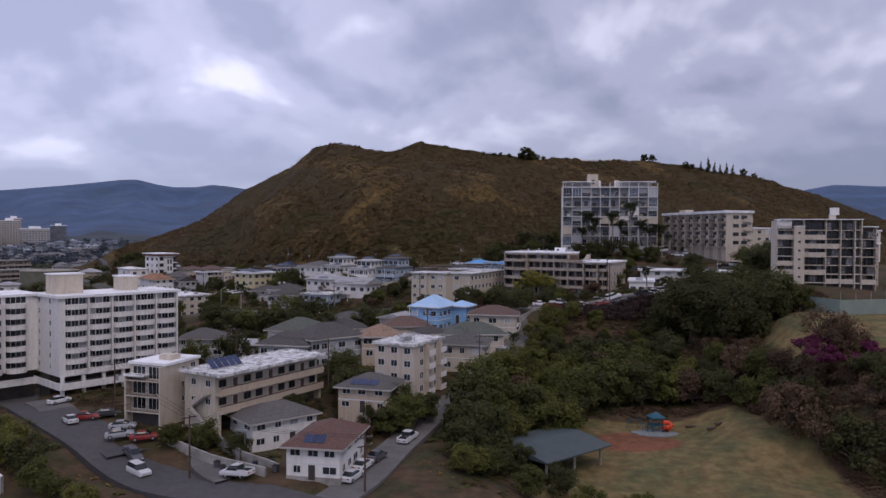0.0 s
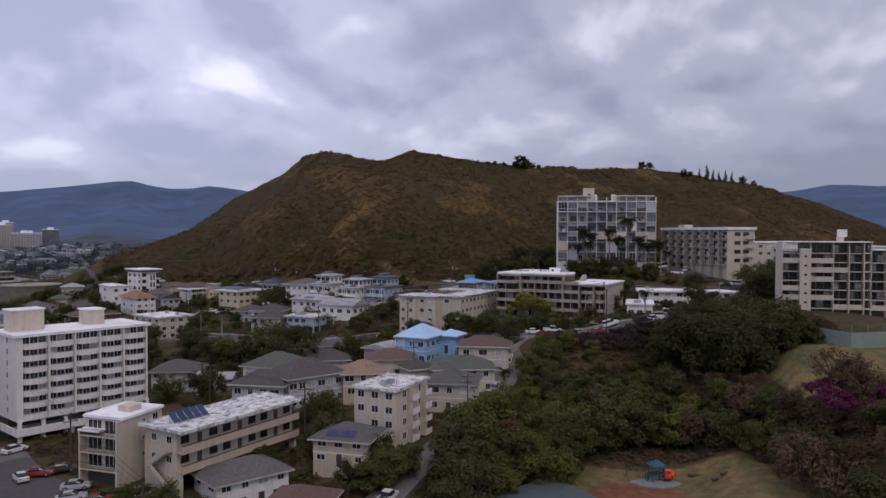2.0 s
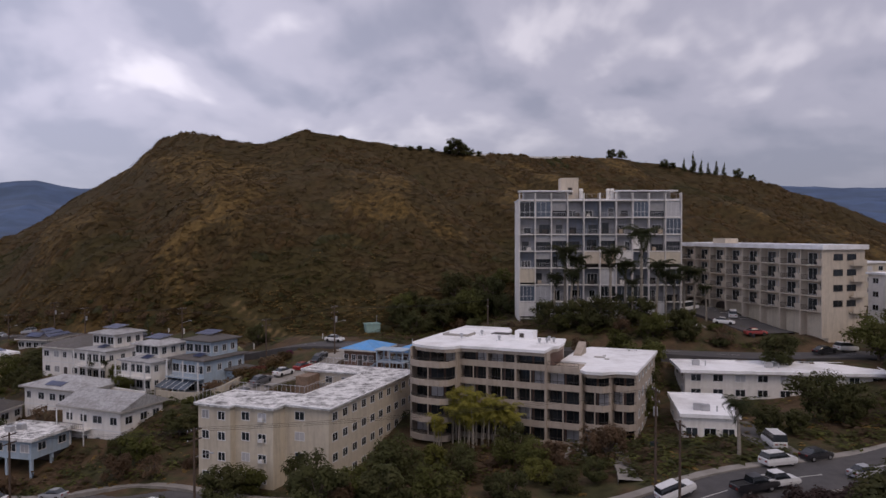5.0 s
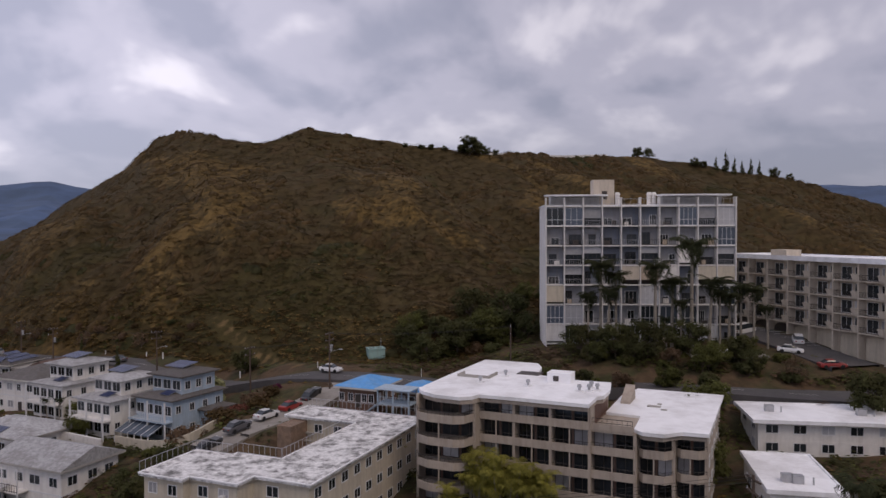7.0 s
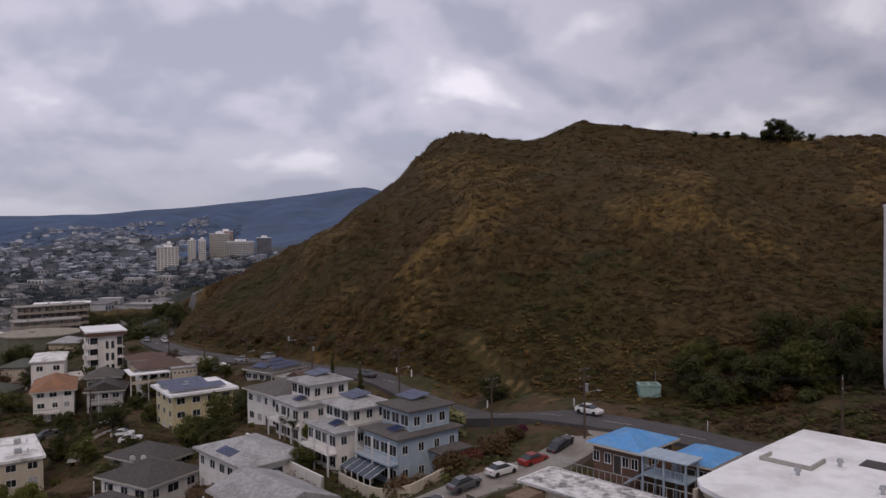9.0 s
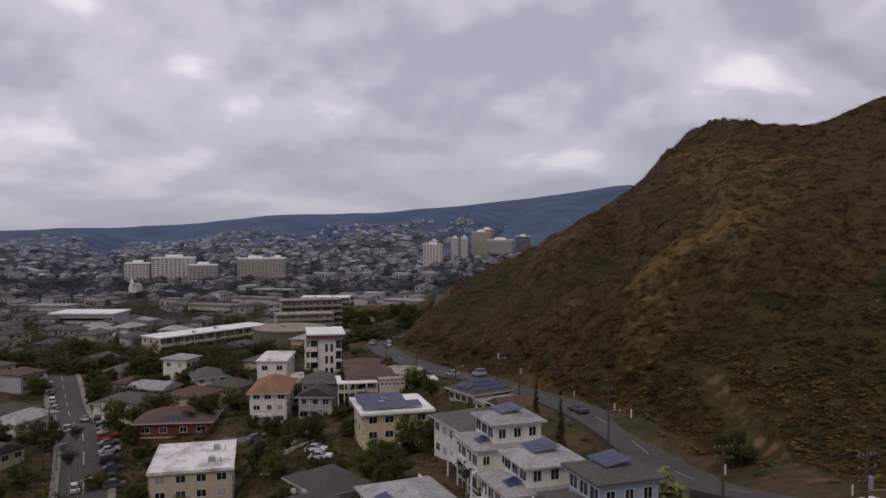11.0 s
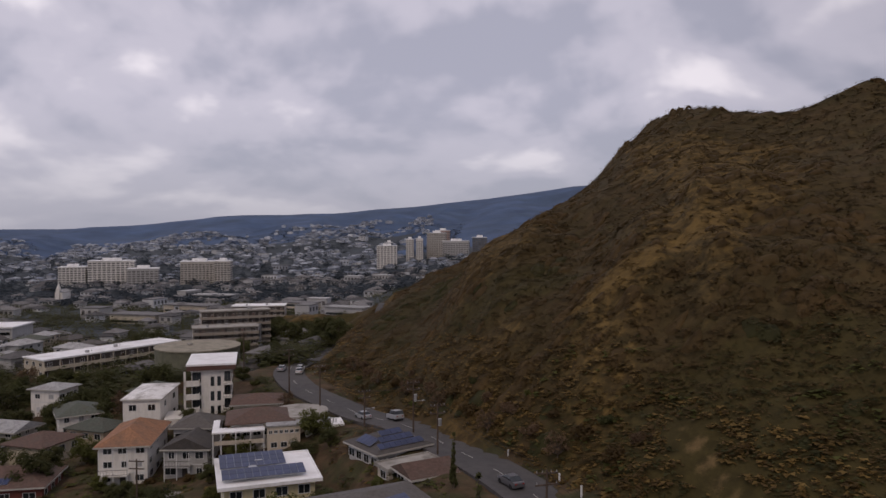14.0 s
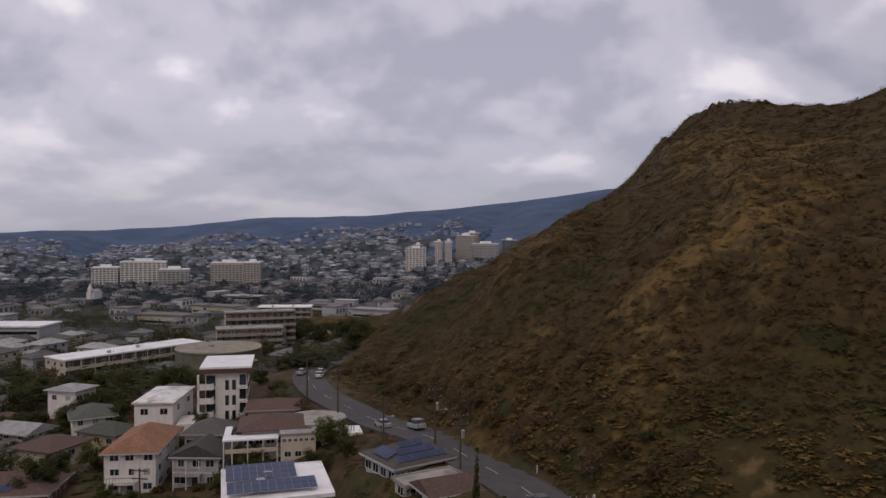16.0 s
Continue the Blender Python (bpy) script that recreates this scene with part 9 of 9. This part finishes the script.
def parking_lot():
    line = polyline([(83, 291), (86.5, 282), (89, 270), (91, 257)], 2.0)
    ribbon("parking_lot", line, 9.0, ASPHALT, "sloping asphalt parking lot beside the cream block", 0.25, 1.2)
    s = Shape()
    for k in range(9):
        p = line[2 + k]
        z = ground_at(p[0], p[1]) + 0.30
        s.box(p[0] + 1.6, p[1], z, p[0] + 4.6, p[1] + 0.14, z + 0.02)
    tagged(laid(new("bay_lines", s.mesh("bay_lines", LINE))), "white painted parking bay lines", "road marking", kind="structure")
    for k in range(7):
        x, y = 69.5 + 1.5 * k, 266.6 - 0.25 * k
        t = thing("pool_lounger", "white slatted lounger on a terrace", "lounger", x, y, ground_at(x, y) + 0.3, -10, group="loungers on the terrace")
        part("bed", Shape().box(-0.3, -0.9, 0.3, 0.3, 0.4, 0.36), FRAMEW, t)
        part("backrest", Shape().add([(-0.3, 0.4, 0.3), (0.3, 0.4, 0.3), (0.3, 0.9, 0.75), (-0.3, 0.9, 0.75), (-0.3, 0.4, 0.36), (0.3, 0.4, 0.36), (0.3, 0.87, 0.8), (-0.3, 0.87, 0.8)], [(3, 2, 1, 0), (4, 5, 6, 7), (0, 1, 5, 4), (1, 2, 6, 5), (2, 3, 7, 6), (3, 0, 4, 7)]), FRAMEW, t)
        for lx in (-0.25, 0.2):
            for ly in (-0.8, 0.3):
                part("leg", shared(("lounger_leg", 1), lambda: Shape().box(0, 0, 0, 0.05, 0.05, 0.3), FRAMEW), None, t, at=pose(lx, ly, 0))
    x, y = 74, 266.4
    t = thing("terrace", "pale concrete pool terrace", "terrace", x, y, ground_at(x, y) - 0.2, -9)
    part("slab", Shape().box(-6.5, -2.2, -2, 6.5, 2.2, 0.42), CONCRETE, t)


parking_lot()


def hut():
    x, y = 13.6, 292.5
    t = thing("utility_hut", "small pale turquoise hut with a rimmed top", "hut", x, y, ground_at(x, y), 15)
    part("wall", Shape().box(-1.65, -1.2, -1, 1.65, 1.2, 1.55), AQUA, t)
    rim = Shape()
    for a, b, c, d in ((-1.75, -1.3, 1.75, -0.95), (-1.75, 0.95, 1.75, 1.3), (-1.75, -0.95, -1.4, 0.95), (1.4, -0.95, 1.75, 0.95), (-0.15, -0.95, 0.15, 0.95)):
        rim.box(a, b, 1.55, c, d, 1.8)
    part("rim", rim, AQUA, t, "pale turquoise raised rim")
    # plate in shade colour stands for the dark interior of the open top
    part("hatch", Shape().box(-1.4, -0.95, 1.55, 1.4, 0.95, 1.6), RECESS, t, "dark plate as the shaded inside of the rim")
    part("mast", Shape().tube((1.5, 1.5, 0), (1.5, 1.5, 3.4), 0.05, 0.05), METAL, t)


hut()


def retaining_walls():
    for pts, over, lab in (
        ([(-43, 113.5), (-34, 107), (-24, 99.5)], 1.3, "mossy concrete retaining wall"),
        ([(-38, 117), (-30, 108.5)], 1.6, "stepped grey block wall"),
        ([(-33, 112), (-25, 104), (-22.6, 101)], 1.2, "low stone wall round a yard"),
        ([(-58, 96), (-70, 108), (-84, 130)], 2.2, "pale concrete boundary wall"),
        ([(-15, 131), (-6, 127)], 1.2, "white garden wall"),
        ([(-98, 284), (-92, 281), (-88, 288)], 1.0, "low white yard wall"),
        ([(-35, 261), (-26, 255.8)], 1.8, "pale terrace wall"),
        ([(-46, 269), (-37, 263.5)], 1.8, "pale terrace wall"),
        ([(19, 183), (24, 189)], 1.1, "weathered street wall"),
    ):
        yard_wall(pts, over, lab, CONCRETE if "white" not in lab and "pale" not in lab else WHITE, 0.3)
    for pts, wd, lab in (
        ([(-56, 119), (-51, 114), (-47, 110)], 7.0, "worn asphalt parking apron"),
        ([(-78, 142), (-73, 137), (-70, 133)], 6.0, "pale concrete drive"),
        ([(-113, 285), (-107, 290), (-104, 296)], 6.0, "pale concrete drive up to the houses"),
        ([(-86, 276), (-92, 285), (-98, 298)], 4.0, "narrow concrete lane"),
        ([(44.5, 204), (46, 210), (48, 222)], 5.0, "pale concrete ramp to the brown flats"),
        ([(64, 206), (64.6, 213), (65.5, 222)], 4.0, "concrete drive beside the white building"),
        ([(-29, 100), (-33, 104.5), (-36, 110)], 4.5, "bare concrete drive"),
        ([(6, 267), (2, 258), (-4, 249)], 1.6, "pale concrete footpath"),
    ):
        ribbon("driveway", polyline(pts, 2.0), wd, ASPHALT if "asphalt" in lab else LANE if "drive" in lab else PALE_ROAD, lab, -0.3 if "asphalt" in lab else 0.0, 0.7)


retaining_walls()


def crest_wall():
    line = polyline([(52, 425.5), (70, 434), (90, 444), (110, 453)], 3.0)
    ribbon("crest_wall", line, 0.4, WHITE, "pale low wall along the hill crest", 1.0, 2.2)


crest_wall()


def yard_clutter():
    rnd = random.Random(17)
    for x, y in ((-31, 103), (-32.5, 105.2), (-26.5, 103.4), (-24.2, 104.0), (-23, 100.8), (-12.5, 131), (5.5, 255), (-84, 286), (-101, 297), (-56, 250), (-66, 262), (50, 214)):
        b = thing("storage_bin", "dark plastic wheeled bin beside a drive", "bin", x, y, ground_at(x, y), rnd.uniform(0, 90))
        part("bin_body", Shape().add([(-0.26, -0.28, 0.08), (0.26, -0.28, 0.08), (0.26, 0.28, 0.08), (-0.26, 0.28, 0.08), (-0.33, -0.36, 1.0), (0.33, -0.36, 1.0), (0.33, 0.36, 1.0), (-0.33, 0.36, 1.0)], [(3, 2, 1, 0), (0, 1, 5, 4), (1, 2, 6, 5), (2, 3, 7, 6), (3, 0, 4, 7)]), RNG.choice((PAINTS["grey"], PAINTS["green"], PAINTS["blue"])), b)
        part("lid", Shape().box(-0.36, -0.4, 1.0, 0.36, 0.38, 1.06), TYRE, b)
        part("wheel", Shape().tube((-0.3, 0.3, 0.1), (0.3, 0.3, 0.1), 0.1, 0.1), TYRE, b)
    for x, y, z in ((-57.4, 257, 21.6), (-55.8, 257.4, 21.7)):
        d = thing("satellite_dish", "white satellite dish on the black roof", "dish", x, y, z, 200)
        s = Shape()
        for k in range(12):
            a, b_ = 2 * math.pi * k / 12, 2 * math.pi * (k + 1) / 12
            s.add([(0, 0, 0.5), (0.45 * math.cos(a), -0.15, 0.5 + 0.45 * math.sin(a)), (0.45 * math.cos(b_), -0.15, 0.5 + 0.45 * math.sin(b_))], [(0, 1, 2), (2, 1, 0)])
        part("reflector", s, FRAMEW, d)
        part("stand", Shape().tube((0, 0.05, -0.8), (0, 0.05, 0.5), 0.05, 0.05), METAL, d)
    for k, (x, y) in enumerate(((-36, 307.5), (-31.5, 304), (-13, 291.5), (3, 282.5), (-47, 314), (22, 275.5))):
        m = thing("road_marker", "small white reflector post beside the road", "post", x, y, ground_at(x, y), 20 * k)
        part("post", Shape().box(-0.12, -0.03, -0.3, 0.12, 0.03, 1.1), FRAMEW, m)


yard_clutter()

# ---- distant town ----
FARWALL = paint("weathered_pale_far_wall", (0.46, 0.46, 0.47))
HAZYROOF = mat("weathered_far_roof", (0.155, 0.15, 0.15), 0.9, vary=0.2, island=0.4)
# HAZEW and HAZER carry blue distance haze in their base colour
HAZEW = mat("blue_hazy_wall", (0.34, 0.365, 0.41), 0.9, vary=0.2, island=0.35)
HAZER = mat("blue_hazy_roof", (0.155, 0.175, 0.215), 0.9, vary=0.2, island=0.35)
HAZYDARK = mat("dark_far_roof", (0.085, 0.082, 0.084), 0.9, vary=0.2, island=0.3)
# white greyed slightly to stand for haze
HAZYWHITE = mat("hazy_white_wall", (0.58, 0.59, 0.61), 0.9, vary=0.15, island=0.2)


def far_town():
    """House by house out to the far slopes, too many to count."""
    rng = np.random.default_rng(21)
    s = Shape()
    count = 0
    while count < 3000:
        near = count < 420
        b = math.radians(rng.uniform(24 if count >= 420 else 14, 78))
        r = rng.uniform(430, 1000) if near else 1000 + 2300 * rng.random() ** 0.8
        if r > 1500 and b < math.radians(33.5):
            continue
        x, y = -r * math.sin(b), r * math.cos(b)
        if (y > np.interp(x, FOOT_X, FOOT_Y) - 12 and x > -330 and r < 900) or any(math.hypot(x - p, y - q) < 14 + e for p, q, e in FOOT[-14:]):
            continue
        if not near and lattice(np.array([x / 160]), np.array([y / 160]), 88)[0] < 0.38:
            count += 0
            if rng.random() < 0.85:
                continue
        count += 1
        z = float(height(np.array([x]), np.array([y]))[0])
        k = 1.0 + (r - 400) / 4000
        w, d, h = rng.uniform(7, 13) * k, rng.uniform(6, 9) * k, rng.choice((3.0, 3.6, 5.0, 6.0)) * (0.8 + 0.15 * k)
        if rng.random() < 0.04:
            w, d, h = w * 1.8, d * 1.4, h * 1.7
        a = math.radians(rng.choice((20, 110)) + rng.normal(0, 9))
        c, t = math.cos(a), math.sin(a)
        # from 1300 units out the houses take the haze-painted colours
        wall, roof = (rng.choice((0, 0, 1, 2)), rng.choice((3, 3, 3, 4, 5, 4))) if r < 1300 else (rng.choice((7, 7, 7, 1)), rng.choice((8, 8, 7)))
        n0 = len(s.v)
        s.box(-w / 2, -d / 2, -3, w / 2, d / 2, h, int(wall))
        if h > 8:
            s.box(-w / 2 - 0.4, -d / 2 - 0.4, h, w / 2 + 0.4, d / 2 + 0.4, h + 0.5, int(rng.choice((0, 3, 3))))
        else:
            s.hip(-w / 2, -d / 2, w / 2, d / 2, h, 1.8 * k, 0.6, slot=int(roof))
        for j in range(1 + int(w / 6)):
            xx = -w / 2 + (j + 0.5) * w / (1 + int(w / 6))
            s.box(xx - 1.2, -d / 2 - 0.08, h * 0.45, xx + 1.2, -d / 2 - 0.02, h * 0.8, 6)
        s.v[n0:] = [(x + c * p - t * q, y + t * p + c * q, z + e) for p, q, e in s.v[n0:]]
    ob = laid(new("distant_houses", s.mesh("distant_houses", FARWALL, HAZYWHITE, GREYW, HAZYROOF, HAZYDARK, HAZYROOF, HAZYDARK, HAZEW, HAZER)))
    tagged(ob, "pale houses with grey roofs spread over the far town", "houses", kind="stuff")
    n = 20000
    b, r = np.radians(rng.uniform(10, 80, n)), 390 + 2700 * rng.random(n) ** 1.7
    x, y = -r * np.sin(b), r * np.cos(b)
    ok = ((r < 1500) | (b > np.radians(31))) & ~((y > np.interp(x, FOOT_X, FOOT_Y) - 8) & (x > -330) & (r < 900))
    # trees past 900 units use foliage with haze painted in
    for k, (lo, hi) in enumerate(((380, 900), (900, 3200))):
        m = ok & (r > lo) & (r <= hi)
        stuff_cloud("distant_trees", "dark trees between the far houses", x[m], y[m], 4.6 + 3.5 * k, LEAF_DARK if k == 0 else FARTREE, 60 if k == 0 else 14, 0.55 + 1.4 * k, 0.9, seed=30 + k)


# blue-grey tone paints distance haze over the leaf colour
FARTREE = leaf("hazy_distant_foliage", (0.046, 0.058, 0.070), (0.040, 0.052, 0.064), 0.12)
far_town()


def far_tower(x, y, w, d, top, turn, material, label, cols=6, base=None):
    """A distant high-rise with ribbed floors."""
    z = float(height(np.array([x]), np.array([y]))[0]) if base is None else base
    t = thing("high_rise", label, "building", x, y, z, turn, group="distant high-rises")
    h = top - z
    part("wall", Shape().box(-w / 2, -d / 2, -10, w / 2, d / 2, h), material, t)
    n = int(h / 3.2)
    bands = Shape()
    for k in range(n):
        for c in range(cols):
            x0 = -w / 2 + (c + 0.15) * w / cols
            bands.box(x0, -d / 2 - 0.25, k * 3.2 + 1.0, x0 + 0.7 * w / cols, -d / 2 - 0.05, k * 3.2 + 2.7)
            if c < 3:
                y0 = -d / 2 + (c + 0.15) * d / 3
                bands.box(w / 2 + 0.05, y0, k * 3.2 + 1.0, w / 2 + 0.25, y0 + 0.7 * d / 3, k * 3.2 + 2.7)
    tagged(part("window_grid", bands, HAZYROOF, t), kind="stuff")
    part("roof", Shape().box(-w / 2 - 0.5, -d / 2 - 0.5, h, w / 2 + 0.5, d / 2 + 0.5, h + 1.0).box(-w / 5, -d / 4, h + 1.0, w / 5, d / 4, h + 4.5), ROOFW, t)


FARCREAM = paint("hazy_cream_tower_wall", (0.52, 0.49, 0.45))
DARKTOWER = paint("slate_tower_wall", (0.12, 0.14, 0.18))
for args in (
    (-716, 1363, 26, 22, 49, 30, DARKTOWER, "slate-dark distant high-rise tower", 5),
    (-790, 1250, 13, 22, 46, 35, WHITE, "slim white distant high-rise", 3),
    (-772, 1254, 12, 22, 47, 35, WHITE, "slim white twin distant high-rise", 3),
    (-775, 1310, 34, 24, 57, 30, FARCREAM, "tan distant high-rise with many windows", 8),
    (-800, 1365, 26, 22, 62, 30, PINKW, "brownish distant high-rise behind others", 6),
    (-720, 1292, 46, 20, 43, 28, GREYW, "wide grey distant apartment slab", 10),
    (-801, 1200, 34, 18, 35, 36, WHITE, "white distant slab with dark windows", 6),
    (-838, 1250, 14, 14, 40, 36, DARKTOWER, "dark slim tower far away", 3),
    (-900, 893, 50, 26, 16, 45, FARCREAM, "wide cream distant apartment block", 10),
    (-862, 905, 22, 30, 17, 45, FARCREAM, "cream wing of a distant block", 5),
    (-976, 803, 60, 24, 18, 52, WHITE, "wide white distant office slab", 10),
    (-1008, 764, 34, 24, 10, 52, WHITE, "white distant block among trees", 7),
    (-925, 819, 40, 24, 8, 52, GREYW, "grey distant block among trees", 7),
):
    far_tower(*args)


def big_roof(x, y, w, d, h, turn, wall, roof, label):
    z = float(height(np.array([x]), np.array([y]))[0])
    t = thing("low_building", label, "building", x, y, z, turn, group="flat roofs of the far town")
    part("wall", Shape().box(-w / 2, -d / 2, -4, w / 2, d / 2, h), wall, t)
    part("roof", Shape().box(-w / 2 - 0.8, -d / 2 - 0.8, h, w / 2 + 0.8, d / 2 + 0.8, h + 0.7), roof, t)
    s = Shape()
    for f in range(max(1, int(h / 3.4))):
        s.box(-w / 2 + 1, -d / 2 - 0.12, f * 3.4 + 1.2, w / 2 - 1, -d / 2 - 0.03, f * 3.4 + 2.6)
    part("window_band", s, GLASS, t)


for args in (
    (-385, 390, 34, 20, 8, 39, FARWALL, ROOFW, "pale hall with a bright white roof"),
    (-430, 500, 34, 14, 6, 20, CREAM, HAZYROOF, "long cream school building with a grey roof"),
    (-500, 590, 42, 16, 6, 15, BEIGE, HAZYROOF, "beige flat-roofed hall among trees"),
    (-520, 430, 28, 14, 6, 35, FARWALL, SH_LIGHT, "pale flat-roofed offices among trees"),
    (-440, 650, 32, 14, 7, 15, BEIGE, HAZYROOF, "beige apartments with a grey roof"),
    (-340, 600, 30, 12, 6, 12, FARWALL, SH_LIGHT, "pale low building by the road"),
    (-640, 720, 44, 18, 7, 25, GREYW, SH_LIGHT, "grey hall with a broad pale roof"),
):
    big_roof(*args)


def church():
    t = thing("church", "small white church with a pointed steeple", "church", -700, 590, -3.5, 30)
    t.scale = (PLAN * 0.55, PLAN * 0.55, PLAN * 0.55)
    part("nave", Shape().box(-7, -12, -4, 7, 12, 8), WHITE, t)
    part("roof", Shape().hip(-7, -12, 7, 12, 8, 5, 0.6, gable=True), SH_LIGHT, t)
    sp = part("tower", Shape().box(-3, -15, -4, 3, -9, 14), WHITE, t)
    part("steeple", Shape().add([(-3, -15, 14), (3, -15, 14), (3, -9, 14), (-3, -9, 14), (0, -12, 24)], [(0, 1, 4), (1, 2, 4), (2, 3, 4), (3, 0, 4), (3, 2, 1, 0)]), WHITE, sp)


church()
